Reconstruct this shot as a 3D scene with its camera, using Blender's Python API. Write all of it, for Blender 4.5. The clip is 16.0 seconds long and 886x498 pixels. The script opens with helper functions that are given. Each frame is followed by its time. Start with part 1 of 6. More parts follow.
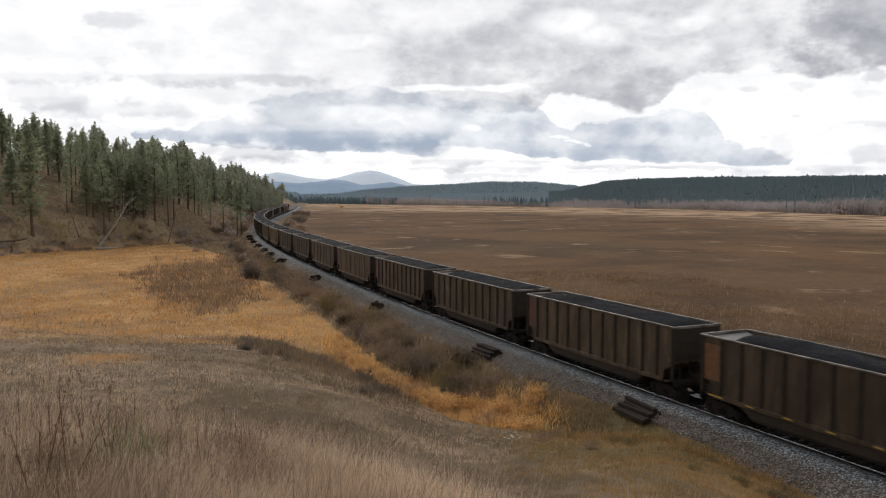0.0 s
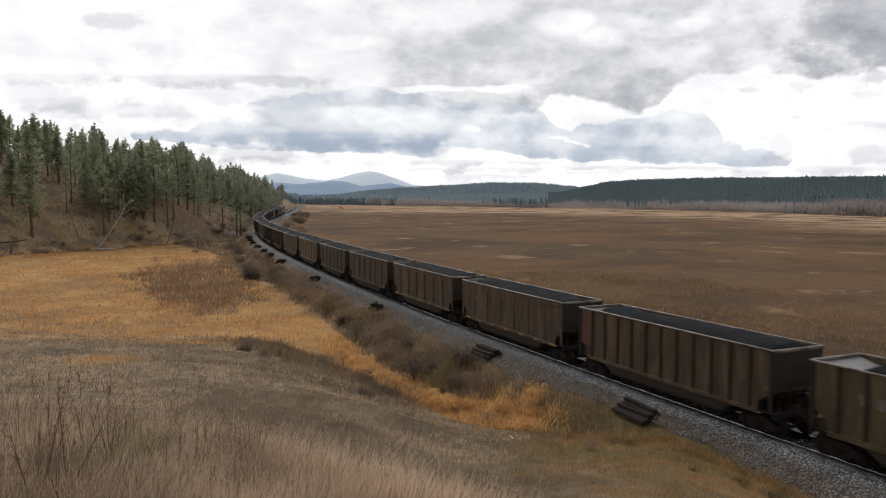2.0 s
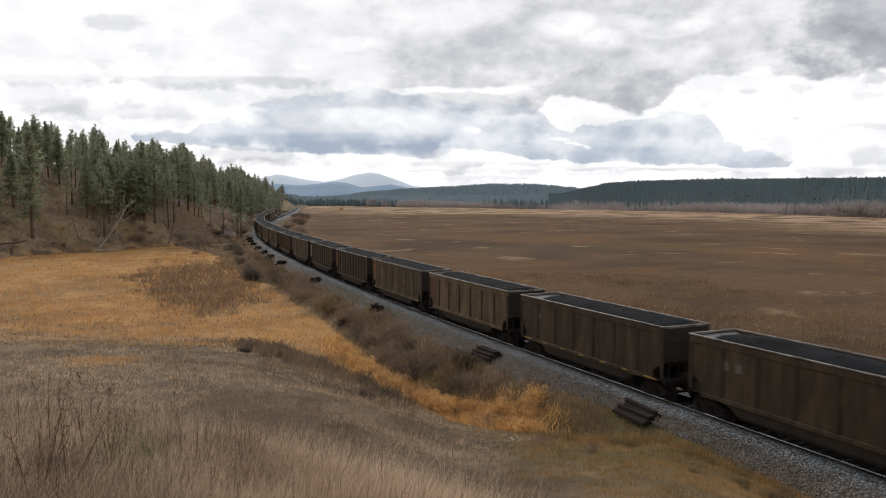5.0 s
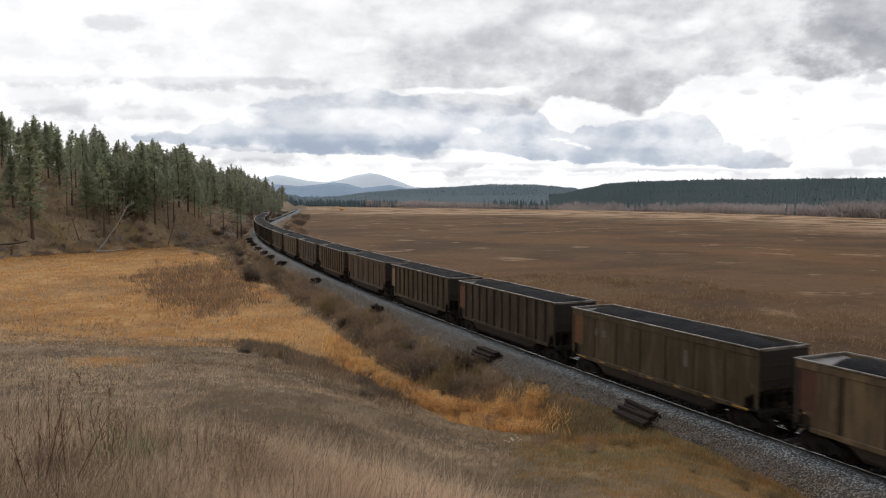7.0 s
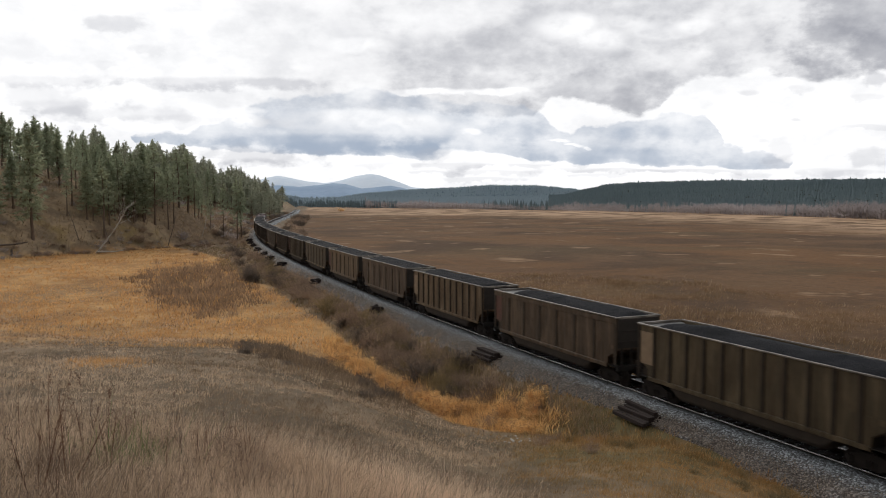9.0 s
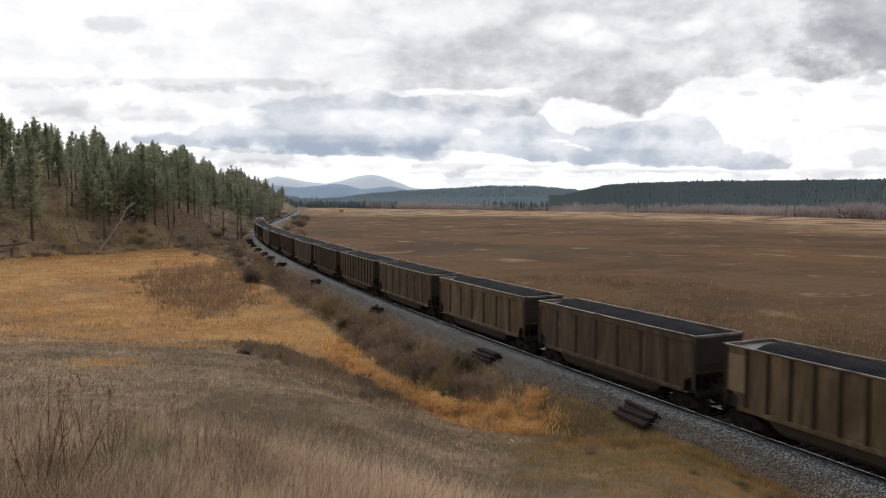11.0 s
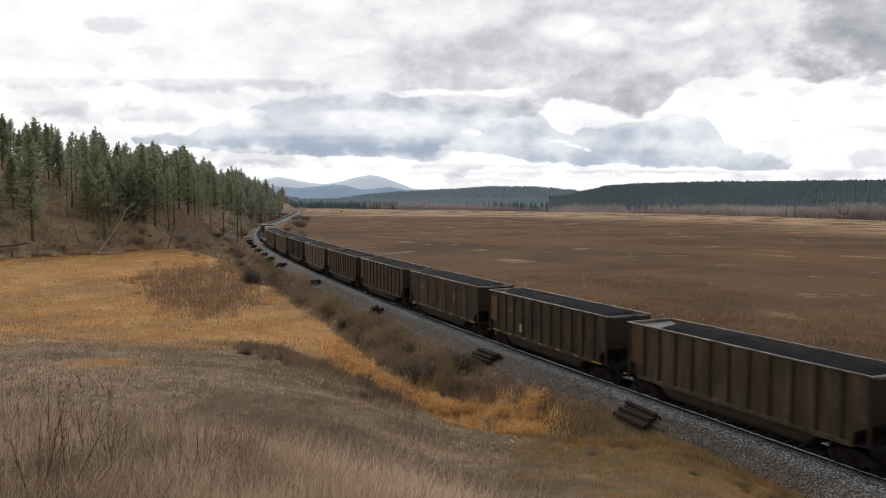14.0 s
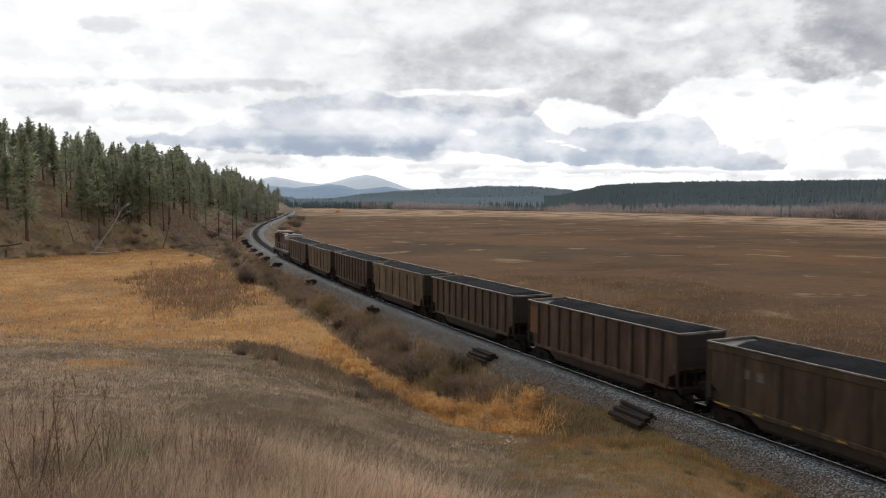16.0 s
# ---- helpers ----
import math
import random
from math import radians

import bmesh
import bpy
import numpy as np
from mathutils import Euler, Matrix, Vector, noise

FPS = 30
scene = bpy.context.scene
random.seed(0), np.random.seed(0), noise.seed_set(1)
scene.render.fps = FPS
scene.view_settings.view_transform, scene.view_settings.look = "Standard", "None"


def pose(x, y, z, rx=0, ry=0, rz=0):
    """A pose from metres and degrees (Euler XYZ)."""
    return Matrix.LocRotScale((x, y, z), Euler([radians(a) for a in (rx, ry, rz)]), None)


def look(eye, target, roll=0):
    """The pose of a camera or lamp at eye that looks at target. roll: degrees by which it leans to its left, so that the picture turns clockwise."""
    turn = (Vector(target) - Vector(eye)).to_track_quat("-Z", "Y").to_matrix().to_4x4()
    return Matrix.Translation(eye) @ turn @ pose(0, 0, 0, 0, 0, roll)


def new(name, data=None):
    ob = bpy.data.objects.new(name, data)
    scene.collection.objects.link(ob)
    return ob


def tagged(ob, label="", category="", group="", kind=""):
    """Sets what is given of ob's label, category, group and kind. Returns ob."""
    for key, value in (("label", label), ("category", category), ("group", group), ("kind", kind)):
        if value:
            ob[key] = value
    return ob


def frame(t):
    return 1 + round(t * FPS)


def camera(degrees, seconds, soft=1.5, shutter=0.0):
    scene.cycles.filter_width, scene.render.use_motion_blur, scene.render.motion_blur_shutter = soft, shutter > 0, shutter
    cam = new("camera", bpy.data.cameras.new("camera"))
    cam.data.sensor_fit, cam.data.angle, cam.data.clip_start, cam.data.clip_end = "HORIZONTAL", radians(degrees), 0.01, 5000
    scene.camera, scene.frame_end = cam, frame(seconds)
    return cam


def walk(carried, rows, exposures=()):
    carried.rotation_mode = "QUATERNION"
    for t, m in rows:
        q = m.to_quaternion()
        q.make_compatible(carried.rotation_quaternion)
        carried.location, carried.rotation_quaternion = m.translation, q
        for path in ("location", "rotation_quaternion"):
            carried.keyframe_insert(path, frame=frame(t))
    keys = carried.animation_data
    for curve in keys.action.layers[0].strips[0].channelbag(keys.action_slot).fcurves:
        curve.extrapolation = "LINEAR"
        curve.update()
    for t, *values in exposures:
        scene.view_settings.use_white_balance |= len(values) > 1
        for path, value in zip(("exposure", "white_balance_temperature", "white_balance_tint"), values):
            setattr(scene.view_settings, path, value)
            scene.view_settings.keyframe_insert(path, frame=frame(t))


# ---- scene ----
# ---- camera ----
EYE_H = 10.35
TILT = 3.992
UNIT = 0.040443                  # degrees for one unit of the small drift table below
cam = camera(57.92, 16.0, soft=0.95, shutter=0.35)
DRIFT = [(0, 0, 0), (1, 0, 0.8), (2, -0.8, 1.6), (3, -0.8, 2.0), (4, -0.3, 3.0), (6.5, 0, 4.7), (9, 0, 6.2), (11.5, 0.1, 7.4), (13.5, 0.2, 7.9),
         (15, 0.2, 9.1), (15.5, -0.5, 9.3), (15.7, -1.3, 9.2), (15.8, -2.9, 8.9), (15.9, -5.2, 8.5), (16, -7.6, 8.0)]
walk(cam, [(t, pose(0, 0, EYE_H, 90 - TILT + dy * UNIT, 0, dx * UNIT)) for t, dx, dy in DRIFT])

# ---- sky and sun ----
SUN_UP, SUN_AZ = 32.0, -24.0     # elevation, and bearing to the right of straight ahead


class Nodes:
    """Short hand for building node trees."""

    def __init__(self, tree):
        self.tree = tree
        tree.nodes.clear()

    def add(self, kind, ins=None, **props):
        n = self.tree.nodes.new(kind)
        if "operation" in props:
            n.operation = props["operation"]
        if "data_type" in props:
            n.data_type, n.blend_type = props["data_type"], props["blend_type"]
        if "interpolation_type" in props:
            n.interpolation_type = props["interpolation_type"]
        if "attribute_name" in props:
            n.attribute_name, n.attribute_type = props["attribute_name"], "GEOMETRY"
        if "sky_type" in props:
            n.sky_type, n.sun_disc = props["sky_type"], False
            n.sun_elevation, n.sun_rotation = props["sun_elevation"], props["sun_rotation"]
        for k, v in (ins or {}).items():
            sock = n.inputs[k]
            if isinstance(v, bpy.types.NodeSocket):
                self.tree.links.new(v, sock)
            else:
                sock.default_value = v
        return n

    def math(self, op, a, b=0.0, c=0.0, clamp=False):
        n = self.add("ShaderNodeMath", {0: a, 1: b, 2: c}, operation=op)
        n.use_clamp = clamp
        return n.outputs[0]

    def mix(self, fac, a, b, blend="MIX"):
        n = self.add("ShaderNodeMix", data_type="RGBA", blend_type=blend)
        for i, v in ((0, fac), (6, a), (7, b)):
            if isinstance(v, bpy.types.NodeSocket):
                self.tree.links.new(v, n.inputs[i])
            else:
                n.inputs[i].default_value = (*v, 1) if isinstance(v, tuple) and len(v) == 3 else v
        return n.outputs[2]

    def noise(self, vec, scale, detail=4.0, rough=0.55, dist=0.0):
        return self.add("ShaderNodeTexNoise", {"Vector": vec, "Scale": scale, "Detail": detail, "Roughness": rough, "Distortion": dist}).outputs[0]

    def ramp(self, fac, lo, hi, a=0.0, b=1.0):
        n = self.add("ShaderNodeMapRange", {"Value": fac, "From Min": lo, "From Max": hi, "To Min": a, "To Max": b}, interpolation_type="SMOOTHSTEP")
        return n.outputs[0]

    def scaled(self, vec, x, y, z):
        return self.add("ShaderNodeMapping", {"Vector": vec, "Scale": (x, y, z)}).outputs[0]


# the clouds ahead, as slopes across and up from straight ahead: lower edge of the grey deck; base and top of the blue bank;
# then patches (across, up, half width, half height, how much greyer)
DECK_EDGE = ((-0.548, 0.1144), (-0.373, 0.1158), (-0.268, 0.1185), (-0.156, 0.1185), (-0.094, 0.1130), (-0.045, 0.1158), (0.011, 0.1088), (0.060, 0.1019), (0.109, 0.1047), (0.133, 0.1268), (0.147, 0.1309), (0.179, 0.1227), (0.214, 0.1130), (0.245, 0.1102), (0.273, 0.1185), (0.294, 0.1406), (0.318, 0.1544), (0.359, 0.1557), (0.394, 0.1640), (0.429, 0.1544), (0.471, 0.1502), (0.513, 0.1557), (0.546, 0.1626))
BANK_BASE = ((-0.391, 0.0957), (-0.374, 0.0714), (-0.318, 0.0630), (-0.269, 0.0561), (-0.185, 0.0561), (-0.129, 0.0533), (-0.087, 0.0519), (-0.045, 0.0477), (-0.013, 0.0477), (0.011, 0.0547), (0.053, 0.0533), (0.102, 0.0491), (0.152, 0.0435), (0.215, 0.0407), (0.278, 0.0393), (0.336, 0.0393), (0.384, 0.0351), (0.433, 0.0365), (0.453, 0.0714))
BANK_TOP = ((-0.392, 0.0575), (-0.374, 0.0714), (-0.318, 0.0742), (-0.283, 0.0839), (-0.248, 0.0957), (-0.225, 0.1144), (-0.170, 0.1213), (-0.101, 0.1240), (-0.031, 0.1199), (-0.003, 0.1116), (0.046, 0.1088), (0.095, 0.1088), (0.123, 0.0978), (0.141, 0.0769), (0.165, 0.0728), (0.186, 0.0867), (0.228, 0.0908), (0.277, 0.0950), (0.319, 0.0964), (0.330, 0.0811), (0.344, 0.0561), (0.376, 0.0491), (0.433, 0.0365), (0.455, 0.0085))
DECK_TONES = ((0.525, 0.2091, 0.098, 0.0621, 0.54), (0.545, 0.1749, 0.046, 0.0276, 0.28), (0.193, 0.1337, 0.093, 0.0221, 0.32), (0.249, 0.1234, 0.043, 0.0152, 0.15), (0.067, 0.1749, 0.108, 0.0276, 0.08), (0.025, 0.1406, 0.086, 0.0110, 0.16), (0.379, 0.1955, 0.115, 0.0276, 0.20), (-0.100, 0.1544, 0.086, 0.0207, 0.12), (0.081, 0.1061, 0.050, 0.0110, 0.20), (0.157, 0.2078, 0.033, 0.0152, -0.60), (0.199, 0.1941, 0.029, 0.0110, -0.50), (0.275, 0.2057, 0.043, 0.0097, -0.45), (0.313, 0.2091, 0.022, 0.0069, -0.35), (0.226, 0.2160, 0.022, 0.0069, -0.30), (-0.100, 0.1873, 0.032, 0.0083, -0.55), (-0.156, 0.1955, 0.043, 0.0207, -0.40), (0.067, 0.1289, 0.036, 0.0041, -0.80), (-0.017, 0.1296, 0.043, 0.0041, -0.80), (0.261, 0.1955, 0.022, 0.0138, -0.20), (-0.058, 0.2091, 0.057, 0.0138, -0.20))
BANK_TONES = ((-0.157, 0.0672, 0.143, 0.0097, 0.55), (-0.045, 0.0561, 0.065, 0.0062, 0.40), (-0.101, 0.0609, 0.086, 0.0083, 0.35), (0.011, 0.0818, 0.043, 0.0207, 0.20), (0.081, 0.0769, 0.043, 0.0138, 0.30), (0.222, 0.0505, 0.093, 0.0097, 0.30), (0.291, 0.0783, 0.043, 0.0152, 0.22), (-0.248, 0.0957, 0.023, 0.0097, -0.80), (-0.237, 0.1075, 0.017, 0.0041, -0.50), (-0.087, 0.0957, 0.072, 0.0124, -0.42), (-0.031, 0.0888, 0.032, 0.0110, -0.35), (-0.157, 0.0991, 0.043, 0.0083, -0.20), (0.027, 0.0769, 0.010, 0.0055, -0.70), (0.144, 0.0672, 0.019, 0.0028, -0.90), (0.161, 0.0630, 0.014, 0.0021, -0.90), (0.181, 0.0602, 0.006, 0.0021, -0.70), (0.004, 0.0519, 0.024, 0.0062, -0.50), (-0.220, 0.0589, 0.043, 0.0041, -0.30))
STREAKS = ((-0.405, 0.2146, 0.026, 0.0083, 0.30), (-0.363, 0.1832, 0.022, 0.0048, 0.14), (-0.413, 0.1653, 0.014, 0.0041, 0.12), (-0.504, 0.1640, 0.010, 0.0034, 0.12), (-0.484, 0.1433, 0.086, 0.0069, 0.20), (-0.296, 0.1420, 0.100, 0.0055, 0.26), (-0.233, 0.1392, 0.057, 0.0055, 0.22), (-0.505, 0.1213, 0.065, 0.0166, 0.20), (-0.415, 0.1019, 0.108, 0.0083, 0.20), (-0.332, 0.0936, 0.093, 0.0069, 0.16), (-0.485, 0.1095, 0.065, 0.0083, 0.15), (-0.255, 0.0491, 0.065, 0.0110, 0.38), (-0.235, 0.0400, 0.043, 0.0069, 0.30), (0.381, 0.1268, 0.016, 0.0048, 0.30), (0.437, 0.1323, 0.019, 0.0062, 0.26), (0.521, 0.1227, 0.017, 0.0041, 0.18), (0.434, 0.0936, 0.007, 0.0028, 0.28), (0.529, 0.0881, 0.022, 0.0021, 0.20), (0.412, 0.0561, 0.017, 0.0152, 0.18), (0.422, 0.0400, 0.019, 0.0083, 0.20), (0.397, 0.0672, 0.007, 0.0041, 0.20), (0.534, 0.0533, 0.024, 0.0097, 0.30), (0.535, 0.1489, 0.011, 0.0069, 0.40), (-0.003, 0.0519, 0.022, 0.0069, 0.20), (0.011, 0.0379, 0.057, 0.0041, 0.26), (-0.017, 0.0295, 0.036, 0.0021, 0.24), (0.067, 0.0295, 0.065, 0.0034, 0.20), (0.103, 0.0379, 0.065, 0.0028, 0.24), (0.159, 0.0323, 0.050, 0.0034, 0.20), (0.222, 0.0309, 0.072, 0.0028, 0.25), (0.320, 0.0309, 0.086, 0.0028, 0.26), (0.384, 0.0267, 0.043, 0.0034, 0.22), (-0.066, 0.0393, 0.036, 0.0028, 0.14), (0.475, 0.0323, 0.043, 0.0041, 0.22), (0.517, 0.0309, 0.036, 0.0034, 0.20), (0.046, 0.0225, 0.043, 0.0021, 0.22), (0.180, 0.0253, 0.043, 0.0021, 0.20))


def make_sky():
    world = bpy.data.worlds.new("sky")
    scene.world = world
    world.use_nodes = True
    g = Nodes(world.node_tree)
    gen = g.add("ShaderNodeTexCoord").outputs["Generated"]
    sep = g.add("ShaderNodeSeparateXYZ", {0: gen}).outputs
    # the wide deck: directions projected on a plane overhead, with softened perspective at the horizon
    up = g.math("ADD", g.math("MAXIMUM", sep[2], 0.0), 0.16)
    deck = g.add("ShaderNodeCombineXYZ", {0: g.math("DIVIDE", sep[0], up), 1: g.math("DIVIDE", sep[1], up), 2: 0.0}).outputs[0]
    big = g.noise(g.scaled(deck, 0.62, 0.8, 1), 1.1, 6, 0.55, 0.2)
    flat = g.scaled(gen, 1, 1, 2.0)
    billow = g.math("SUBTRACT", g.noise(flat, 8.0, 8, 0.53, 0.0), 0.5)
    wisp = g.math("SUBTRACT", g.noise(g.scaled(gen, 1, 1, 1.6), 24.0, 6, 0.56, 0.0), 0.5)
    cells = g.add("ShaderNodeTexVoronoi", {"Vector": g.scaled(gen, 1, 1, 1.5), "Scale": 30.0, "Detail": 3.0, "Roughness": 0.55})
    cells.normalize = True
    heap = g.math("SUBTRACT", 0.30, cells.outputs[0])
    y1 = g.math("MAXIMUM", sep[1], 0.05)
    u, v = g.math("DIVIDE", sep[0], y1), g.math("DIVIDE", sep[2], y1)
    # ragged copies of the directions
    u2 = g.math("ADD", u, g.math("MULTIPLY", billow, 0.07))
    v2 = g.math("ADD", v, g.math("ADD", g.math("MULTIPLY", billow, 0.020), g.math("MULTIPLY", wisp, 0.018)))
    v3 = g.math("ADD", v2, g.math("MULTIPLY", heap, -0.022))

    def line(pts):
        n = g.add("ShaderNodeValToRGB", {0: g.math("DIVIDE", g.math("ADD", u2, 0.7), 1.4)})
        el = n.color_ramp.elements
        while len(el) < len(pts):
            el.new(0.5)
        for e, (a, b) in zip(el, pts):
            k = (b + 0.1) / 0.6
            e.position, e.color = (a + 0.7) / 1.4, (k, k, k, 1)
        return g.math("MULTIPLY_ADD", n.outputs[0], 0.6, -0.1)

    def patches(rows, frayed):
        total = None
        for cu, cv, su, sv, grey in rows:
            a = g.math("DIVIDE", g.math("SUBTRACT", u2, cu), su * 1.3)
            b = g.math("DIVIDE", g.math("SUBTRACT", v2, cv), sv * 1.3)
            r = g.math("SQRT", g.math("MULTIPLY_ADD", a, a, g.math("MULTIPLY", b, b)))
            one = g.math("MULTIPLY", g.ramp(g.math("SUBTRACT", frayed, r), -1.10, -0.45), grey)
            total = one if total is None else g.math("ADD", total, one)
        return total

    frayed = g.math("ADD", g.math("MULTIPLY", billow, 1.1), g.math("MULTIPLY", wisp, 1.9))
    shredded = g.math("ADD", g.math("MULTIPLY", billow, 1.2), g.math("MULTIPLY", wisp, 3.2))
    ahead = g.ramp(sep[1], 0.25, 0.6)
    behind = g.math("SUBTRACT", 1.0, ahead)
    inner = g.math("ADD", g.math("ADD", g.math("MULTIPLY", billow, 0.95), g.math("MULTIPLY", wisp, 0.62)), g.math("MULTIPLY", heap, 0.45))
    # high grey deck, thin towards the sun
    in_deck = g.math("MULTIPLY", g.ramp(g.math("SUBTRACT", v3, line(DECK_EDGE)), -0.009, -0.002), g.ramp(u2, -0.34, 0.02))
    t_deck = g.ramp(g.math("ADD", g.math("ADD", 0.50, g.math("MULTIPLY", inner, 1.1)), g.math("MULTIPLY", patches(DECK_TONES, frayed), 0.62)), -0.15, 1.45)
    t_deck = g.math("MULTIPLY", g.math("MULTIPLY", in_deck, t_deck), ahead)
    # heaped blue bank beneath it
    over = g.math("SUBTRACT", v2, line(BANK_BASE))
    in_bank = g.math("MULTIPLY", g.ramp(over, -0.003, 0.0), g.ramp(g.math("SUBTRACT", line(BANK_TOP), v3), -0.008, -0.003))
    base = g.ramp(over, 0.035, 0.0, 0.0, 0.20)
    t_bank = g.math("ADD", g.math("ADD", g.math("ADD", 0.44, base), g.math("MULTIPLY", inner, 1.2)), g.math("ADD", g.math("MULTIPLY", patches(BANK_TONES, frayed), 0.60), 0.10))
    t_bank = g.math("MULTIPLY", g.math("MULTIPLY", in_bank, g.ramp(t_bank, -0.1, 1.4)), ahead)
    # loose shreds and the thin veil everywhere
    t_shred = g.math("MULTIPLY", patches(STREAKS, shredded), ahead, clamp=True)
    veil = g.math("MULTIPLY", g.ramp(g.math("ADD", billow, g.math("MULTIPLY", wisp, 0.6)), -0.10, 0.24, 0, 0.30), ahead)
    far = g.math("MULTIPLY", g.ramp(g.math("ADD", big, g.math("MULTIPLY", billow, 0.5)), 0.44, 0.72, 0, 0.8), behind)
    cloud = g.mix(g.math("ADD", veil, far, clamp=True), (1.07, 1.07, 1.08), (0.495, 0.515, 0.565))
    cloud = g.mix(t_deck, cloud, (0.34, 0.35, 0.395))
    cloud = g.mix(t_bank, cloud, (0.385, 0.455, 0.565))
    cloud = g.mix(t_shred, cloud, (0.46, 0.47, 0.52))
    sky = g.add("ShaderNodeTexSky", sky_type="NISHITA", sun_elevation=radians(SUN_UP), sun_rotation=radians(SUN_AZ)).outputs[0]
    blue = g.mix(1.0, sky, (0.11, 0.11, 0.11), "MULTIPLY")
    hole = g.math("MULTIPLY", g.ramp(g.math("ADD", big, g.math("MULTIPLY", billow, 0.6)), 0.36, 0.22, 0, 0.4), behind)
    colour = g.mix(hole, cloud, blue)
    # the deck is thickest away from the sun, so the sky behind is duller
    bright = g.ramp(sep[1], -0.5, 0.65, 0.42, 1.0)
    bg = g.add("ShaderNodeBackground", {"Color": colour, "Strength": bright}).outputs[0]
    g.add("ShaderNodeOutputWorld", {0: bg})


make_sky()
sun = new("sun", bpy.data.lights.new("sun", "SUN"))
sun.data.energy, sun.data.angle, sun.data.color = 0.9, radians(14), (1.0, 0.95, 0.87)
az = radians(SUN_AZ)
sun.matrix_world = look((0, 0, 60), (-100 * math.sin(az), -100 * math.cos(az), 60 - 100 * math.tan(radians(SUN_UP))))
scene.view_settings.exposure = 0.0

# ---- the line of the track ----
KNOT = np.array([0, 40, 80, 120, 160, 200, 250, 310, 380, 460, 560.0])
TURN = np.array([-0.428, -0.394, -0.353, -0.329, -0.286, -0.239, -0.187, -0.146, -0.13, -0.14, -0.161])
HALF = 1.47                      # half width of a coal car
TOP = 3.86                       # its height over the rail
PITCH, SPEED, GAP0 = 16.18, 19.257, 8.33
LINE_S = np.arange(-400.0, 700.0, 1.0)
LINE_H = np.interp(LINE_S, KNOT, TURN)
_x = np.concatenate([[0], np.cumsum(np.sin(LINE_H))[:-1]])
_y = np.concatenate([[0], np.cumsum(np.cos(LINE_H))[:-1]])
_i = int(np.searchsorted(LINE_S, 0))
LINE_X = _x - _x[_i] + 15.034 + HALF * np.cos(LINE_H)
LINE_Y = _y - _y[_i] + 30.041 - HALF * np.sin(LINE_H)


def on_line(s, side=0.0):
    """Plan place and heading of the track at s metres along, side metres to the right of its middle."""
    h = np.interp(s, LINE_S, LINE_H)
    return np.interp(s, LINE_S, LINE_X) + side * np.cos(h), np.interp(s, LINE_S, LINE_Y) - side * np.sin(h), h


def beside(x, y):
    """Signed distance from the middle of the track (right positive) and the place along it."""
    x, y = np.atleast_1d(x).astype(float), np.atleast_1d(y).astype(float)
    n, s = np.empty(len(x)), np.empty(len(x))
    ls, lx, ly, lh = LINE_S[::4], LINE_X[::4], LINE_Y[::4], LINE_H[::4]
    for a in range(0, len(x), 20000):
        b = slice(a, a + 20000)
        k = np.argmin((x[b, None] - lx) ** 2 + (y[b, None] - ly) ** 2, axis=1)
        dx, dy, h = x[b] - lx[k], y[b] - ly[k], lh[k]
        n[b], s[b] = dx * np.cos(h) - dy * np.sin(h), ls[k] + dx * np.sin(h) + dy * np.cos(h)
    return n, s


# ---- the lie of the land ----
LATTICE = np.random.default_rng(5).random((256, 256))


def bumps(x, y, size, octaves=3):
    """Smooth value noise, -1 to 1."""
    out, amp, tot = 0.0, 1.0, 0.0
    for o in range(octaves):
        u, v = np.asarray(x) / size + 31.7 * o, np.asarray(y) / size + 17.3 * o
        i, j = np.floor(u).astype(int), np.floor(v).astype(int)
        fu, fv = u - i, v - j
        fu, fv = fu * fu * (3 - 2 * fu), fv * fv * (3 - 2 * fv)
        at = lambda a, b: LATTICE[(i + a) % 256, (j + b) % 256]
        val = (at(0, 0) * (1 - fu) + at(1, 0) * fu) * (1 - fv) + (at(0, 1) * (1 - fu) + at(1, 1) * fu) * fv
        out, tot, amp, size = out + amp * (2 * val - 1), tot + amp, amp * 0.5, size * 0.5
    return out / tot


def step(a, b, x):
    u = np.clip((np.asarray(x) - a) / (b - a), 0, 1)
    return u * u * (3 - 2 * u)


MEADOW, MARSH = -2.3, -1.7
FOOT_AZ = [-180, -110, -60, -29, -15.2, -9, -4.2, 0.6, 3.5, 8.7, 15.6, 23.5, 32, 55, 90, 120, 180]
FOOT_R = [200, 190, 120, 82.6, 72, 60.9, 51.6, 44.5, 42.5, 39.3, 37.4, 32.6, 27.5, 24, 26, 32, 200]
FOOT_Z = [14, 9, -2.3, -2.3, -2.3, -2.3, -2.3, -2.3, -2.2, -1.5, -0.85, -0.75, -0.75, -0.75, -0.75, -0.75, 14]
EDGE_AZ = [-40, -12, -3, 10.5, 29, 45]
EDGE_R = [1000, 965, 815, 665, 480, 440]
RIDGE_AZ = [-14, -7, -2, 4, 8.6, 11.5, 15, 29, 50]
RIDGE_Z = [2, 2, 3, 5, 10, 29, 33.5, 37, 37]


def forest_foot(x, y, n):
    """Distance into the wooded hill from its foot, and how far along the foot."""
    px, py = x + 95, y - 155
    q1, along = -0.862 * px + 0.507 * py, 0.507 * px + 0.862 * py
    q = np.minimum(q1 + 3.0 * bumps(x, y, 22, 2), -n - 8.5)
    return q, along


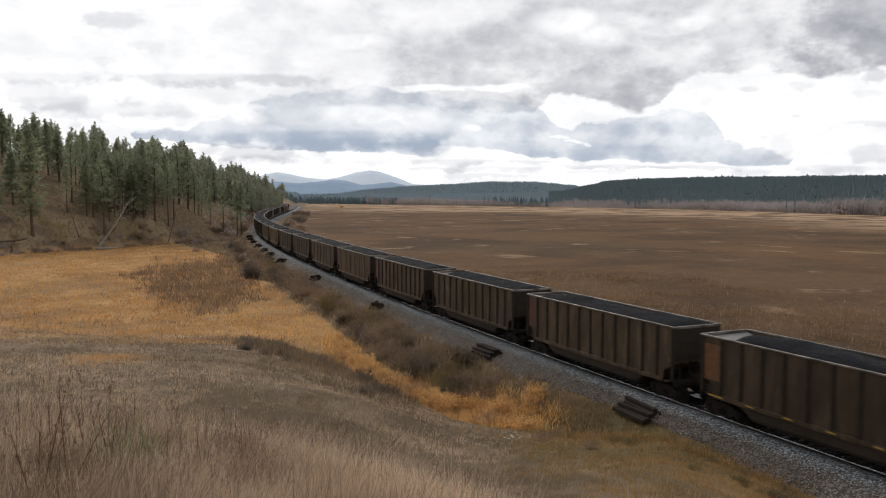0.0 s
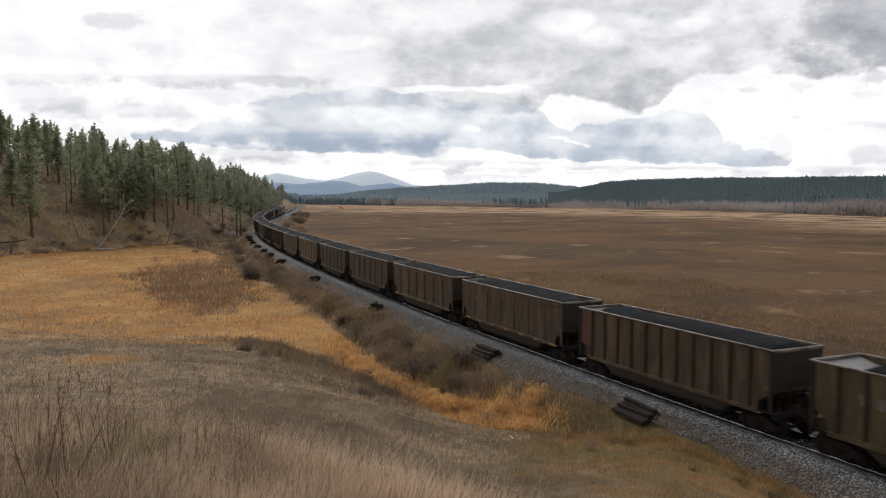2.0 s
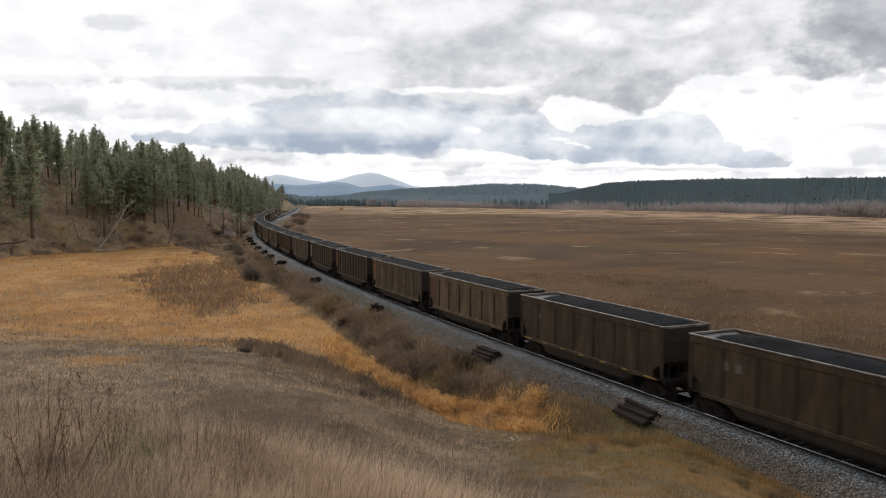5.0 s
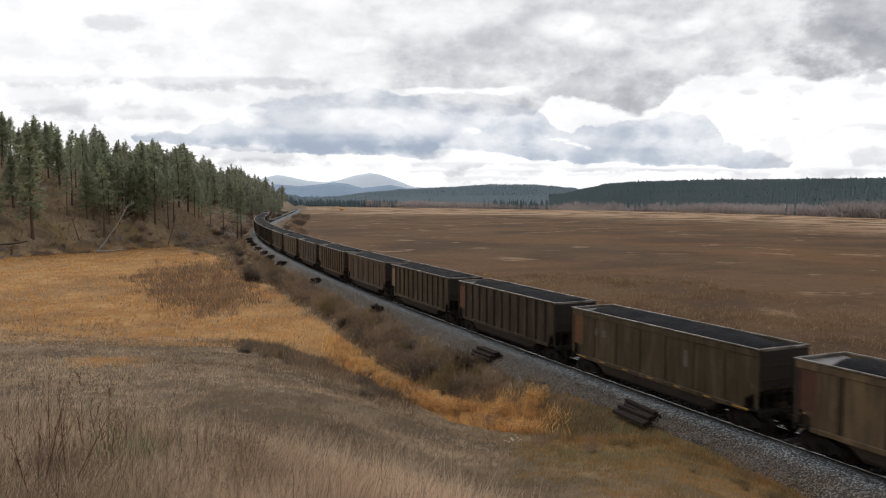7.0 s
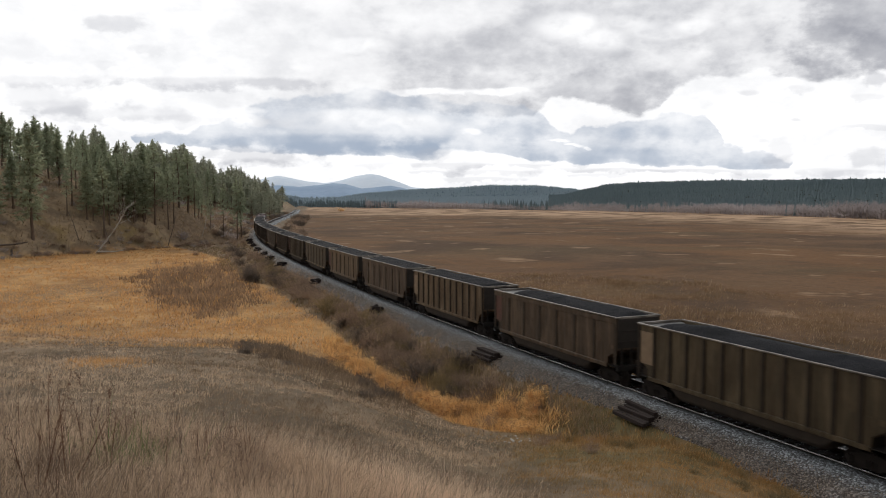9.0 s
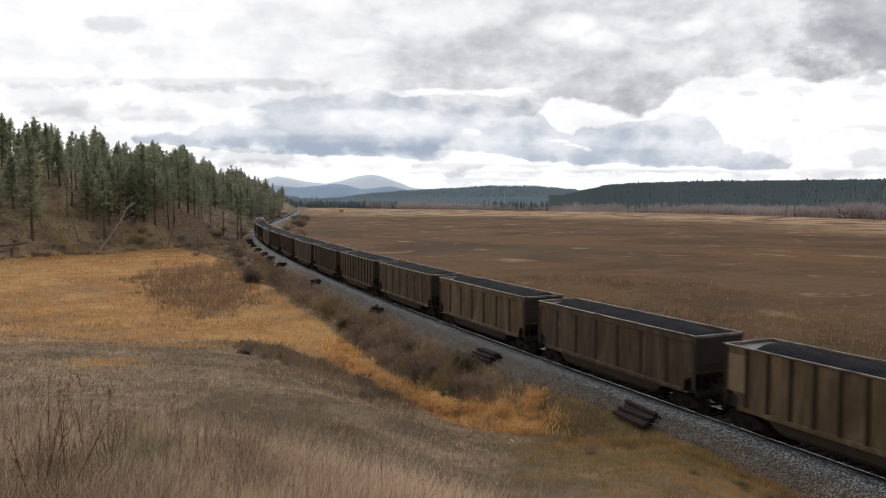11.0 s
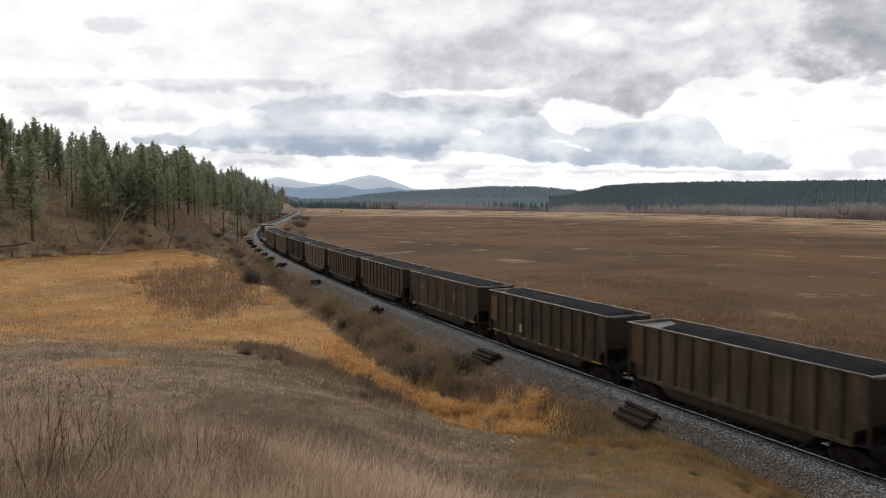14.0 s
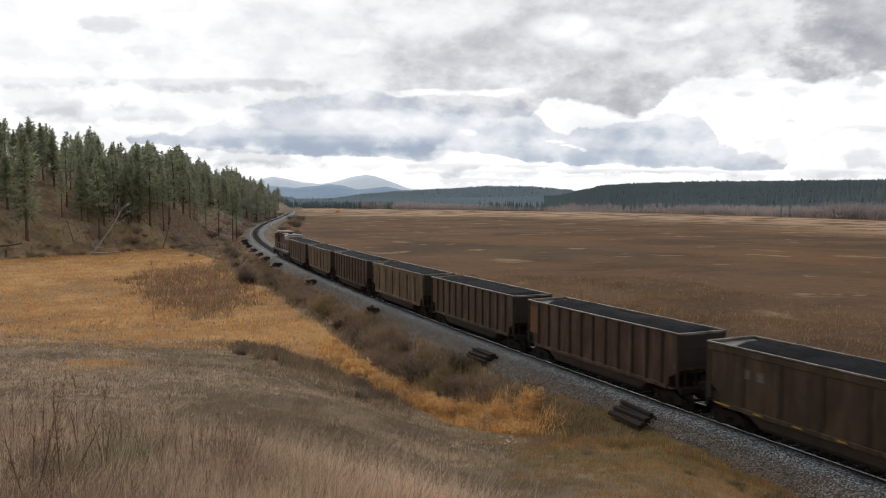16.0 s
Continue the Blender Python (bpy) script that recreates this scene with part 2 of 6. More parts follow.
def land(x, y):
    """Height of the ground and what covers it."""
    x, y = np.atleast_1d(x).astype(float), np.atleast_1d(y).astype(float)
    r, a = np.hypot(x, y), np.degrees(np.arctan2(x, y))
    n, s = beside(x, y)
    foot, fz = np.interp(a, FOOT_AZ, FOOT_R), np.interp(a, FOOT_AZ, FOOT_Z)
    foot = foot * (1 + 0.02 * bumps(x * 1.5, y * 1.5, 9, 2) * step(6, -6, a))
    w = r / foot
    # the near slope: a gentle brow by the camera, a short drop, then a long even fall to the foot
    rc = np.interp(a, [-180, -35, -15, 0, 9, 40, 180], [14, 13.5, 11.5, 10, 9, 9, 14]) * (1 + 0.10 * bumps(x, y, 6, 2))
    zc = np.interp(a, [-35, -15, 0, 9, 40], [7.1, 6.65, 6.25, 6.1, 5.9])
    f = np.clip((r - rc) / np.maximum(foot - rc, 1), 0, 1.2)
    near = np.where(r < rc, 8.75 - (8.75 - zc) * (r / rc) ** 1.5, zc + (fz - zc) * f - 1.5 * step(0, 5, r - rc) * np.clip(1 - f, 0, 1))
    hill = near + (8.75 + (fz - 8.75) * w - near) * step(60, 100, np.abs(a))
    hill = hill + 0.22 * bumps(x, y, 7.5, 3) * step(2, 10, r) * step(1.05, 0.8, w)
    hill = np.where(w < 1, hill, fz - (r - foot) * 0.55)
    flat = np.where(n < 0, MEADOW + 0.16 * bumps(x, y, 14, 3), MARSH + 0.12 * bumps(x, y, 25, 2))
    bank = -0.70 - np.maximum(np.abs(n) - 3.1, 0) * np.where(n < 0, 0.46, 0.4) + 0.1 * bumps(x, y, 4, 2) * step(3.2, 4.5, np.abs(n))
    q, along = forest_foot(x, y, n)
    high = np.interp(along, [-120, 40, 60, 80, 100, 160, 400], [25, 25, 24, 19.5, 14, 9, 7])
    wood = np.where((q > 0) & (y > 60), MEADOW + (high + 2) * (1 - np.exp(-np.maximum(q, 0) * 0.85 / high)) + 0.5 * bumps(x, y, 16, 3) * step(0, 8, q), -50)
    edge = np.interp(a, EDGE_AZ, EDGE_R)
    far_h = np.interp(a, RIDGE_AZ, RIDGE_Z) + 2
    far = np.where((y > 200) & (a > -14), MARSH + far_h * step(edge + 40, 1650, r) + 1.2 * bumps(x, y, 90, 3) * step(edge + 60, edge + 200, r), -50)
    z = np.maximum.reduce([hill, flat, bank, wood, far])
    return z, dict(r=r, az=a, n=n, s=s, w=w, q=q, edge=edge, hill=(hill >= z - 0.15) & (w < 1.02), bank=bank >= z - 0.05, wood=wood >= z - 0.05)


def height(x, y):
    return float(land(x, y)[0][0])

# ---- materials ----
def material(name, build):
    m = bpy.data.materials.new(name)
    m.use_nodes = True
    g = Nodes(m.node_tree)
    bsdf = g.add("ShaderNodeBsdfPrincipled")
    shader = build(g, bsdf) or bsdf.outputs[0]
    g.add("ShaderNodeOutputMaterial", {0: shader})
    return m


def put(g, bsdf, **ins):
    for k, v in ins.items():
        sock = bsdf.inputs[k.replace("_", " ")]
        if isinstance(v, bpy.types.NodeSocket):
            g.tree.links.new(v, sock)
        else:
            sock.default_value = (*v, 1) if isinstance(v, tuple) and len(v) == 3 else v


def bump(g, bsdf, h, strength, distance):
    n = g.add("ShaderNodeBump", {"Height": h, "Strength": strength, "Distance": distance}).outputs[0]
    g.tree.links.new(n, bsdf.inputs["Normal"])


def plain(name, a, b, size=1.0, rough=0.7, metal=0.0, relief=0.3, stretch=(1, 1, 1)):
    """A surface that wanders between two colours at two scales, with fine relief."""
    def build(g, p):
        v = g.add("ShaderNodeTexCoord").outputs["Object"]
        v = g.scaled(v, *stretch)
        n1, n2 = g.noise(v, 1.0 / size, 4), g.noise(v, 9.0 / size, 5, 0.65)
        f = g.ramp(g.math("ADD", g.math("MULTIPLY", n1, 0.6), g.math("MULTIPLY", n2, 0.4)), 0.33, 0.67)
        put(g, p, Base_Color=g.mix(f, a, b), Roughness=g.ramp(n2, 0.3, 0.7, rough - 0.1, min(rough + 0.12, 1)), Metallic=metal)
        p.inputs["Specular IOR Level"].default_value = 0.22 if rough > 0.6 else 0.5
        bump(g, p, n2, relief, 0.02)
    return material(name, build)


def car_paint(name, a, b, rust):
    """Weathered car steel: paint dulled with dust, rust runs down the sheets, coal dust towards the top."""
    def build(g, p):
        v = g.add("ShaderNodeTexCoord").outputs["Object"]
        run = g.noise(g.scaled(v, 3.0, 3.0, 0.35), 1.6, 5, 0.65)
        patch = g.noise(v, 0.55, 4, 0.6)
        grain = g.noise(v, 14.0, 4, 0.7)
        c = g.mix(g.ramp(patch, 0.35, 0.65), a, b)
        streak = g.noise(g.scaled(v, 5.5, 5.5, 0.22), 1.3, 4, 0.7)
        c = g.mix(g.ramp(streak, 0.36, 0.5, 0.6, 0.0), c, (a[0] * 0.35, a[1] * 0.33, a[2] * 0.32))
        dust_shade = g.noise(g.scaled(v, 1.2, 1.2, 0.25), 1.1, 5, 0.6)
        c = g.mix(g.ramp(dust_shade, 0.46, 0.68, 0, 0.65), c, (b[0] * 1.85, b[1] * 1.9, b[2] * 1.95))
        c = g.mix(g.ramp(run, 0.5, 0.72, 0, 0.75), c, rust)
        c = g.mix(g.ramp(grain, 0.45, 0.75, 0, 0.35), c, (0.02, 0.017, 0.015))
        put(g, p, Base_Color=c, Roughness=g.ramp(run, 0.3, 0.7, 0.55, 0.8), Metallic=0.0)
        p.inputs["Specular IOR Level"].default_value = 0.3
        bump(g, p, g.math("ADD", g.math("MULTIPLY", patch, 0.8), g.math("MULTIPLY", grain, 0.2)), 0.35, 0.03)
    return material(name, build)


PAINT = dict(
    brown=car_paint("brown_car_paint", (0.070, 0.0475, 0.030), (0.096, 0.065, 0.040), (0.062, 0.032, 0.017)),
    dark=car_paint("dark_car_paint", (0.048, 0.033, 0.020), (0.067, 0.046, 0.028), (0.046, 0.024, 0.013)),
    olive=car_paint("olive_car_paint", (0.066, 0.049, 0.027), (0.088, 0.064, 0.036), (0.06, 0.033, 0.017)),
    golden=car_paint("ochre_car_paint", (0.110, 0.074, 0.041), (0.145, 0.100, 0.057), (0.09, 0.046, 0.02)),
    red=car_paint("rust_red_car_paint", (0.070, 0.041, 0.027), (0.090, 0.055, 0.036), (0.066, 0.028, 0.014)),
)
# black grimy steel; on the ribs it paints in their shadow lines
GRIME_SHADE = plain("grimy_shade_dark_steel", (0.024, 0.019, 0.015), (0.05, 0.037, 0.027), 0.8, 0.8, 0.0, 0.3)
# recess shade of the side posts is put into this darker steel
SEAM = plain("darkened_seam_steel", (0.036, 0.027, 0.020), (0.064, 0.047, 0.033), 0.8, 0.8, 0.0, 0.3)
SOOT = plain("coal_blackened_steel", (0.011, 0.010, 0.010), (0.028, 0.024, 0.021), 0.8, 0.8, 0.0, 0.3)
# pale wear patches on the rim are brightened to paint in its glints
RIM = plain("worn_glinting_steel_rim", (0.06, 0.049, 0.039), (0.32, 0.285, 0.25), 0.9, 0.45, 0.25, 0.25)
INSIDE = plain("scoured_steel_lining", (0.16, 0.154, 0.15), (0.29, 0.28, 0.272), 0.8, 0.5, 0.3, 0.2)
IRON = plain("black_cast_iron", (0.011, 0.009, 0.008), (0.024, 0.018, 0.015), 0.3, 0.8, 0.0)
BELLY = plain("dusty_underframe_steel", (0.026, 0.02, 0.016), (0.05, 0.038, 0.028), 0.8, 0.75, 0.0)
RAILTOP = plain("polished_rail_steel", (0.16, 0.15, 0.14), (0.34, 0.33, 0.31), 0.5, 0.12, 1.0, 0.0)
RAILSIDE = plain("rusty_rail_steel", (0.018, 0.013, 0.011), (0.036, 0.024, 0.018), 0.3, 0.85, 0.0)
ORANGE = plain("faded_orange_paint", (0.19, 0.082, 0.028), (0.115, 0.052, 0.022), 0.4, 0.6)
END_GREY = plain("dusty_end_sheet_steel", (0.028, 0.024, 0.021), (0.052, 0.044, 0.038), 1.2, 0.75, 0.0, 0.25)
REDP = plain("faded_red_paint", (0.118, 0.043, 0.026), (0.075, 0.032, 0.022), 0.4, 0.6)
TAN = plain("pale_tan_paint", (0.29, 0.205, 0.125), (0.20, 0.14, 0.088), 0.5, 0.6)
STENCIL = plain("faded_stencil_paint", (0.09, 0.075, 0.06), (0.22, 0.195, 0.17), 0.12, 0.7)
WHITE = plain("dirty_white_paint", (0.5, 0.47, 0.42), (0.32, 0.29, 0.25), 0.25, 0.6)
YELLOW = plain("yellow_reflective_tape", (0.50, 0.30, 0.045), (0.30, 0.17, 0.03), 0.2, 0.5)


def _coal(g, p):
    v = g.add("ShaderNodeTexCoord").outputs["Object"]
    n, f = g.noise(v, 9.0, 6, 0.75), g.noise(v, 0.9, 3)
    vor = g.add("ShaderNodeTexVoronoi", {"Vector": v, "Scale": 16.0}).outputs
    put(g, p, Base_Color=g.mix(g.ramp(f, 0.3, 0.7), (0.0065, 0.007, 0.0095), (0.0145, 0.0155, 0.020)), Roughness=g.ramp(n, 0.3, 0.7, 0.7, 0.95))
    p.inputs["Specular IOR Level"].default_value = 0.12
    bump(g, p, g.math("ADD", n, vor[0]), 1.0, 0.09)


COAL = material("coal", _coal)


def cover(g, name):
    return g.add("ShaderNodeAttribute", attribute_name=name, attribute_type="GEOMETRY").outputs["Fac"]


def _ground(g, p):
    v = g.add("ShaderNodeNewGeometry").outputs["Position"]
    n30, n6, n1, n02 = g.noise(v, 0.033, 5, 0.6, 0.4), g.noise(v, 0.16, 5, 0.62, 0.5), g.noise(v, 1.1, 5, 0.65), g.noise(v, 6.0, 4, 0.7)
    c = g.mix(g.ramp(n6, 0.38, 0.62), (0.128, 0.095, 0.062), (0.265, 0.196, 0.13))          # dry bunch grass
    c = g.mix(g.ramp(n30, 0.5, 0.66, 0, 0.6), c, (0.125, 0.105, 0.07))
    gold = g.mix(g.ramp(n6, 0.36, 0.64), (0.38, 0.20, 0.074), (0.59, 0.355, 0.146))
    gold = g.mix(g.ramp(n30, 0.50, 0.64, 0, 0.7), gold, (0.25, 0.155, 0.08))
    gold = g.mix(g.ramp(g.noise(v, 0.06, 4, 0.6, 0.5), 0.56, 0.68, 0, 0.6), gold, (0.42, 0.30, 0.18))
    c = g.mix(cover(g, "meadow"), c, gold)
    marsh = g.mix(g.ramp(g.noise(v, 0.028, 6, 0.62, 0.6), 0.40, 0.60), (0.078, 0.043, 0.0225), (0.156, 0.086, 0.0425))
    east = g.add("ShaderNodeMapping", {"Vector": v, "Location": (310, 90, 0)}).outputs[0]
    marsh = g.mix(g.ramp(g.noise(east, 0.021, 5, 0.62, 0.8), 0.42, 0.64, 0, 0.8), marsh, (0.195, 0.096, 0.038))
    marsh = g.mix(g.ramp(g.noise(g.scaled(v, 0.5, 2.0, 1), 0.022, 5, 0.65, 0.8), 0.50, 0.66, 0, 0.6), marsh, (0.118, 0.083, 0.04))
    marsh = g.mix(g.ramp(g.noise(v, 0.075, 6, 0.62, 0.4), 0.585, 0.66, 0, 0.85), marsh, (0.36, 0.235, 0.14))
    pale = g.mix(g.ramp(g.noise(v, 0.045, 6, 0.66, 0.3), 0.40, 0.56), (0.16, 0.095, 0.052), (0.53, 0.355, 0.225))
    marsh = g.mix(g.ramp(g.noise(v, 0.35, 5, 0.7), 0.46, 0.74, 0, 0.4), marsh, (0.06, 0.036, 0.019))
    marsh = g.mix(g.ramp(g.noise(v, 1.3, 4, 0.7), 0.48, 0.74, 0, 0.35), marsh, (0.28, 0.17, 0.09))
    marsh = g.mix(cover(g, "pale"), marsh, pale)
    c = g.mix(cover(g, "marsh"), c, marsh)
    floor = g.mix(g.ramp(n6, 0.38, 0.62), (0.20, 0.148, 0.098), (0.38, 0.28, 0.175))
    floor = g.mix(g.ramp(g.noise(v, 0.09, 4, 0.6, 0.4), 0.54, 0.66, 0, 0.7), floor, (0.27, 0.19, 0.075))
    c = g.mix(cover(g, "wood"), c, floor)
    verge = g.mix(g.ramp(n6, 0.4, 0.6), (0.13, 0.108, 0.052), (0.25, 0.155, 0.068))
    c = g.mix(cover(g, "verge"), c, verge)
    brown = g.mix(g.ramp(n1, 0.3, 0.7), (0.16, 0.112, 0.072), (0.275, 0.195, 0.125))
    c = g.mix(cover(g, "scrub"), c, brown)
    fir = g.mix(g.ramp(n30, 0.35, 0.65), (0.022, 0.032, 0.024), (0.035, 0.048, 0.032))
    c = g.mix(cover(g, "fir"), c, fir)
    c = g.mix(g.ramp(n1, 0.3, 0.72, 0.32, 0.0), c, (0.05, 0.04, 0.03))
    c = g.mix(g.ramp(n02, 0.45, 0.8, 0.0, 0.14), c, (0.42, 0.31, 0.21))
    put(g, p, Base_Color=c, Roughness=0.95)
    p.inputs["Specular IOR Level"].default_value = 0.1
    bump(g, p, g.math("ADD", g.math("MULTIPLY", n1, 0.7), g.math("MULTIPLY", n02, 0.3)), 0.7, 0.25)


GROUND = material("dry_grassland", _ground)


def _ballast(g, p):
    v = g.add("ShaderNodeNewGeometry").outputs["Position"]
    vor = g.add("ShaderNodeTexVoronoi", {"Vector": v, "Scale": 13.0}).outputs
    fine = g.add("ShaderNodeTexVoronoi", {"Vector": v, "Scale": 27.0}).outputs
    big = g.noise(v, 0.5, 4)
    tone = g.add("ShaderNodeSeparateColor", {0: vor["Color"]}).outputs[0]
    c = g.mix(g.math("POWER", tone, 1.6), (0.042, 0.046, 0.05), (0.45, 0.495, 0.53))
    c = g.mix(g.ramp(fine[0], 0.2, 0.6, 0.25, 0.0), c, (0.36, 0.36, 0.37))
    c = g.mix(g.ramp(vor[0], 0.45, 0.75, 0, 0.8), c, (0.035, 0.032, 0.03))
    dirt = g.mix(g.math("POWER", tone, 1.8), (0.048, 0.036, 0.028), (0.25, 0.20, 0.16))
    # shade under the cars, with coal dust, is put into the stone colour
    c = g.mix(cover(g, "dust_shade"), c, (0.018, 0.016, 0.015))
    c = g.mix(g.math("MULTIPLY", cover(g, "dirty"), g.ramp(big, 0.3, 0.6, 0.55, 1.0)), c, dirt)
    put(g, p, Base_Color=c, Roughness=0.9)
    bump(g, p, g.math("SUBTRACT", 1.0, vor[0]), 1.0, 0.06)


BALLAST = material("crushed_stone_ballast", _ballast)


def _stone(g, p, brown=0.12, lo=(0.03, 0.032, 0.034), hi=(0.46, 0.495, 0.515)):
    rnd = g.add("ShaderNodeNewGeometry").outputs["Random Per Island"]
    v = g.add("ShaderNodeTexCoord").outputs["Object"]
    c = g.mix(g.math("POWER", rnd, 1.8), lo, hi)
    c = g.mix(g.ramp(g.noise(v, 0.9, 3), 0.35, 0.62, brown * 0.5, brown), c, (0.13, 0.10, 0.078))
    put(g, p, Base_Color=c, Roughness=0.85)


STONE = material("broken_grey_stone", _stone)
SHOULDER = material("dusty_brown_stone", lambda g, p: _stone(g, p, 0.6, (0.038, 0.031, 0.026), (0.43, 0.365, 0.305)))


def _tie(g, p):
    v = g.add("ShaderNodeTexCoord").outputs["Object"]
    rnd = g.add("ShaderNodeObjectInfo").outputs["Random"]
    isl = g.add("ShaderNodeNewGeometry").outputs["Random Per Island"]
    n = g.noise(g.scaled(v, 9, 0.8, 9), 2.2, 5, 0.7)
    c = g.mix(g.ramp(n, 0.3, 0.7), (0.014, 0.011, 0.010), (0.042, 0.031, 0.029))
    c = g.mix(g.math("MULTIPLY", g.math("ADD", rnd, isl), 0.25), c, (0.06, 0.047, 0.042))
    put(g, p, Base_Color=c, Roughness=0.9)
    p.inputs["Specular IOR Level"].default_value = 0.12
    bump(g, p, n, 0.6, 0.02)


TIE = material("creosoted_timber", _tie)


# ---- making meshes ----
def tri_mesh(name, verts, tris, mat, smooth=False):
    """A big mesh from arrays of corners and triangles."""
    me = bpy.data.meshes.new(name)
    verts, tris = np.asarray(verts, dtype=np.float32), np.asarray(tris, dtype=np.int32)
    me.vertices.add(len(verts))
    me.vertices.foreach_set("co", verts.ravel())
    me.loops.add(tris.size)
    me.loops.foreach_set("vertex_index", tris.ravel())
    me.polygons.add(len(tris))
    me.polygons.foreach_set("loop_start", np.arange(0, tris.size, tris.shape[1], dtype=np.int32))
    me.materials.append(mat)
    if smooth:
        me.polygons.foreach_set("use_smooth", np.ones(len(tris), dtype=bool))
    me.update(calc_edges=True)
    me.validate()
    return me


def box_bm(bm, sx, sy, sz, at=(0, 0, 0), bevel=0.0, m=None):
    """A box of those full sizes, middle at at, its edges bevelled, added to bm."""
    geo = bmesh.ops.create_cube(bm, size=1.0, matrix=(m or Matrix()) @ Matrix.Translation(at) @ Matrix.Diagonal((sx, sy, sz, 1)))
    if bevel:
        es = list({e for v in geo["verts"] for e in v.link_edges})
        bmesh.ops.bevel(bm, geom=es, offset=bevel, segments=1, affect="EDGES", profile=0.7)


def cyl_bm(bm, r, length, axis="x", at=(0, 0, 0), n=12, r2=None):
    turn = {"x": Matrix.Rotation(math.pi / 2, 4, "Y"), "y": Matrix.Rotation(math.pi / 2, 4, "X"), "z": Matrix()}[axis]
    bmesh.ops.create_cone(bm, cap_ends=True, segments=n, radius1=r, radius2=r if r2 is None else r2, depth=length, matrix=Matrix.Translation(at) @ turn)


MESHES = {}


def cached(key, fill, mat, smooth=False):
    """A mesh made once from a function that fills a bmesh."""
    k = (key, mat.name)
    if k not in MESHES:
        bm = bmesh.new()
        fill(bm)
        me = bpy.data.meshes.new(key)
        bm.to_mesh(me)
        bm.free()
        me.materials.append(mat)
        if smooth:
            me.polygons.foreach_set("use_smooth", np.ones(len(me.polygons), dtype=bool))
        MESHES[k] = me
    return MESHES[k]


def part(name, me, parent, at=None, label=""):
    ob = new(name, me)
    ob.parent = parent
    if at is not None:
        ob.matrix_basis = at if isinstance(at, Matrix) else Matrix.Translation(at)
    if label:
        tagged(ob, label)
    return ob


# ---- ground ----
BAND_AZ = [-60, -12.5, -10, -7.1, -5.4, -2.6, 0.6, 3, 7, 12]       # how far the gold of the gully reaches beyond the foot of the slope
BAND_W = [9, 1.9, 1.45, 1.22, 1.12, 1.09, 1.08, 1.12, 1.14, 1.05]


def build_ground():
    azs = np.concatenate([np.arange(-180, -42, 4.0), np.arange(-42, -32, 1.0), np.arange(-32, 32, 0.3), np.arange(32, 42, 1.0), np.arange(42, 180, 4.0)])
    rad = np.concatenate([[0.01, 0.4], np.geomspace(1.0, 1500, 400), np.geomspace(1560, 4800, 24)])
    A, R = np.meshgrid(np.radians(azs), rad, indexing="ij")
    x, y = (R * np.sin(A)).ravel() + 0.05, (R * np.cos(A)).ravel() + 0.05
    z, k = land(x, y)
    na, nr = len(azs), len(rad)
    ia, ir = np.meshgrid(np.arange(na), np.arange(nr - 1), indexing="ij")
    ib = (ia + 1) % na
    quads = np.stack([ia * nr + ir, ib * nr + ir, ib * nr + ir + 1, ia * nr + ir + 1], -1).reshape(-1, 4)[:, ::-1]
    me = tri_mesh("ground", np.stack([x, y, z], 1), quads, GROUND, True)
    n, r, w, q = k["n"], k["r"], k["w"], k["q"]
    wob = bumps(x, y, 6, 3)
    left = n < 0
    hill = k["hill"]
    band = np.interp(k["az"], BAND_AZ, BAND_W)
    meadow = np.where(left & ~k["wood"], step(0, -2, n + 1.5 * wob + np.interp(y, [55, 110, 140], [4.6, 6.3, 8.5])) * step(band + 0.08, band - 0.02, w + 0.05 * wob), 0) * np.where(k["az"] < -14, step(0.80, 1.02, w + 0.16 * wob), step(0.97, 1.0, w))
    layers = dict(
        meadow=meadow * (k["az"] < 20),
        marsh=np.where(~left, step(4.5, 6.5, n), 0),
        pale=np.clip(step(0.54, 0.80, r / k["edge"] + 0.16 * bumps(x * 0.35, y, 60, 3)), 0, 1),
        wood=np.where(k["wood"], step(-1, 4, q + 2 * wob), 0),
        verge=np.where(left, step(0.60, 0.86, w + 0.10 * wob) * step(2.5, 8, k["az"]) * (r < 120), 0),
        scrub=np.where(left & (r < 420), np.maximum(step(-1.2, 1.2, n + 1.2 * wob + np.interp(y, [60, 110, 140], [5.0, 6.6, 9.2])), step(band - 0.02, band + 0.08, w + 0.05 * wob)) * step(12, 6, k["az"]), 0) * 0.9,
        fir=step(k["edge"] + 70, k["edge"] + 130, r) * (y > 200) * (k["az"] > -12),
    )
    for name, val in layers.items():
        at = me.attributes.new(name, "FLOAT", "POINT")
        at.data.foreach_set("value", np.asarray(val, dtype=np.float32))
    tagged(new("ground", me), "dry autumn grassland with golden meadow and brown marsh", "ground", kind="structure")


build_ground()


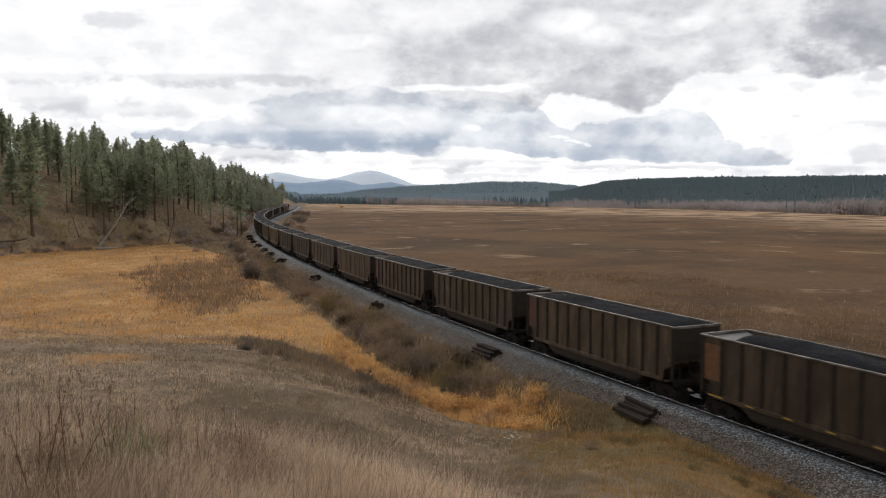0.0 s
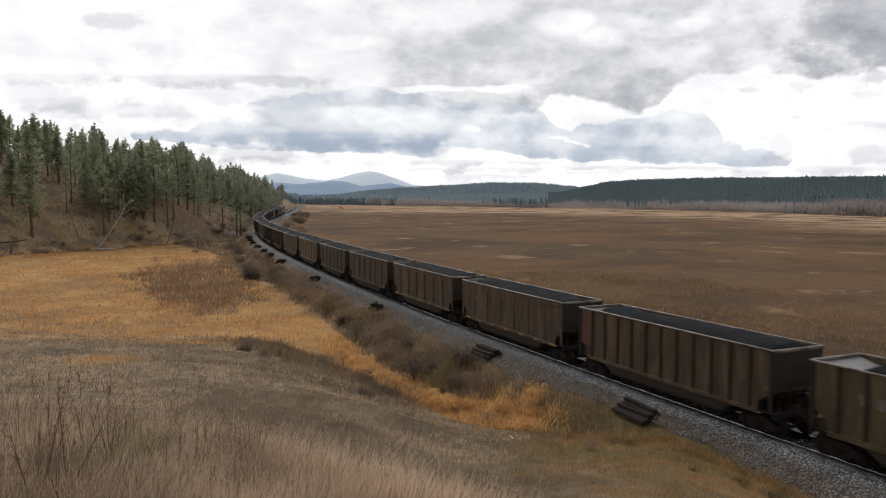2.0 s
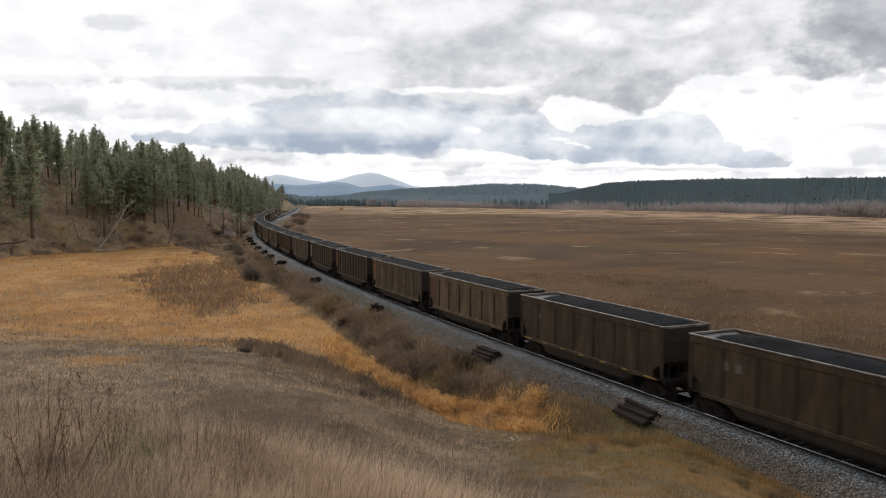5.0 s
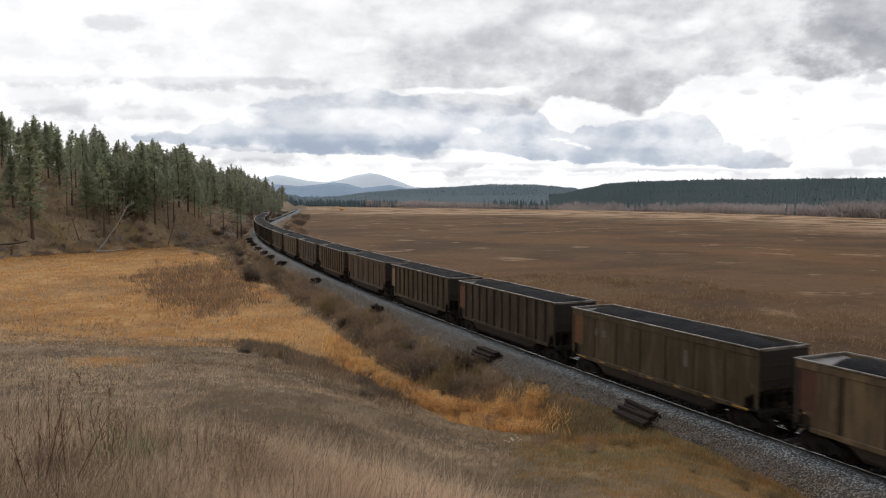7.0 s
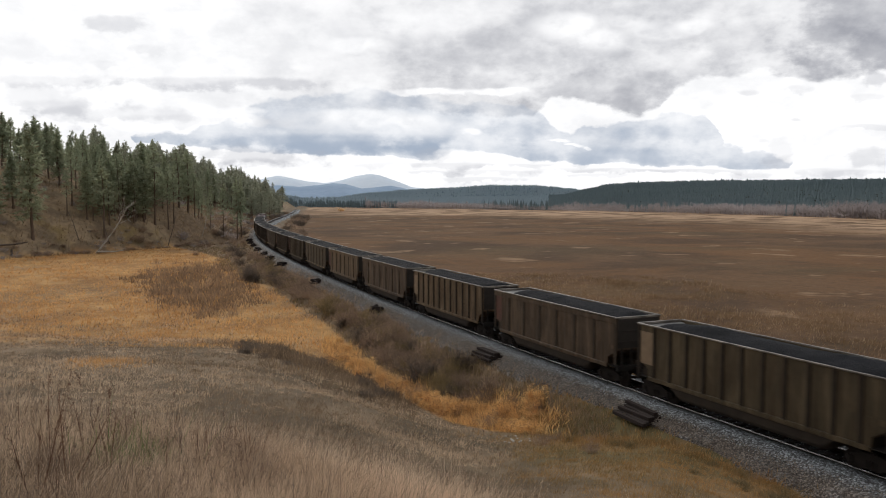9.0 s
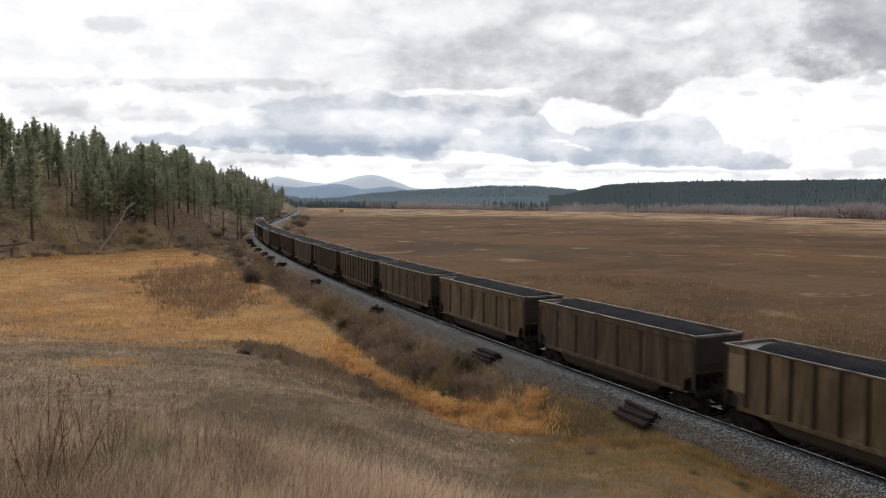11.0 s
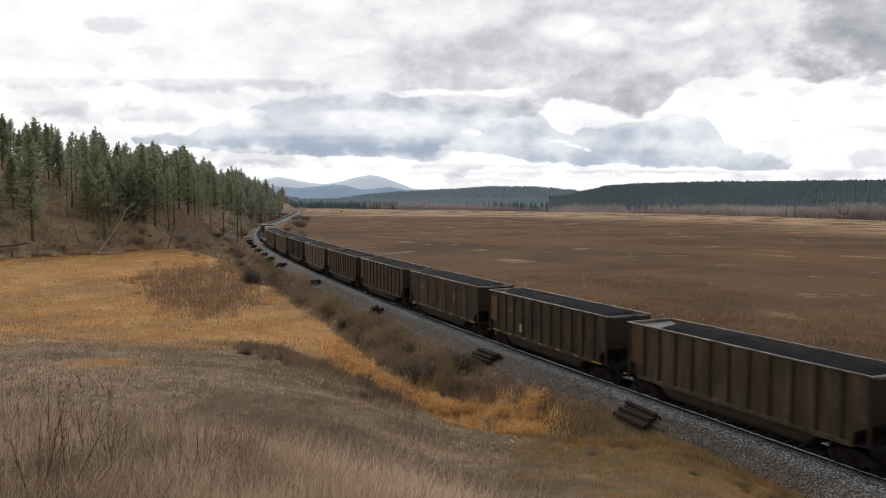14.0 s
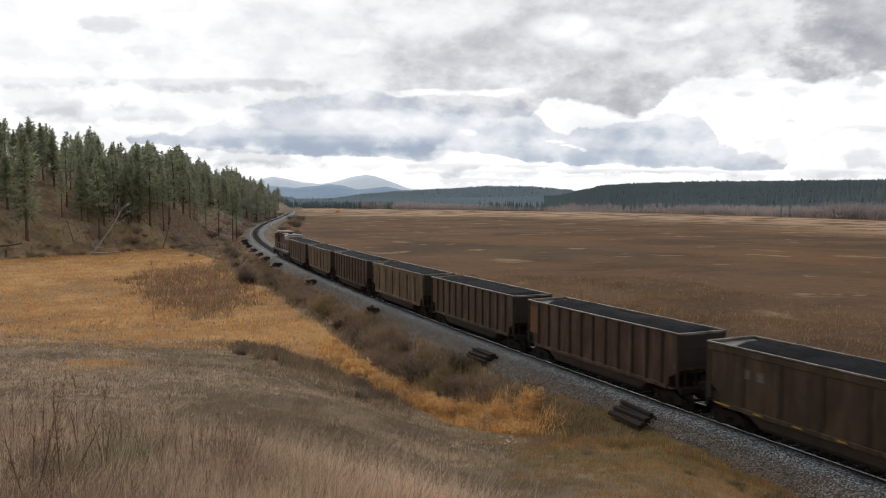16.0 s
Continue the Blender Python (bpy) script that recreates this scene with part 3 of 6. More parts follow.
# ---- track ----
def swept(profile, s0, s1, step_s, mat, name, smooth=False, wobble=0.0, dirty=False):
    """A profile of (side, height) points swept along the line."""
    ss = np.arange(s0, s1, step_s)
    prof = np.array(profile)
    V, D, U = [], [], []
    for side, z in profile:
        wide = np.interp(ss, [-9, -3, 5, 14, 22], [1.32, 1.16, 0.84, 0.86, 0.97]) if dirty and side < -2 else 1.0
        if dirty and abs(side) > 1.6:
            wide = wide * np.interp(ss, [150, 230], [1.0, 0.85])
        x, y, _ = on_line(ss, side * wide)
        zz = np.full(len(ss), z)
        if wobble:
            zz = zz + wobble * bumps(x, y, 0.5, 2)
            if abs(side) > 2.9:
                dx = 0.55 * bumps(x, y, 2.4, 3)
                x, y, _ = on_line(ss, side * wide + dx * np.sign(side))
        V.append(np.stack([x, y, zz], 1))
        D.append(np.full(len(ss), float(np.interp(-side, [1.65, 2.25], [0.0, 0.95]))))
        # dark strip between the rails paints in the shade beneath the train
        U.append(np.full(len(ss), float(np.interp(abs(side), [0.9, 1.25], [0.92, 0.0]))))
    V = np.stack(V, 1).reshape(-1, 3)
    m, c = len(ss), len(profile)
    i, j = np.meshgrid(np.arange(m - 1), np.arange(c - 1), indexing="ij")
    q = np.stack([i * c + j, i * c + j + 1, (i + 1) * c + j + 1, (i + 1) * c + j], -1).reshape(-1, 4)[:, ::-1]
    me = tri_mesh(name, V, q, mat, smooth)
    if dirty:
        at = me.attributes.new("dirty", "FLOAT", "POINT")
        at.data.foreach_set("value", np.stack(D, 1).ravel().astype(np.float32))
        at = me.attributes.new("dust_shade", "FLOAT", "POINT")
        at.data.foreach_set("value", np.stack(U, 1).ravel().astype(np.float32))
    return me


def build_track():
    bed = swept([(-4.0, -1.5), (-3.5, -0.80), (-3.1, -0.60), (-2.7, -0.50), (-2.3, -0.36), (-1.9, -0.17), (-1.5, -0.08), (-1.2, -0.04), (-1.0, -0.025), (-0.86, -0.03), (-0.6, -0.2), (0, -0.2), (0.6, -0.2), (0.85, -0.15), (1.0, -0.12), (1.5, -0.12), (1.9, -0.17), (2.4, -0.42), (3.2, -0.85), (4.2, -1.4)],
                -60, 640, 0.3, BALLAST, "ballast_bed", False, 0.05, True)
    tagged(new("ballast_bed", bed), "grey crushed stone ballast bed under the rails", "ballast", kind="structure")
    track = tagged(new("railway_track"), "single railway track of steel rails on dark timber sleepers", "railway track", kind="structure")
    head = [(-0.036, -0.035), (-0.037, -0.004), (-0.03, 0.0), (0.03, 0.0), (0.037, -0.004), (0.036, -0.035)]
    web = [(-0.07, -0.18), (-0.07, -0.165), (-0.012, -0.14), (-0.012, -0.05), (-0.036, -0.034), (0.036, -0.034), (0.012, -0.05), (0.012, -0.14), (0.07, -0.165), (0.07, -0.18)]
    for side in (-0.755, 0.755):
        rail = part("rail", swept([(side + a, b) for a, b in web], -60, 640, 1.0, RAILSIDE, "rail", True), track)
        part("rail_head", swept([(side + a, b + 0.001) for a, b in head], -60, 640, 1.0, RAILTOP, "rail_head", True), rail, label="polished running surface")
    def tie(bm):
        box_bm(bm, 2.6, 0.23, 0.18, (0, 0, -0.25), 0.012)
    me = cached("sleeper", tie, TIE)
    far = bmesh.new()
    for i, s in enumerate(np.arange(-20, 520, 0.6)):
        x, y, h = on_line(s)
        m = pose(x, y, random.uniform(-0.01, 0.01), 0, 0, -math.degrees(h) + random.uniform(-1, 1))
        if s < 160:
            part("sleeper", me, track, m)
        else:
            bmesh.ops.create_cube(far, size=1.0, matrix=m @ Matrix.Translation((0, 0, -0.25)) @ Matrix.Diagonal((2.6, 0.23, 0.18, 1)))
    md = bpy.data.meshes.new("far_sleepers")
    far.to_mesh(md)
    md.materials.append(TIE)
    tagged(part("far_sleepers", md, track), kind="stuff")


build_track()

# ---- coal cars ----
BODY = PITCH - 1.85              # length of a car body
HL = BODY / 2
SILL = 1.12


def tub(bm):
    """The car's outer and inner shell; ends upright above, sloping in below. Long axis y."""
    t = 0.05
    def ring(hw, z, hl):
        return [bm.verts.new((sx * hw, sy * hl, z)) for sx, sy in ((-1, -1), (1, -1), (1, 1), (-1, 1))]
    outer = [ring(HALF - 0.06, 0.98, 5.0), ring(HALF - 0.06, SILL, 5.6), ring(HALF - 0.06, 2.05, HL), ring(HALF - 0.06, TOP - 0.06, HL)]
    inner = [ring(HALF - 0.06 - t, TOP - 0.06, HL - t), ring(HALF - 0.06 - t, 2.1, HL - t), ring(HALF - 0.06 - t, 1.2, 5.4)]
    rows = outer + inner
    for a, b in zip(rows, rows[1:]):
        for i in range(4):
            bm.faces.new((a[i], a[(i + 1) % 4], b[(i + 1) % 4], b[i]))
    bm.faces.new(outer[0][::-1])
    bm.faces.new(inner[-1])


def side_wing(bm, hand=1):
    """The triangle of side sheet beside the sloping end, down to the sill, with an opening at the very end."""
    for sx in (-hand,):
        for sy in (1,):
            pts = [(5.3, SILL - 0.02), (HL - 0.85, SILL - 0.02), (HL - 0.75, 2.05), (HL, 2.1), (HL, 2.3), (5.3, 2.3)]
            a = [bm.verts.new((sx * (HALF - 0.052), sy * y, z)) for y, z in pts]
            b = [bm.verts.new((sx * (HALF - 0.085), sy * y, z)) for y, z in pts]
            bm.faces.new(a), bm.faces.new(b[::-1])
            for i in range(len(pts)):
                j = (i + 1) % len(pts)
                bm.faces.new((a[i], b[i], b[j], a[j]))
    bmesh.ops.recalc_face_normals(bm, faces=bm.faces)


def rim_bar(bm):
    for sx in (-1, 1):
        box_bm(bm, 0.09, BODY + 0.06, 0.075, (sx * (HALF - 0.035), 0, TOP - 0.035), 0.012)
    for sy in (-1, 1):
        box_bm(bm, 2 * HALF - 0.24, 0.12, 0.12, (0, sy * (HL - 0.02), TOP - 0.052), 0.012)


def lower_sill(bm):
    for sx in (-1, 1):
        box_bm(bm, 0.1, BODY - 1.7, 0.2, (sx * (HALF - 0.04), 0, SILL), 0.015)


def end_deck(bm):
    """Headstock and platform of one end, at +y."""
    box_bm(bm, 2 * HALF - 0.12, 0.16, 0.28, (0, HL + 0.02, SILL - 0.06), 0.015)
    box_bm(bm, 2 * HALF - 0.2, 1.3, 0.05, (0, HL - 0.7, SILL), 0.01)


def belly(bm):
    """The deep tub that hangs between the trucks: upright sides that round in below, sloping ends."""
    prof = [(-1.40, 1.1), (-1.39, 0.62), (-1.27, 0.46), (-0.95, 0.40), (0.95, 0.40), (1.27, 0.46), (1.39, 0.62), (1.40, 1.1)]
    rows = []
    for y, k in ((-4.75, 0.18), (-4.1, 1.0), (4.1, 1.0), (4.75, 0.18)):
        rows.append([bm.verts.new((x, y, 1.1 - (1.1 - z) * k)) for x, z in prof])
    for a, b in zip(rows, rows[1:]):
        for i in range(len(prof) - 1):
            bm.faces.new((a[i], a[i + 1], b[i + 1], b[i]))
    bm.faces.new(rows[0]), bm.faces.new(rows[-1][::-1])
    bmesh.ops.recalc_face_normals(bm, faces=bm.faces)


def rib(bm):
    pts = [(-0.09, 0), (-0.055, 0.085), (0.055, 0.085), (0.09, 0)]
    lo = [bm.verts.new((d, y, SILL + 0.1)) for y, d in pts]
    hi = [bm.verts.new((d, y, TOP - 0.11)) for y, d in pts]
    for i in range(3):
        bm.faces.new((lo[i], lo[i + 1], hi[i + 1], hi[i]))
    bm.faces.new(lo[::-1]), bm.faces.new(hi)
    bmesh.ops.recalc_face_normals(bm, faces=bm.faces)


def seam(bm):
    """A flat post on the smooth-sided cars."""
    box_bm(bm, 0.05, 0.24, TOP - SILL - 0.50, (0.024, 0, (TOP + SILL) / 2 - 0.13), 0.02)


def top_sheet(bm):
    """The smooth band of side sheet under the rim, slightly proud, on both sides."""
    for sx in (-1, 1):
        box_bm(bm, 0.06, BODY - 0.02, 0.29, (sx * (HALF - 0.045), 0, TOP - 0.235), 0.015)


def heap(seed):
    def fill(bm):
        ny, nx = 44, 9
        rng = random.Random(seed)
        lead, tail = rng.uniform(1.2, 2.3), rng.uniform(0.15, 0.6)
        grid = []
        for j in range(ny + 1):
            y = -(HL - 0.08) + (BODY - 0.16) * j / ny
            row = []
            for i in range(nx + 1):
                u = i / nx * 2 - 1
                x = u * (HALF - 0.13)
                e = min(1.0, max(0, (HL - y)) / lead) if lead else 1
                e2 = min(1.0, max(0, (y + HL)) / tail)
                crown = 0.25 * (1 - u * u) + 0.17 * noise.noise((x * 0.8 + seed, y * 0.42, seed)) + 0.06 * noise.noise((x * 2.5, y * 2.5, seed))
                z = TOP - 0.13 + crown - 1.4 * (1 - e) ** 1.1 - 0.22 * (1 - e2)
                row.append(bm.verts.new((x, y, z)))
            grid.append(row)
        for j in range(ny):
            for i in range(nx):
                bm.faces.new((grid[j][i], grid[j][i + 1], grid[j + 1][i + 1], grid[j + 1][i]))
    return fill


def end_gear(bm):
    """Posts and ladder rungs of one car end; the end at +y."""
    for x in (-0.45, 0.45, -1.05, 1.05):
        box_bm(bm, 0.09, 0.09, 1.05, (x, HL - 0.03, 1.62), 0.01)
    for z in (1.45, 1.75, 2.05, 2.35, 2.65, 2.95, 3.25):
        box_bm(bm, 0.42, 0.025, 0.03, (-1.16, HL + 0.07, z))
    for x in (-1.37, -0.95):
        box_bm(bm, 0.04, 0.04, 2.1, (x, HL + 0.06, 2.35))
    box_bm(bm, 2.4, 0.04, 0.04, (0, HL + 0.1, 1.95))


def end_plate(bm):
    box_bm(bm, 2 * HALF - 0.2, 0.02, TOP - 2.25, (0, HL + 0.012, (TOP + 2.07) / 2))
    for z in (2.5, 3.1):
        box_bm(bm, 2 * HALF - 0.3, 0.03, 0.07, (0, HL + 0.025, z), 0.01)


def draft_box(bm):
    """Centre sill, cross plate and air tank under the sloping end at +y."""
    box_bm(bm, 0.5, 3.0, 0.75, (0, 5.7, 1.05), 0.03)
    box_bm(bm, 0.06, 2.1, 1.0, (0, 6.1, 1.55), 0.01)
    box_bm(bm, 2.5, 0.06, 0.85, (0, HL - 0.95, 1.5), 0.01)
    cyl_bm(bm, 0.24, 1.2, "x", (-0.7, HL - 0.5, 1.4), 12)


def brake_gear(bm):
    cyl_bm(bm, 0.26, 0.035, "y", (0.55, HL + 0.16, 2.3), 14)
    box_bm(bm, 0.3, 0.2, 0.3, (0.55, HL + 0.06, 2.3), 0.02)


def hitch(bm):
    box_bm(bm, 0.22, 0.75, 0.22, (0, HL + 0.3, 0.88), 0.03)
    box_bm(bm, 0.3, 0.32, 0.34, (0.03, HL + 0.74, 0.88), 0.06)
    box_bm(bm, 0.5, 0.3, 0.4, (0, HL + 0.06, 0.9), 0.03)


def side_frame(bm):
    """Cast side of a truck, long axis y, with its window for the springs."""
    out = [(-1.15, 0.36), (-1.15, 0.56), (-0.72, 0.66), (-0.4, 0.80), (0.4, 0.80), (0.72, 0.66), (1.15, 0.56), (1.15, 0.36), (0.72, 0.40), (0.35, 0.20), (-0.35, 0.20), (-0.72, 0.40)]
    a = [bm.verts.new((0.07, y, z)) for y, z in out]
    b = [bm.verts.new((-0.07, y, z)) for y, z in out]
    bm.faces.new(a), bm.faces.new(b[::-1])
    for i in range(len(out)):
        j = (i + 1) % len(out)
        bm.faces.new((a[i], b[i], b[j], a[j]))
    for y in (-0.89, 0.89):
        cyl_bm(bm, 0.13, 0.14, "x", (0.1, y, 0.457), 10)
    for y in (-0.15, 0.0, 0.15):
        cyl_bm(bm, 0.055, 0.28, "z", (0.1, y, 0.4), 8)
    bmesh.ops.recalc_face_normals(bm, faces=bm.faces)


def bolster(bm):
    box_bm(bm, 2.0, 0.4, 0.28, (0, 0, 0.72), 0.03)
    cyl_bm(bm, 0.3, 0.2, "z", (0, 0, 0.92), 12)


def wheelset(bm):
    for sx in (-1, 1):
        cyl_bm(bm, 0.457, 0.10, "x", (sx * 0.765, 0, 0), 22)
        cyl_bm(bm, 0.485, 0.03, "x", (sx * 0.70, 0, 0), 22)
        cyl_bm(bm, 0.16, 0.08, "x", (sx * 0.85, 0, 0), 10)
        for k in range(4):
            a = k * math.pi / 2
            box_bm(bm, 0.02, 0.05, 0.14, (sx * 0.822, 0.3 * math.cos(a), 0.3 * math.sin(a)))
    cyl_bm(bm, 0.085, 2.1, "x", (0, 0, 0), 10)


SPINNING = []                    # wheelsets and the car on which they run


def truck(car, y, key):
    t = new("truck")
    t.parent = car
    t.matrix_basis = Matrix.Translation((0, y, 0))
    for sx in (-1, 1):
        part("side_frame", cached("side_frame", side_frame, IRON), t, pose(sx * 1.0, 0, 0, 0, 0, 0 if sx > 0 else 180))
    part("bolster", cached("bolster", bolster, IRON), t)
    for wy in (-0.89, 0.89):
        w = part("wheelset", cached("wheelset", wheelset, IRON), t, (0, wy, 0.457))
        SPINNING.append((w, wy, key))
    return t


def side_mark(bm, w, h):
    box_bm(bm, 0.006, w, h, (0, 0, 0))


# per car, from the far end of the train's visible stretch backwards: kind, paint, colour of the panel at its rear, tape, bars of white stencils
CARS = {
    -2: ("ribbed", "dark", None, False, 0), -1: ("ribbed", "dark", "orange", True, 0), 0: ("ribbed", "brown", "red", False, 0), 1: ("ribbed", "olive", None, False, 2),
    2: ("ribbed", "brown", "red", False, 0), 3: ("smooth", "brown", "red", True, 1), 4: ("smooth", "brown", None, True, 0), 5: ("smooth", "dark", None, False, 2),
    6: ("smooth", "dark", None, True, 1), 7: ("smooth", "golden", "red", False, 0), 8: ("smooth", "olive", "orange", True, 2), 9: ("ribbed", "dark", "orange", False, 1),
    10: ("ribbed", "olive", "tan", False, 0), 11: ("smooth", "brown", "red", False, 0), 12: ("ribbed", "golden", "tan", False, 0), 13: ("smooth", "brown", None, False, 1),
    14: ("smooth", "golden", "red", False, 0), 15: ("smooth", "olive", None, True, 0), 16: ("ribbed", "olive", "red", False, 0), 17: ("ribbed", "dark", "orange", True, 3),
    18: ("smooth", "dark", None, True, 2), 19: ("ribbed", "red", "orange", False, 0), 20: ("ribbed", "brown", "red", False, 0), 21: ("smooth", "golden", None, False, 0),
    22: ("ribbed", "brown", None, False, 0), 23: ("smooth", "golden", None, False, 0), 24: ("smooth", "brown", None, False, 0),
}
PANEL = {"orange": ORANGE, "red": REDP, "tan": TAN}
WORDS = {"brown": "dusty brown", "dark": "dark brown", "olive": "olive brown", "golden": "ochre brown", "red": "rusty red-brown"}
CAR_OBS = {}


def coal_car(k, spec):
    kind, paint, panel, tape, marks = spec
    sides = "ribbed" if kind == "ribbed" else "smooth-panelled"
    extra = f" with {panel} end panel" if panel else ""
    car = tagged(new("coal_car"), f"{WORDS[paint]} {sides} coal car{extra}, heaped with coal", "train car", "cars of the coal train")
    p = PAINT[paint]
    part("body", cached("body", tub, p), car)
    for sx, sy in ((1, 1), (1, -1), (-1, 1), (-1, -1)):
        me = cached("end_side_sheet", side_wing, p) if sx * sy > 0 else cached("end_side_sheet_other", lambda bm: side_wing(bm, -1), p)
        part("end_side_sheet", me, car, pose(0, 0, 0, 0, 0, 0 if sy > 0 else 180))
    part("top_rim", cached("top_rim", rim_bar, RIM), car, label="worn steel top rim with glints painted as pale patches")
    if kind == "smooth":
        part("top_band", cached("top_band", top_sheet, p), car)
    part("side_sill", cached("side_sill", lower_sill, p), car)
    part("belly", cached("belly", belly, BELLY), car, label="dusty deep underbody tub")
    part("coal_load", cached(f"coal_load_{k % 5}", heap(k % 5 + 1), COAL, True), car, label="black heaped coal load")
    def lining(bm):
        box_bm(bm, 2 * HALF - 0.26, 2.9, 0.02, (0, -1.42, -0.02))
    for a in (0, 180):
        part("lining", cached("lining", lining, INSIDE), car, pose(0, 0, 0, 0, 0, a) @ pose(0, HL - 0.06, TOP - 0.12, 13, 0, 0), "scoured pale sloping end sheet")
    n = 13 if kind == "ribbed" else 8
    for i in range(n):
        y = -HL + 0.12 + (BODY - 0.24) * i / (n - 1)
        for sx in (-1, 1):
            # ribs and most posts are darker than the sheets, with their shade painted in
            me = cached("rib", rib, GRIME_SHADE) if kind == "ribbed" else cached("side_post", seam, p if k in (3, 8) else SEAM)
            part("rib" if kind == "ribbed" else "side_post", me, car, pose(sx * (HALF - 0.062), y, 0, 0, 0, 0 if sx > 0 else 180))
    for a in (0, 180):
        part("end_frame", cached("end_frame", end_gear, SOOT), car, pose(0, 0, 0, 0, 0, a))
        part("end_sheet", cached("end_sheet", end_plate, END_GREY), car, pose(0, 0, 0, 0, 0, a), "dusty grey-brown end wall")
        part("draft_sill", cached("draft_sill", draft_box, GRIME_SHADE), car, pose(0, 0, 0, 0, 0, a), "grimy black centre sill")
        part("end_platform", cached("end_platform", end_deck, SOOT), car, pose(0, 0, 0, 0, 0, a), "grimy black end platform")
        part("coupler", cached("coupler", hitch, IRON), car, pose(0, 0, 0, 0, 0, a))
    part("hand_brake", cached("hand_brake", brake_gear, BELLY), car)
    for y in (-6.1, 6.1):
        truck(car, y, k)
    if panel:
        pw = (BODY - 0.24) / (n - 1) if kind == "ribbed" else 1.0
        def sheet(bm, pw=pw):
            box_bm(bm, 0.012, pw - 0.16, TOP - 2.2, (0, 0, (TOP + 1.42) / 2))
        for sx in (-1, 1):
            part("end_panel", cached(f"end_panel_{pw:.2f}", sheet, PANEL[panel]), car, (sx * (HALF - 0.052), HL - 0.12 - pw / 2, 0), f"faded {panel} painted panel")
    if tape:
        for i in range(7):
            y = -HL + 1.0 + (BODY - 2.0) * i / 6
            w = 0.9 if i in (0, 6) else 0.42
            part("reflector", cached(f"reflector_{w}", lambda bm, w=w: side_mark(bm, w, 0.075), YELLOW), car, (-(HALF + 0.014), y, SILL + 0.02), "yellow reflective tape")
    for i in range(marks):
        y = HL - 2.35 - i * 0.75
        z = 2.75 if marks < 3 else 2.9 - 0.1 * i
        w, h = (0.34, 0.42) if marks < 3 else (0.4, 0.26)
        if marks == 3 and i == 2:
            y, z, w, h = HL - 4.6, 1.75, 0.5, 0.55
        part("stencil", cached(f"stencil_{w}_{h}", lambda bm, w=w, h=h: side_mark(bm, w, h), WHITE if marks == 3 and i == 2 else STENCIL), car, (-(HALF - 0.045), y, z), "faded pale painted mark")
    if k in (8, 18):
        for y in (-HL + 2.2, -HL + 4.6):
            part("stencil", cached("stencil_tall", lambda bm: side_mark(bm, 0.26, 0.8), STENCIL), car, (-(HALF - 0.045), y, 2.6), "faded pale painted mark")
    CAR_OBS[k] = car
    return car


for k, spec in CARS.items():
    coal_car(k, spec)


# ---- plants: materials ----
def leafy(name, a, b, c=None, rough=0.8, patch=3.0, pick=0.75, thin=0.5):
    """Blades, twigs or needles: each piece takes its own tone between a and b, some pieces are c; patches drift over the ground."""
    def build(g, p):
        geo = g.add("ShaderNodeNewGeometry").outputs
        isl, v = geo["Random Per Island"], geo["Position"]
        n, n2 = g.noise(v, 1.0 / patch, 4, 0.65), g.noise(v, 0.22 / patch, 4, 0.6, 0.5)
        drift = g.math("ADD", g.math("MULTIPLY", g.ramp(n, 0.40, 0.60), 0.30), g.math("MULTIPLY", g.ramp(n2, 0.41, 0.59), 0.30))
        f = g.math("ADD", g.math("MULTIPLY", isl, 0.40), drift)
        col = g.mix(f, a, b)
        if c:
            pickf = g.math("GREATER_THAN", g.math("FRACT", g.math("MULTIPLY", isl, 7.31)), pick)
            col = g.mix(pickf, col, c)
        put(g, p, Base_Color=col, Roughness=rough)
        p.inputs["Specular IOR Level"].default_value = 0.15
        if not thin:
            return None
        glow = g.add("ShaderNodeBsdfTranslucent", {"Color": col}).outputs[0]
        return g.add("ShaderNodeMixShader", {0: thin, 1: p.outputs[0], 2: glow}).outputs[0]
    return material(name, build)


# haze is put into these four colours: lifted needles, blue-grey distant firs
NEEDLE = leafy("pine_needles", (0.25, 0.292, 0.20), (0.475, 0.51, 0.345), (0.22, 0.175, 0.105), 0.85, 6.0, 0.9)
FIRFAR = leafy("haze_tinted_distant_fir", (0.19, 0.248, 0.268), (0.24, 0.30, 0.315), None, 0.9, 60.0)
HAZEPINE = leafy("haze_tinted_pine_needles", (0.275, 0.30, 0.232), (0.48, 0.495, 0.375), (0.28, 0.235, 0.165), 0.85, 12.0, 0.88)
HAZEFIR = leafy("haze_tinted_fir", (0.37, 0.46, 0.515), (0.42, 0.51, 0.56), None, 0.9, 200.0)
BARK = plain("pine_bark", (0.085, 0.062, 0.048), (0.17, 0.118, 0.085), 0.5, 0.9, 0, 0.8, (3, 3, 0.6))
GREYWOOD = leafy("bare_grey_twigs", (0.31, 0.275, 0.27), (0.52, 0.47, 0.465), (0.21, 0.185, 0.165), 0.9, 25.0, 0.88)
TWIG = leafy("brown_twigs", (0.20, 0.145, 0.112), (0.42, 0.30, 0.215), (0.46, 0.34, 0.22), 0.9, 2.0, 0.85)
DARKTWIG = leafy("dark_twigs", (0.105, 0.084, 0.07), (0.235, 0.186, 0.148), None, 0.9, 2.0)
GOLDLEAF = leafy("golden_leaves", (0.66, 0.365, 0.13), (1.0, 0.71, 0.33), (0.42, 0.245, 0.128), 0.7, 1.0, 0.72)
BLADE = leafy("dry_grass_blades", (0.24, 0.177, 0.118), (0.83, 0.63, 0.445), (0.14, 0.097, 0.066), 0.75, 2.4, 0.78)
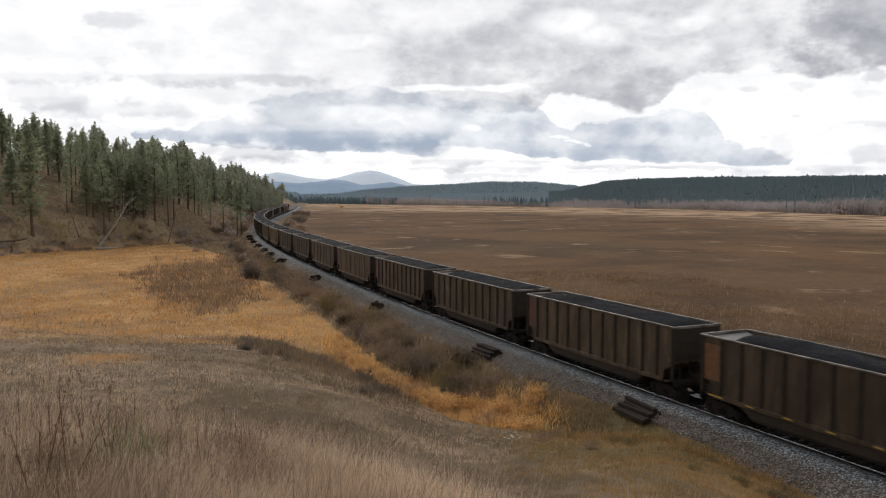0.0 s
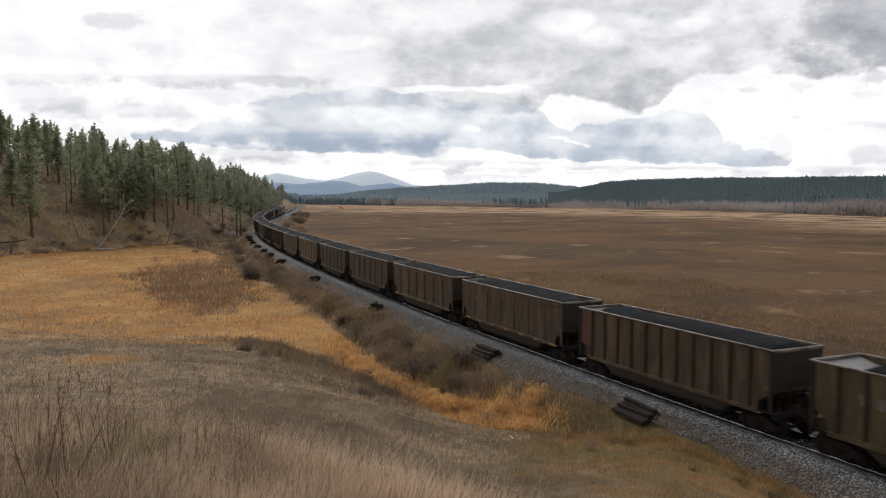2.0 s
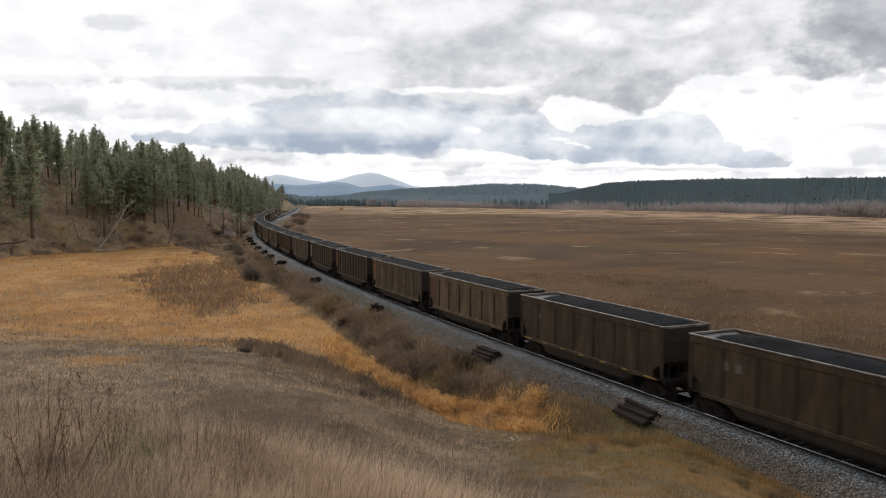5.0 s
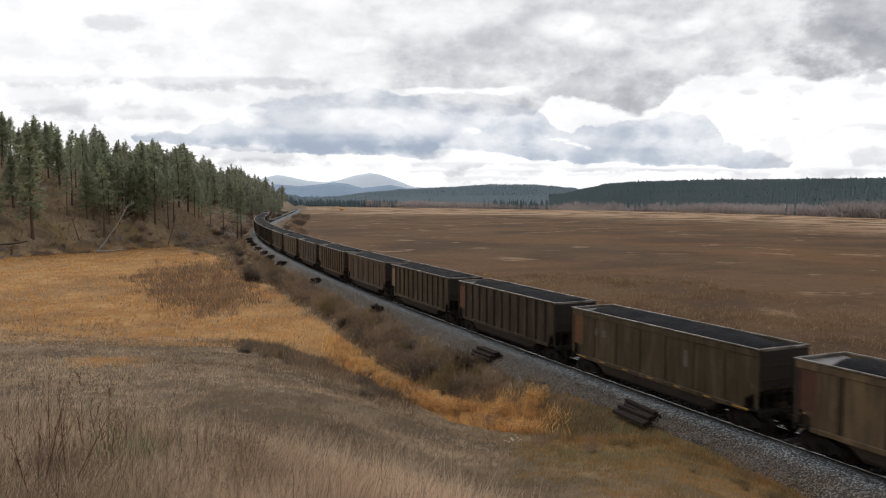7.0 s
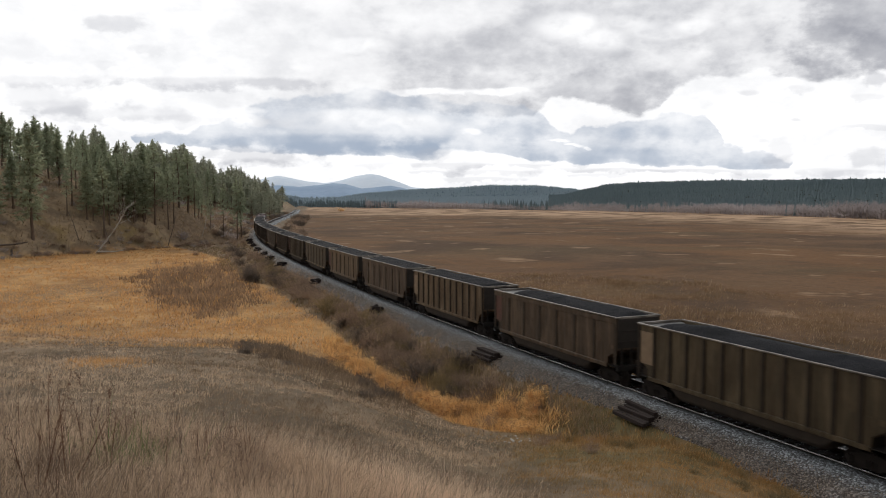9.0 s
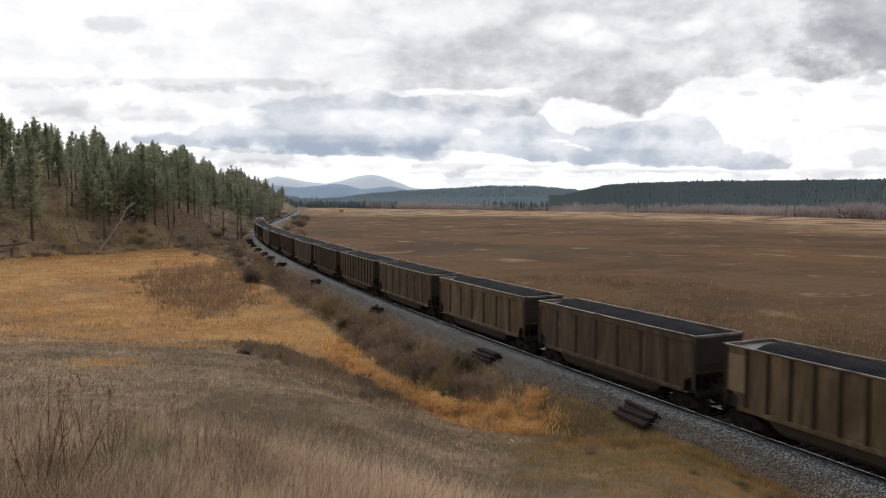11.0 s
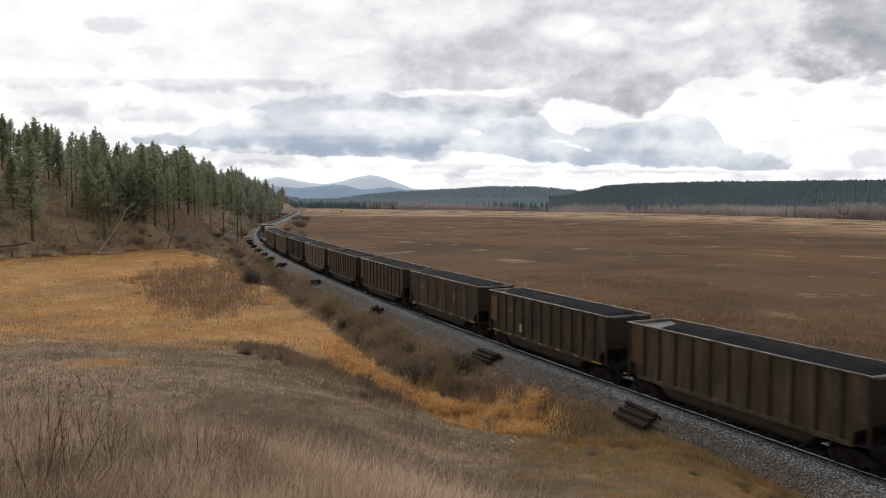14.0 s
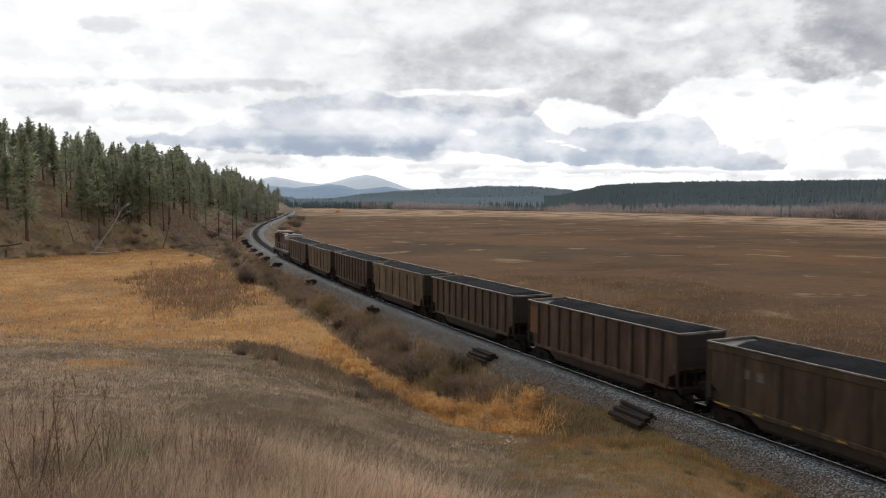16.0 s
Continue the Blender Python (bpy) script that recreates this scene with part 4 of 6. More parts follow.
DARKBLADE = leafy("dark_grass_blades", (0.125, 0.09, 0.06), (0.35, 0.25, 0.165), (0.42, 0.31, 0.20), 0.8, 2.0, 0.85)
PALEBLADE = leafy("bleached_grass_blades", (0.38, 0.26, 0.165), (0.98, 0.76, 0.56), (0.15, 0.105, 0.075), 0.7, 1.6, 0.8)
GOLDBLADE = leafy("golden_grass_blades", (0.51, 0.262, 0.097), (0.87, 0.53, 0.228), (0.45, 0.275, 0.143), 0.7, 9.0, 0.85)
VERGEBLADE = leafy("olive_and_rust_grass", (0.15, 0.122, 0.056), (0.50, 0.275, 0.108), (0.50, 0.34, 0.165), 0.75, 1.8, 0.85)
MARSHBLADE = leafy("brown_sedge", (0.115, 0.069, 0.037), (0.225, 0.134, 0.070), (0.27, 0.178, 0.10), 0.8, 16.0, 0.88)
REED = leafy("pale_reeds", (0.18, 0.114, 0.063), (0.36, 0.24, 0.14), (0.50, 0.37, 0.24), 0.7, 4.0, 0.86)
CATTAIL = leafy("brown_reeds", (0.22, 0.15, 0.098), (0.46, 0.315, 0.20), (0.17, 0.115, 0.078), 0.75, 5.0, 0.85)
BANKBLADE = leafy("grey_brown_bank_grass", (0.20, 0.145, 0.098), (0.47, 0.335, 0.22), (0.32, 0.24, 0.125), 0.8, 3.0, 0.82)
BANKOLIVE = leafy("olive_bank_grass", (0.13, 0.108, 0.06), (0.33, 0.245, 0.125), (0.42, 0.29, 0.15), 0.8, 3.0, 0.85)
GREENBLADE = leafy("green_weed_leaves", (0.10, 0.15, 0.05), (0.21, 0.27, 0.10), None, 0.7, 0.5)
BIRCH = plain("weathered_birch_bark", (0.62, 0.58, 0.53), (0.27, 0.24, 0.21), 0.35, 0.8, 0, 0.4)
DEADWOOD = plain("grey_deadwood", (0.16, 0.13, 0.11), (0.075, 0.058, 0.048), 0.4, 0.9, 0, 0.6, (4, 4, 0.7))
RED_WEED = leafy("dried_weed_stems", (0.075, 0.04, 0.028), (0.16, 0.09, 0.058), None, 0.85, 1.0)


# ---- distance ----
def mountain(name, az_list, y_list, dist, base, depth, mat, seed, label, rough=1.0):
    """A range seen far off: a ridge line by bearing, with flanks folded towards the front and back."""
    na, nd = 150, 9
    aa = np.linspace(az_list[0], az_list[-1], na)
    top = np.interp(aa, az_list, y_list)
    V = []
    for j in range(nd):
        k = j / (nd - 1) * 2 - 1
        x = np.tan(np.radians(aa)) * (dist + k * depth)
        y = np.full(na, dist + k * depth)
        fold = bumps(x + 999 * seed, y, 260, 4)
        z = base + (top - base) * np.maximum(0, 1 - abs(k) ** 1.25) * (1 + 0.12 * rough * fold) + 9 * rough * bumps(x + 77 * seed, y, 90, 4) * (1 - abs(k))
        V.append(np.stack([x, y, z], 1))
    V = np.stack(V, 1).reshape(-1, 3)
    i, j = np.meshgrid(np.arange(na - 1), np.arange(nd - 1), indexing="ij")
    q = np.stack([i * nd + j, i * nd + j + 1, (i + 1) * nd + j + 1, (i + 1) * nd + j], -1).reshape(-1, 4)[:, ::-1]
    tagged(new(name, tri_mesh(name, V, q, mat, True)), label, "mountain", kind="structure")
    return V.reshape(na, nd, 3)


# blue of the distance haze is put into the range colours
FARHAZE = plain("pale_blue_haze_paint", (0.60, 0.70, 0.82), (0.72, 0.80, 0.89), 400, 1.0, 0, 0.0)
MIDHAZE = plain("blue_haze_paint", (0.25, 0.35, 0.49), (0.33, 0.435, 0.57), 300, 1.0, 0, 0.0)
NEARHAZE = plain("slate_blue_haze_paint", (0.15, 0.21, 0.255), (0.19, 0.25, 0.29), 250, 1.0, 0, 0.0)


def build_distance():
    def ridge(name, dist, pts, mat, seed, label, depth):
        az_list = [math.degrees(math.atan(a)) for a, _ in pts]
        zs = [EYE_H + b * dist for _, b in pts]
        return mountain(name, az_list, zs, dist, -4, depth, mat, seed, label, 0.3)
    ridge("backdrop_far", 4500, [(-0.2843, 0.0085), (-0.2419, 0.0169), (-0.2207, 0.0232), (-0.2066, 0.0260), (-0.1891, 0.0232), (-0.1681, 0.0190), (-0.1470, 0.0169), (-0.1259, 0.0204), (-0.1082, 0.0260), (-0.0907, 0.0288), (-0.0787, 0.0267), (-0.0591, 0.0197), (-0.0380, 0.0120), (0.0113, 0.0064), (0.0817, 0.0029)], FARHAZE, 1, "mountain range on the horizon, coloured pale blue for haze", 420)
    ridge("backdrop_middle", 3600, [(-0.2843, 0.0064), (-0.2421, 0.0085), (-0.2068, 0.0141), (-0.1787, 0.0120), (-0.1576, 0.0141), (-0.1364, 0.0169), (-0.1210, 0.0162), (-0.1013, 0.0106), (-0.0858, 0.0120), (-0.0647, 0.0134), (-0.0486, 0.0106), (-0.0310, 0.0071), (0.0042, 0.0029)], MIDHAZE, 2, "wooded mountains coloured blue for haze", 320)
    return ridge("backdrop_near", 2600, [(-0.2852, -0.0071), (-0.2005, -0.0060), (-0.1581, -0.0055), (-0.1290, -0.0020), (-0.0946, 0.0034), (-0.0593, 0.0062), (-0.0311, 0.0085), (0.0113, 0.0101), (0.0678, 0.0127), (0.1242, 0.0116), (0.1595, 0.0088), (0.1948, 0.0040), (0.2372, -0.0030)], NEARHAZE, 3, "forested ridge far away, coloured slate blue for haze", 200)


FAR_RIDGE = build_distance()


def cones(px, py, pz, h, w, rng, rings=4, sides=5):
    """Ragged fir shapes as triangles: stacked skirts with uneven rims."""
    V, T, base = [], [], 0
    n = len(px)
    for k in range(rings):
        f0, f1 = k / rings * 0.92, min(1.0, (k + 1.7) / rings)
        rad = w * (1 - f0) ** 0.8
        ang = rng.random((n, 1)) * 6.28 + np.arange(sides)[None] * 6.283 / sides
        rr = rad[:, None] * (0.6 + 0.7 * rng.random((n, sides)))
        zz = (pz + h * (0.1 + 0.9 * f0))[:, None] - 0.05 * h[:, None] * rng.random((n, sides))
        ring = np.stack([px[:, None] + rr * np.cos(ang), py[:, None] + rr * np.sin(ang), zz], -1)
        tip = np.stack([px, py, pz + h * f1], -1)[:, None]
        V.append(np.concatenate([ring, tip], 1).reshape(-1, 3))
        i = np.arange(n)[:, None] * (sides + 1)
        a = np.arange(sides)[None]
        T.append(base + np.stack([i + a, i + (a + 1) % sides, i + sides + 0 * a], -1).reshape(-1, 3))
        base += n * (sides + 1)
    return np.concatenate(V), np.concatenate(T)


def joined(bits):
    V, T, base = [], [], 0
    for v, t in bits:
        V.append(v), T.append(t + base)
        base += len(v)
    return np.concatenate(V), np.concatenate(T)


def far_woods():
    rng = np.random.default_rng(11)
    n = 19000
    a = rng.uniform(-11.5, 31, n)
    edge = np.interp(a, EDGE_AZ, EDGE_R)
    f = rng.random(n) ** 0.75
    r = edge + 55 + f * (1690 - edge - 55)
    x, y = r * np.sin(np.radians(a)), r * np.cos(np.radians(a))
    h = rng.uniform(5.0, 8.5, n) * (0.85 + 0.3 * bumps(x, y, 120, 2)) * (1 + 0.3 * (rng.random(n) > 0.93))
    keep = (a > 7.5) | ((a < -4) & (rng.random(n) < 0.35) & (f < 0.2))
    rest = (a > -11.5) & ~keep & (rng.random(n) < 0.7)
    xr, yr, hr = x[rest], y[rest], h[rest]
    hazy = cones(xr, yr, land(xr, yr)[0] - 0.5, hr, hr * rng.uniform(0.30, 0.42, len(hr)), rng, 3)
    x, y, h = x[keep], y[keep], h[keep]
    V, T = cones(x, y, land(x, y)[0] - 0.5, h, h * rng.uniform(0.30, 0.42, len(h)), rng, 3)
    # firs that stand out of the bare wood at the far edge of the marsh, in groups
    m = 1500
    a = rng.uniform(-2, 31, m)
    edge = np.interp(a, EDGE_AZ, EDGE_R)
    r = edge + rng.uniform(4, 70, m)
    x, y = r * np.sin(np.radians(a)), r * np.cos(np.radians(a))
    m = bumps(x * 1.0, y, 70, 3) + 0.12 * rng.normal(size=m) > 0.26
    x, y = x[m], y[m]
    h = rng.uniform(5, 10.5, m.sum())
    V, T = joined([(V, T), cones(x, y, land(x, y)[0] - 0.3, h, h * rng.uniform(0.15, 0.22, len(h)), rng)])
    # the line of firs on the far shore
    m = 340
    a = np.radians(-11.8 + 8.6 * rng.random(m))
    r = np.interp(np.degrees(a), EDGE_AZ, EDGE_R) + rng.uniform(-5, 60, m)
    x, y = r * np.sin(a), r * np.cos(a)
    h = rng.uniform(4.5, 9.5, m)
    V, T = joined([(V, T), cones(x, y, land(x, y)[0] - 0.3, h, h * rng.uniform(0.14, 0.2, m), rng)])
    tagged(new("far_fir_forest", tri_mesh("far_fir_forest", V, T, FIRFAR)), "fir forest covering the far ridge, tinted blue-grey for haze", "forest", kind="stuff")
    # trees on the hazy ridge beyond
    na, nd, _ = FAR_RIDGE.shape
    n = 9000
    i, j = rng.integers(0, na - 1, n), rng.integers(0, nd // 2, n)
    fi, fj = rng.random((n, 1)), rng.random((n, 1)) ** 0.6
    at = (FAR_RIDGE[i, j] * (1 - fi) + FAR_RIDGE[i + 1, j] * fi) * (1 - fj) + (FAR_RIDGE[i, j + 1] * (1 - fi) + FAR_RIDGE[i + 1, j + 1] * fi) * fj
    h = rng.uniform(5, 9, n)
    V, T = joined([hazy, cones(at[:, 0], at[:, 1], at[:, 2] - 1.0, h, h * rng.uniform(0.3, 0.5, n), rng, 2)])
    tagged(new("hazy_fir_forest", tri_mesh("hazy_fir_forest", V, T, HAZEFIR)), "fir forest on the farthest ridge, tinted slate blue for haze", "forest", kind="stuff")


far_woods()


def ribbons(start, way, length, width, rng, bend=0.25, seg=2, tip=0.0):
    """Thin bent ribbons, one for each start point. Arrays in, vertices and triangles out."""
    n = len(start)
    side = np.cross(way, rng.normal(size=(n, 3)))
    side /= np.linalg.norm(side, axis=1, keepdims=True) + 1e-9
    drift = rng.normal(size=(n, 3)) * bend
    V, T = [], []
    per = 2 * seg + 1
    for k in range(seg):
        f = k / seg
        mid = start + (way * f + drift * f * f) * length[:, None]
        w = (width * (1 - f * (1 - tip)) / 2)[:, None]
        V += [mid - side * w, mid + side * w]
    V.append(start + (way + drift) * length[:, None])
    V = np.stack(V, 1).reshape(-1, 3)
    b = np.arange(n)[:, None] * per
    for k in range(seg - 1):
        T += [b + np.array([[2 * k, 2 * k + 1, 2 * k + 3]]), b + np.array([[2 * k, 2 * k + 3, 2 * k + 2]])]
    T.append(b + np.array([[2 * seg - 2, 2 * seg - 1, 2 * seg]]))
    ends = start + (way + drift) * length[:, None]
    return V, np.concatenate(T), ends, drift


def unit(v):
    return v / (np.linalg.norm(v, axis=1, keepdims=True) + 1e-9)


def bare_wood():
    """The grey leafless trees along the far edge of the marsh."""
    rng = np.random.default_rng(21)
    n = 5200
    a = rng.uniform(-5.5, 31, n)
    edge = np.interp(a, EDGE_AZ, EDGE_R)
    r = edge + rng.random(n) ** 1.4 * 75 + 3 * rng.normal(size=n)
    x, y = r * np.sin(np.radians(a)), r * np.cos(np.radians(a))
    z = land(x, y)[0]
    swell = np.clip(0.62 + 0.8 * bumps(x, y, 46, 3) + 0.35 * step(16, 26, a), 0.3, 1.35)
    h = rng.uniform(4.5, 9.5, n) * (r / 600) ** 0.35 * swell
    at = np.stack([x, y, z - 0.2], 1)
    bits = []
    V, T, _, _ = ribbons(at, np.tile([0, 0, 1.0], (n, 1)), h * 0.9, 0.05 * h, rng, 0.06, 2)
    bits.append((V, T))
    for k in range(11):
        f = rng.uniform(0.08, 0.8, n)
        way = unit(np.stack([rng.normal(size=n), rng.normal(size=n), rng.uniform(0.6, 1.8, n)], 1))
        V, T, _, _ = ribbons(at + np.stack([0 * f, 0 * f, f * h], 1), way, h * (1 - f) * rng.uniform(0.45, 0.8, n) + 0.5, 0.055 * h * (1.15 - f), rng, 0.2, 2)
        bits.append((V, T))
    V, T = joined(bits)
    tagged(new("bare_grey_woodland", tri_mesh("bare_grey_woodland", V, T, GREYWOOD)), "leafless grey woodland along the far marsh edge", "woodland", kind="stuff")


bare_wood()


# ---- pines on the hill ----
def pine_meshes(seed, slim, low, dense=1.0):
    """Trunk with limbs, and a crown of many needle sprays, for a tree 20 m high."""
    rng = np.random.default_rng(seed)
    H = 20.0
    bm = bmesh.new()
    rings, n = [], 8
    lean = rng.normal(size=2) * 0.35
    def axis(z):
        f = z / H
        return np.array([lean[0] * f * f + 0.12 * math.sin(f * 7 + seed), lean[1] * f * f + 0.1 * math.cos(f * 6 + seed), z])
    for z in np.linspace(-0.4, H * 0.97, 10):
        r = 0.25 * (1 - max(z, 0) / H) ** 0.85 + 0.02 + (0.1 if z < 0.1 else 0)
        c = axis(z)
        rings.append([bm.verts.new((c[0] + r * math.cos(6.283 * i / n), c[1] + r * math.sin(6.283 * i / n), z)) for i in range(n)])
    for a, b in zip(rings, rings[1:]):
        for i in range(n):
            bm.faces.new((a[i], a[(i + 1) % n], b[(i + 1) % n], b[i]))
    me = bpy.data.meshes.new("trunk")
    bm.to_mesh(me)
    bm.free()
    me.materials.append(BARK)
    st, wy, ln = [], [], []
    z = H * low
    while z < H * 0.985:
        f = (z / H - low) / (1 - low)
        reach = H * slim * (0.6 + 0.4 * math.sin(min(1, f * 2.5 + 0.2) * 1.57)) * (1 - f) ** 0.9 * rng.uniform(0.7, 1.15) + 0.1
        for _ in range(rng.integers(2, 5) if f > 0.12 else 2):
            a = rng.uniform(0, 6.283)
            l = reach * rng.uniform(0.55, 1.12)
            up = rng.uniform(-0.30, 0.12) + 0.5 * f
            st.append(axis(z)), wy.append((math.cos(a), math.sin(a), up)), ln.append(l)
        z += H * rng.uniform(0.014, 0.036) * (1.2 - 0.55 * f) / dense
    dead = rng.integers(6, 12)
    for _ in range(dead):
        a = rng.uniform(0, 6.283)
        st.append(axis(rng.uniform(0.05, max(low, 0.1)) * H)), wy.append((math.cos(a), math.sin(a), -0.15)), ln.append(-rng.uniform(0.5, 1.3))
    st, wy, ln = np.array(st), unit(np.array(wy)), np.array(ln)
    live = ln > 0
    limbV, limbT, _, drift = ribbons(st, wy, np.abs(ln), 0.05 + 0.02 * np.abs(ln), rng, 0.12, 2)
    limbs = tri_mesh("branchwork", limbV, limbT, BARK)
    bits = []
    S, W, Lg, D = st[live], wy[live], ln[live], drift[live]
    for f in (0.25, 0.42, 0.58, 0.72, 0.86, 1.0):
        for rep in range(4):
            at = S + (W * f + D * f * f) * Lg[:, None] + rng.normal(size=S.shape) * 0.16
            keep = rng.random(len(at)) < (0.5 + 0.5 * f) * np.clip(Lg / 1.3, 0.22, 1)
            at, w0 = at[keep], W[keep]
            m = len(at)
            way = unit(w0 * 0.9 + rng.normal(size=(m, 3)) * np.array([0.7, 0.7, 0.4]) + np.array([0, 0, 0.12]))
            V, T, _, _ = ribbons(at - way * 0.15, way, rng.uniform(0.4, 0.95, m) * np.clip(Lg[keep] / 1.2, 0.4, 1), rng.uniform(0.17, 0.36, m), rng, 0.3, 1, 0.7)
            bits.append((V, T))
    V, T = joined(bits)
    return me, limbs, tri_mesh("crown", V, T, NEEDLE)


PINES = [pine_meshes(s, slim, low) for s, slim, low in ((1, 0.25, 0.24), (2, 0.22, 0.32), (3, 0.28, 0.2), (4, 0.20, 0.42), (5, 0.26, 0.14), (6, 0.20, 0.45), (7, 0.26, 0.05))]
PINES.append(pine_meshes(8, 0.18, 0.18, 2.2))
FAR_PINES = []                   # kind and place of the trees too far to tell apart


def arrays(me):
    """Corners and triangles of a mesh as arrays."""
    me.calc_loop_triangles()
    v, t = np.empty(len(me.vertices) * 3, dtype=np.float32), np.empty(len(me.loop_triangles) * 3, dtype=np.int32)
    me.vertices.foreach_get("co", v)
    me.loop_triangles.foreach_get("vertices", t)
    return v.reshape(-1, 3), t.reshape(-1, 3)


def placed(v, m):
    m = np.array(m)
    return v @ m[:3, :3].T + m[:3, 3]


def thinned(v, t):
    """Every second spray, half as wide again."""
    tri = v[t][::2]
    mid = tri.mean(1, keepdims=True)
    tri = mid + (tri - mid) * 1.4
    return tri.reshape(-1, 3), np.arange(len(tri) * 3).reshape(-1, 3)


def pine(kind, x, y, h, label, spread=1.0):
    if "far bend" in label:
        k = h / 20
        FAR_PINES.append((kind, Matrix.Translation((x, y, height(x, y))) @ Matrix.Rotation(random.uniform(0, 6.28), 4, "Z") @ Matrix.Diagonal((k * spread, k * spread, k, 1))))
        return None
    tree = tagged(new("pine_tree"), label, "tree", "pines on the hill")
    k = h / 20
    tree.matrix_basis = Matrix.Translation((x, y, height(x, y))) @ Matrix.Rotation(random.uniform(0, 6.28), 4, "Z") @ Matrix.Diagonal((k * spread, k * spread, k, 1))
    trunk, limbs, crown = PINES[kind]
    t = part("trunk", trunk, tree)
    tagged(part("branchwork", limbs, t), kind="stuff")
    tagged(part("crown", crown, tree), kind="stuff")
    return tree


# the crest of the wood against the sky: slopes across and up, from the view point
CREST_U = [-0.6381, -0.5534, -0.539, -0.5246, -0.5078, -0.4982, -0.491, -0.479, -0.4708, -0.4526, -0.444, -0.4334, -0.4166, -0.4094, -0.4012, -0.3892, -0.3734, -0.3652, -0.358, -0.347, -0.3398, -0.3316, -0.322, -0.3134, -0.3062, -0.2966, -0.2884, -0.2817, -0.2726, -0.2654, -0.2534, -0.2462, -0.239, -0.2222, -0.2102, -0.203]
CREST_V = [0.0967, 0.0943, 0.0991, 0.0833, 0.1011, 0.0857, 0.0943, 0.0895, 0.0627, 0.0876, 0.0771, 0.0876, 0.0723, 0.0579, 0.0771, 0.0531, 0.0727, 0.0617, 0.0727, 0.0579, 0.055, 0.0607, 0.0694, 0.0531, 0.0425, 0.0535, 0.0473, 0.0319, 0.031, 0.0401, 0.0367, 0.0329, 0.0204, 0.0185, 0.0175, 0.0017]


def pine_height(x, y, lo, hi):
    """Trees grow tallest where the wood's crest stands highest against the sky."""
    top = EYE_H + np.interp(x / y, CREST_U, CREST_V) * y
    return float(np.clip((top - height(x, y)) * random.uniform(lo, hi), 4, 33))


def build_pines():
    rng = random.Random(4)
    spots = []
    tries = 0
    while len(spots) < 205 and tries < 30000:
        tries += 1
        y = rng.uniform(165, 470)
        x = -(y * rng.uniform(0.185, 0.60))
        n, s = beside(x, y)
        q, along = forest_foot(np.array([x]), np.array([y]), n)
        q = float(q[0])
        if q < 5 or q > 95 or x / y < -0.60 or -n[0] < 22:
            continue
        if q < 14 and rng.random() < 0.72:
            continue
        if q > 60 and rng.random() < 0.5:
            continue
        if x / y < -0.465 and q < 60 and rng.random() < 0.84:   # the open shoulder of the hill
            continue
        gap = 3.3 if q > 12 else 5.0
        if any((x - a) ** 2 + (y - b) ** 2 < gap ** 2 for a, b, _ in spots):
            continue
        spots.append((x, y, q))
    for x, y, q in spots:
        kind = rng.choice((0, 7, 2, 3, 4, 7, 2) if q > 9 else (1, 3, 0, 5))
        h = pine_height(x, y, 0.62, 1.02) if q > 10 else pine_height(x, y, 0.62, 0.92)
        pine(kind, x, y, h, "tall dark green pine with a bare lower trunk on the hill" if kind in (1, 3, 5) else "dense dark green pine on the wooded hillside", rng.uniform(0.72, 1.08) * (0.85 if x / y < -0.47 else 1.0))
    for _ in range(150):                                  # along the foot of the hill, and beside the far bend
        s = rng.uniform(235, 470)
        n = -rng.uniform(24 if s < 335 else 15, 58)
        x, y, _ = on_line(s, n)
        pine(rng.choice((0, 2, 4, 1)), float(x), float(y), pine_height(x, y, 0.6, 1.06), "dense dark green pine above the far bend of the track", rng.uniform(0.85, 1.2))
    for _ in range(150):                                  # close ranks above the bend
        s = rng.uniform(255, 480)
        x, y, _ = on_line(s, -rng.uniform(25 if s < 335 else 14, 46))
        pine(rng.choice((0, 2, 4, 4)), float(x), float(y), max(9.0, pine_height(x, y, 0.7, 1.0)), "dense dark green pine above the far bend of the track", rng.uniform(0.95, 1.35))
    for _ in range(120):                                  # down to the cutting at the bend
        x, y, _ = on_line(rng.uniform(340, 560), -rng.uniform(9.0, 24))
        pine(rng.choice((0, 2, 4, 6)), float(x), float(y), max(7.0, min(15.0, pine_height(x, y, 0.6, 1.0))), "dense dark green pine above the far bend of the track", rng.uniform(0.9, 1.3))
    for _ in range(60):                                   # where the line runs out of sight
        x, y, _ = on_line(rng.uniform(440, 690), -rng.uniform(12, 60))
        pine(rng.choice((0, 2, 4)), float(x), float(y), rng.uniform(14, 20), "dense dark green pine above the far bend of the track", rng.uniform(1.0, 1.4))
    for i in range(44):
        along, q = rng.uniform(8, 82), rng.uniform(2, 14) if i < 20 else rng.uniform(6, 40)
        x, y = -95 + 0.507 * along - 0.862 * q, 155 + 0.862 * along + 0.507 * q
        if x / y < -0.47 and rng.random() < 0.8:
            continue
        pine(rng.choice((1, 3, 5, 0) if i < 20 else (0, 2, 4, 6)), x, y, pine_height(x, y, 0.45, 0.9) if i < 20 else rng.uniform(7, 15), "tall dark green pine with a bare lower trunk on the hill", rng.uniform(0.75, 1.05))
    for _ in range(125):                                  # dense green trees down the slope
        along, q = rng.uniform(22, 112), 5.5 + 26 * rng.random() ** 1.3
        x, y = -95 + 0.507 * along - 0.862 * q, 155 + 0.862 * along + 0.507 * q
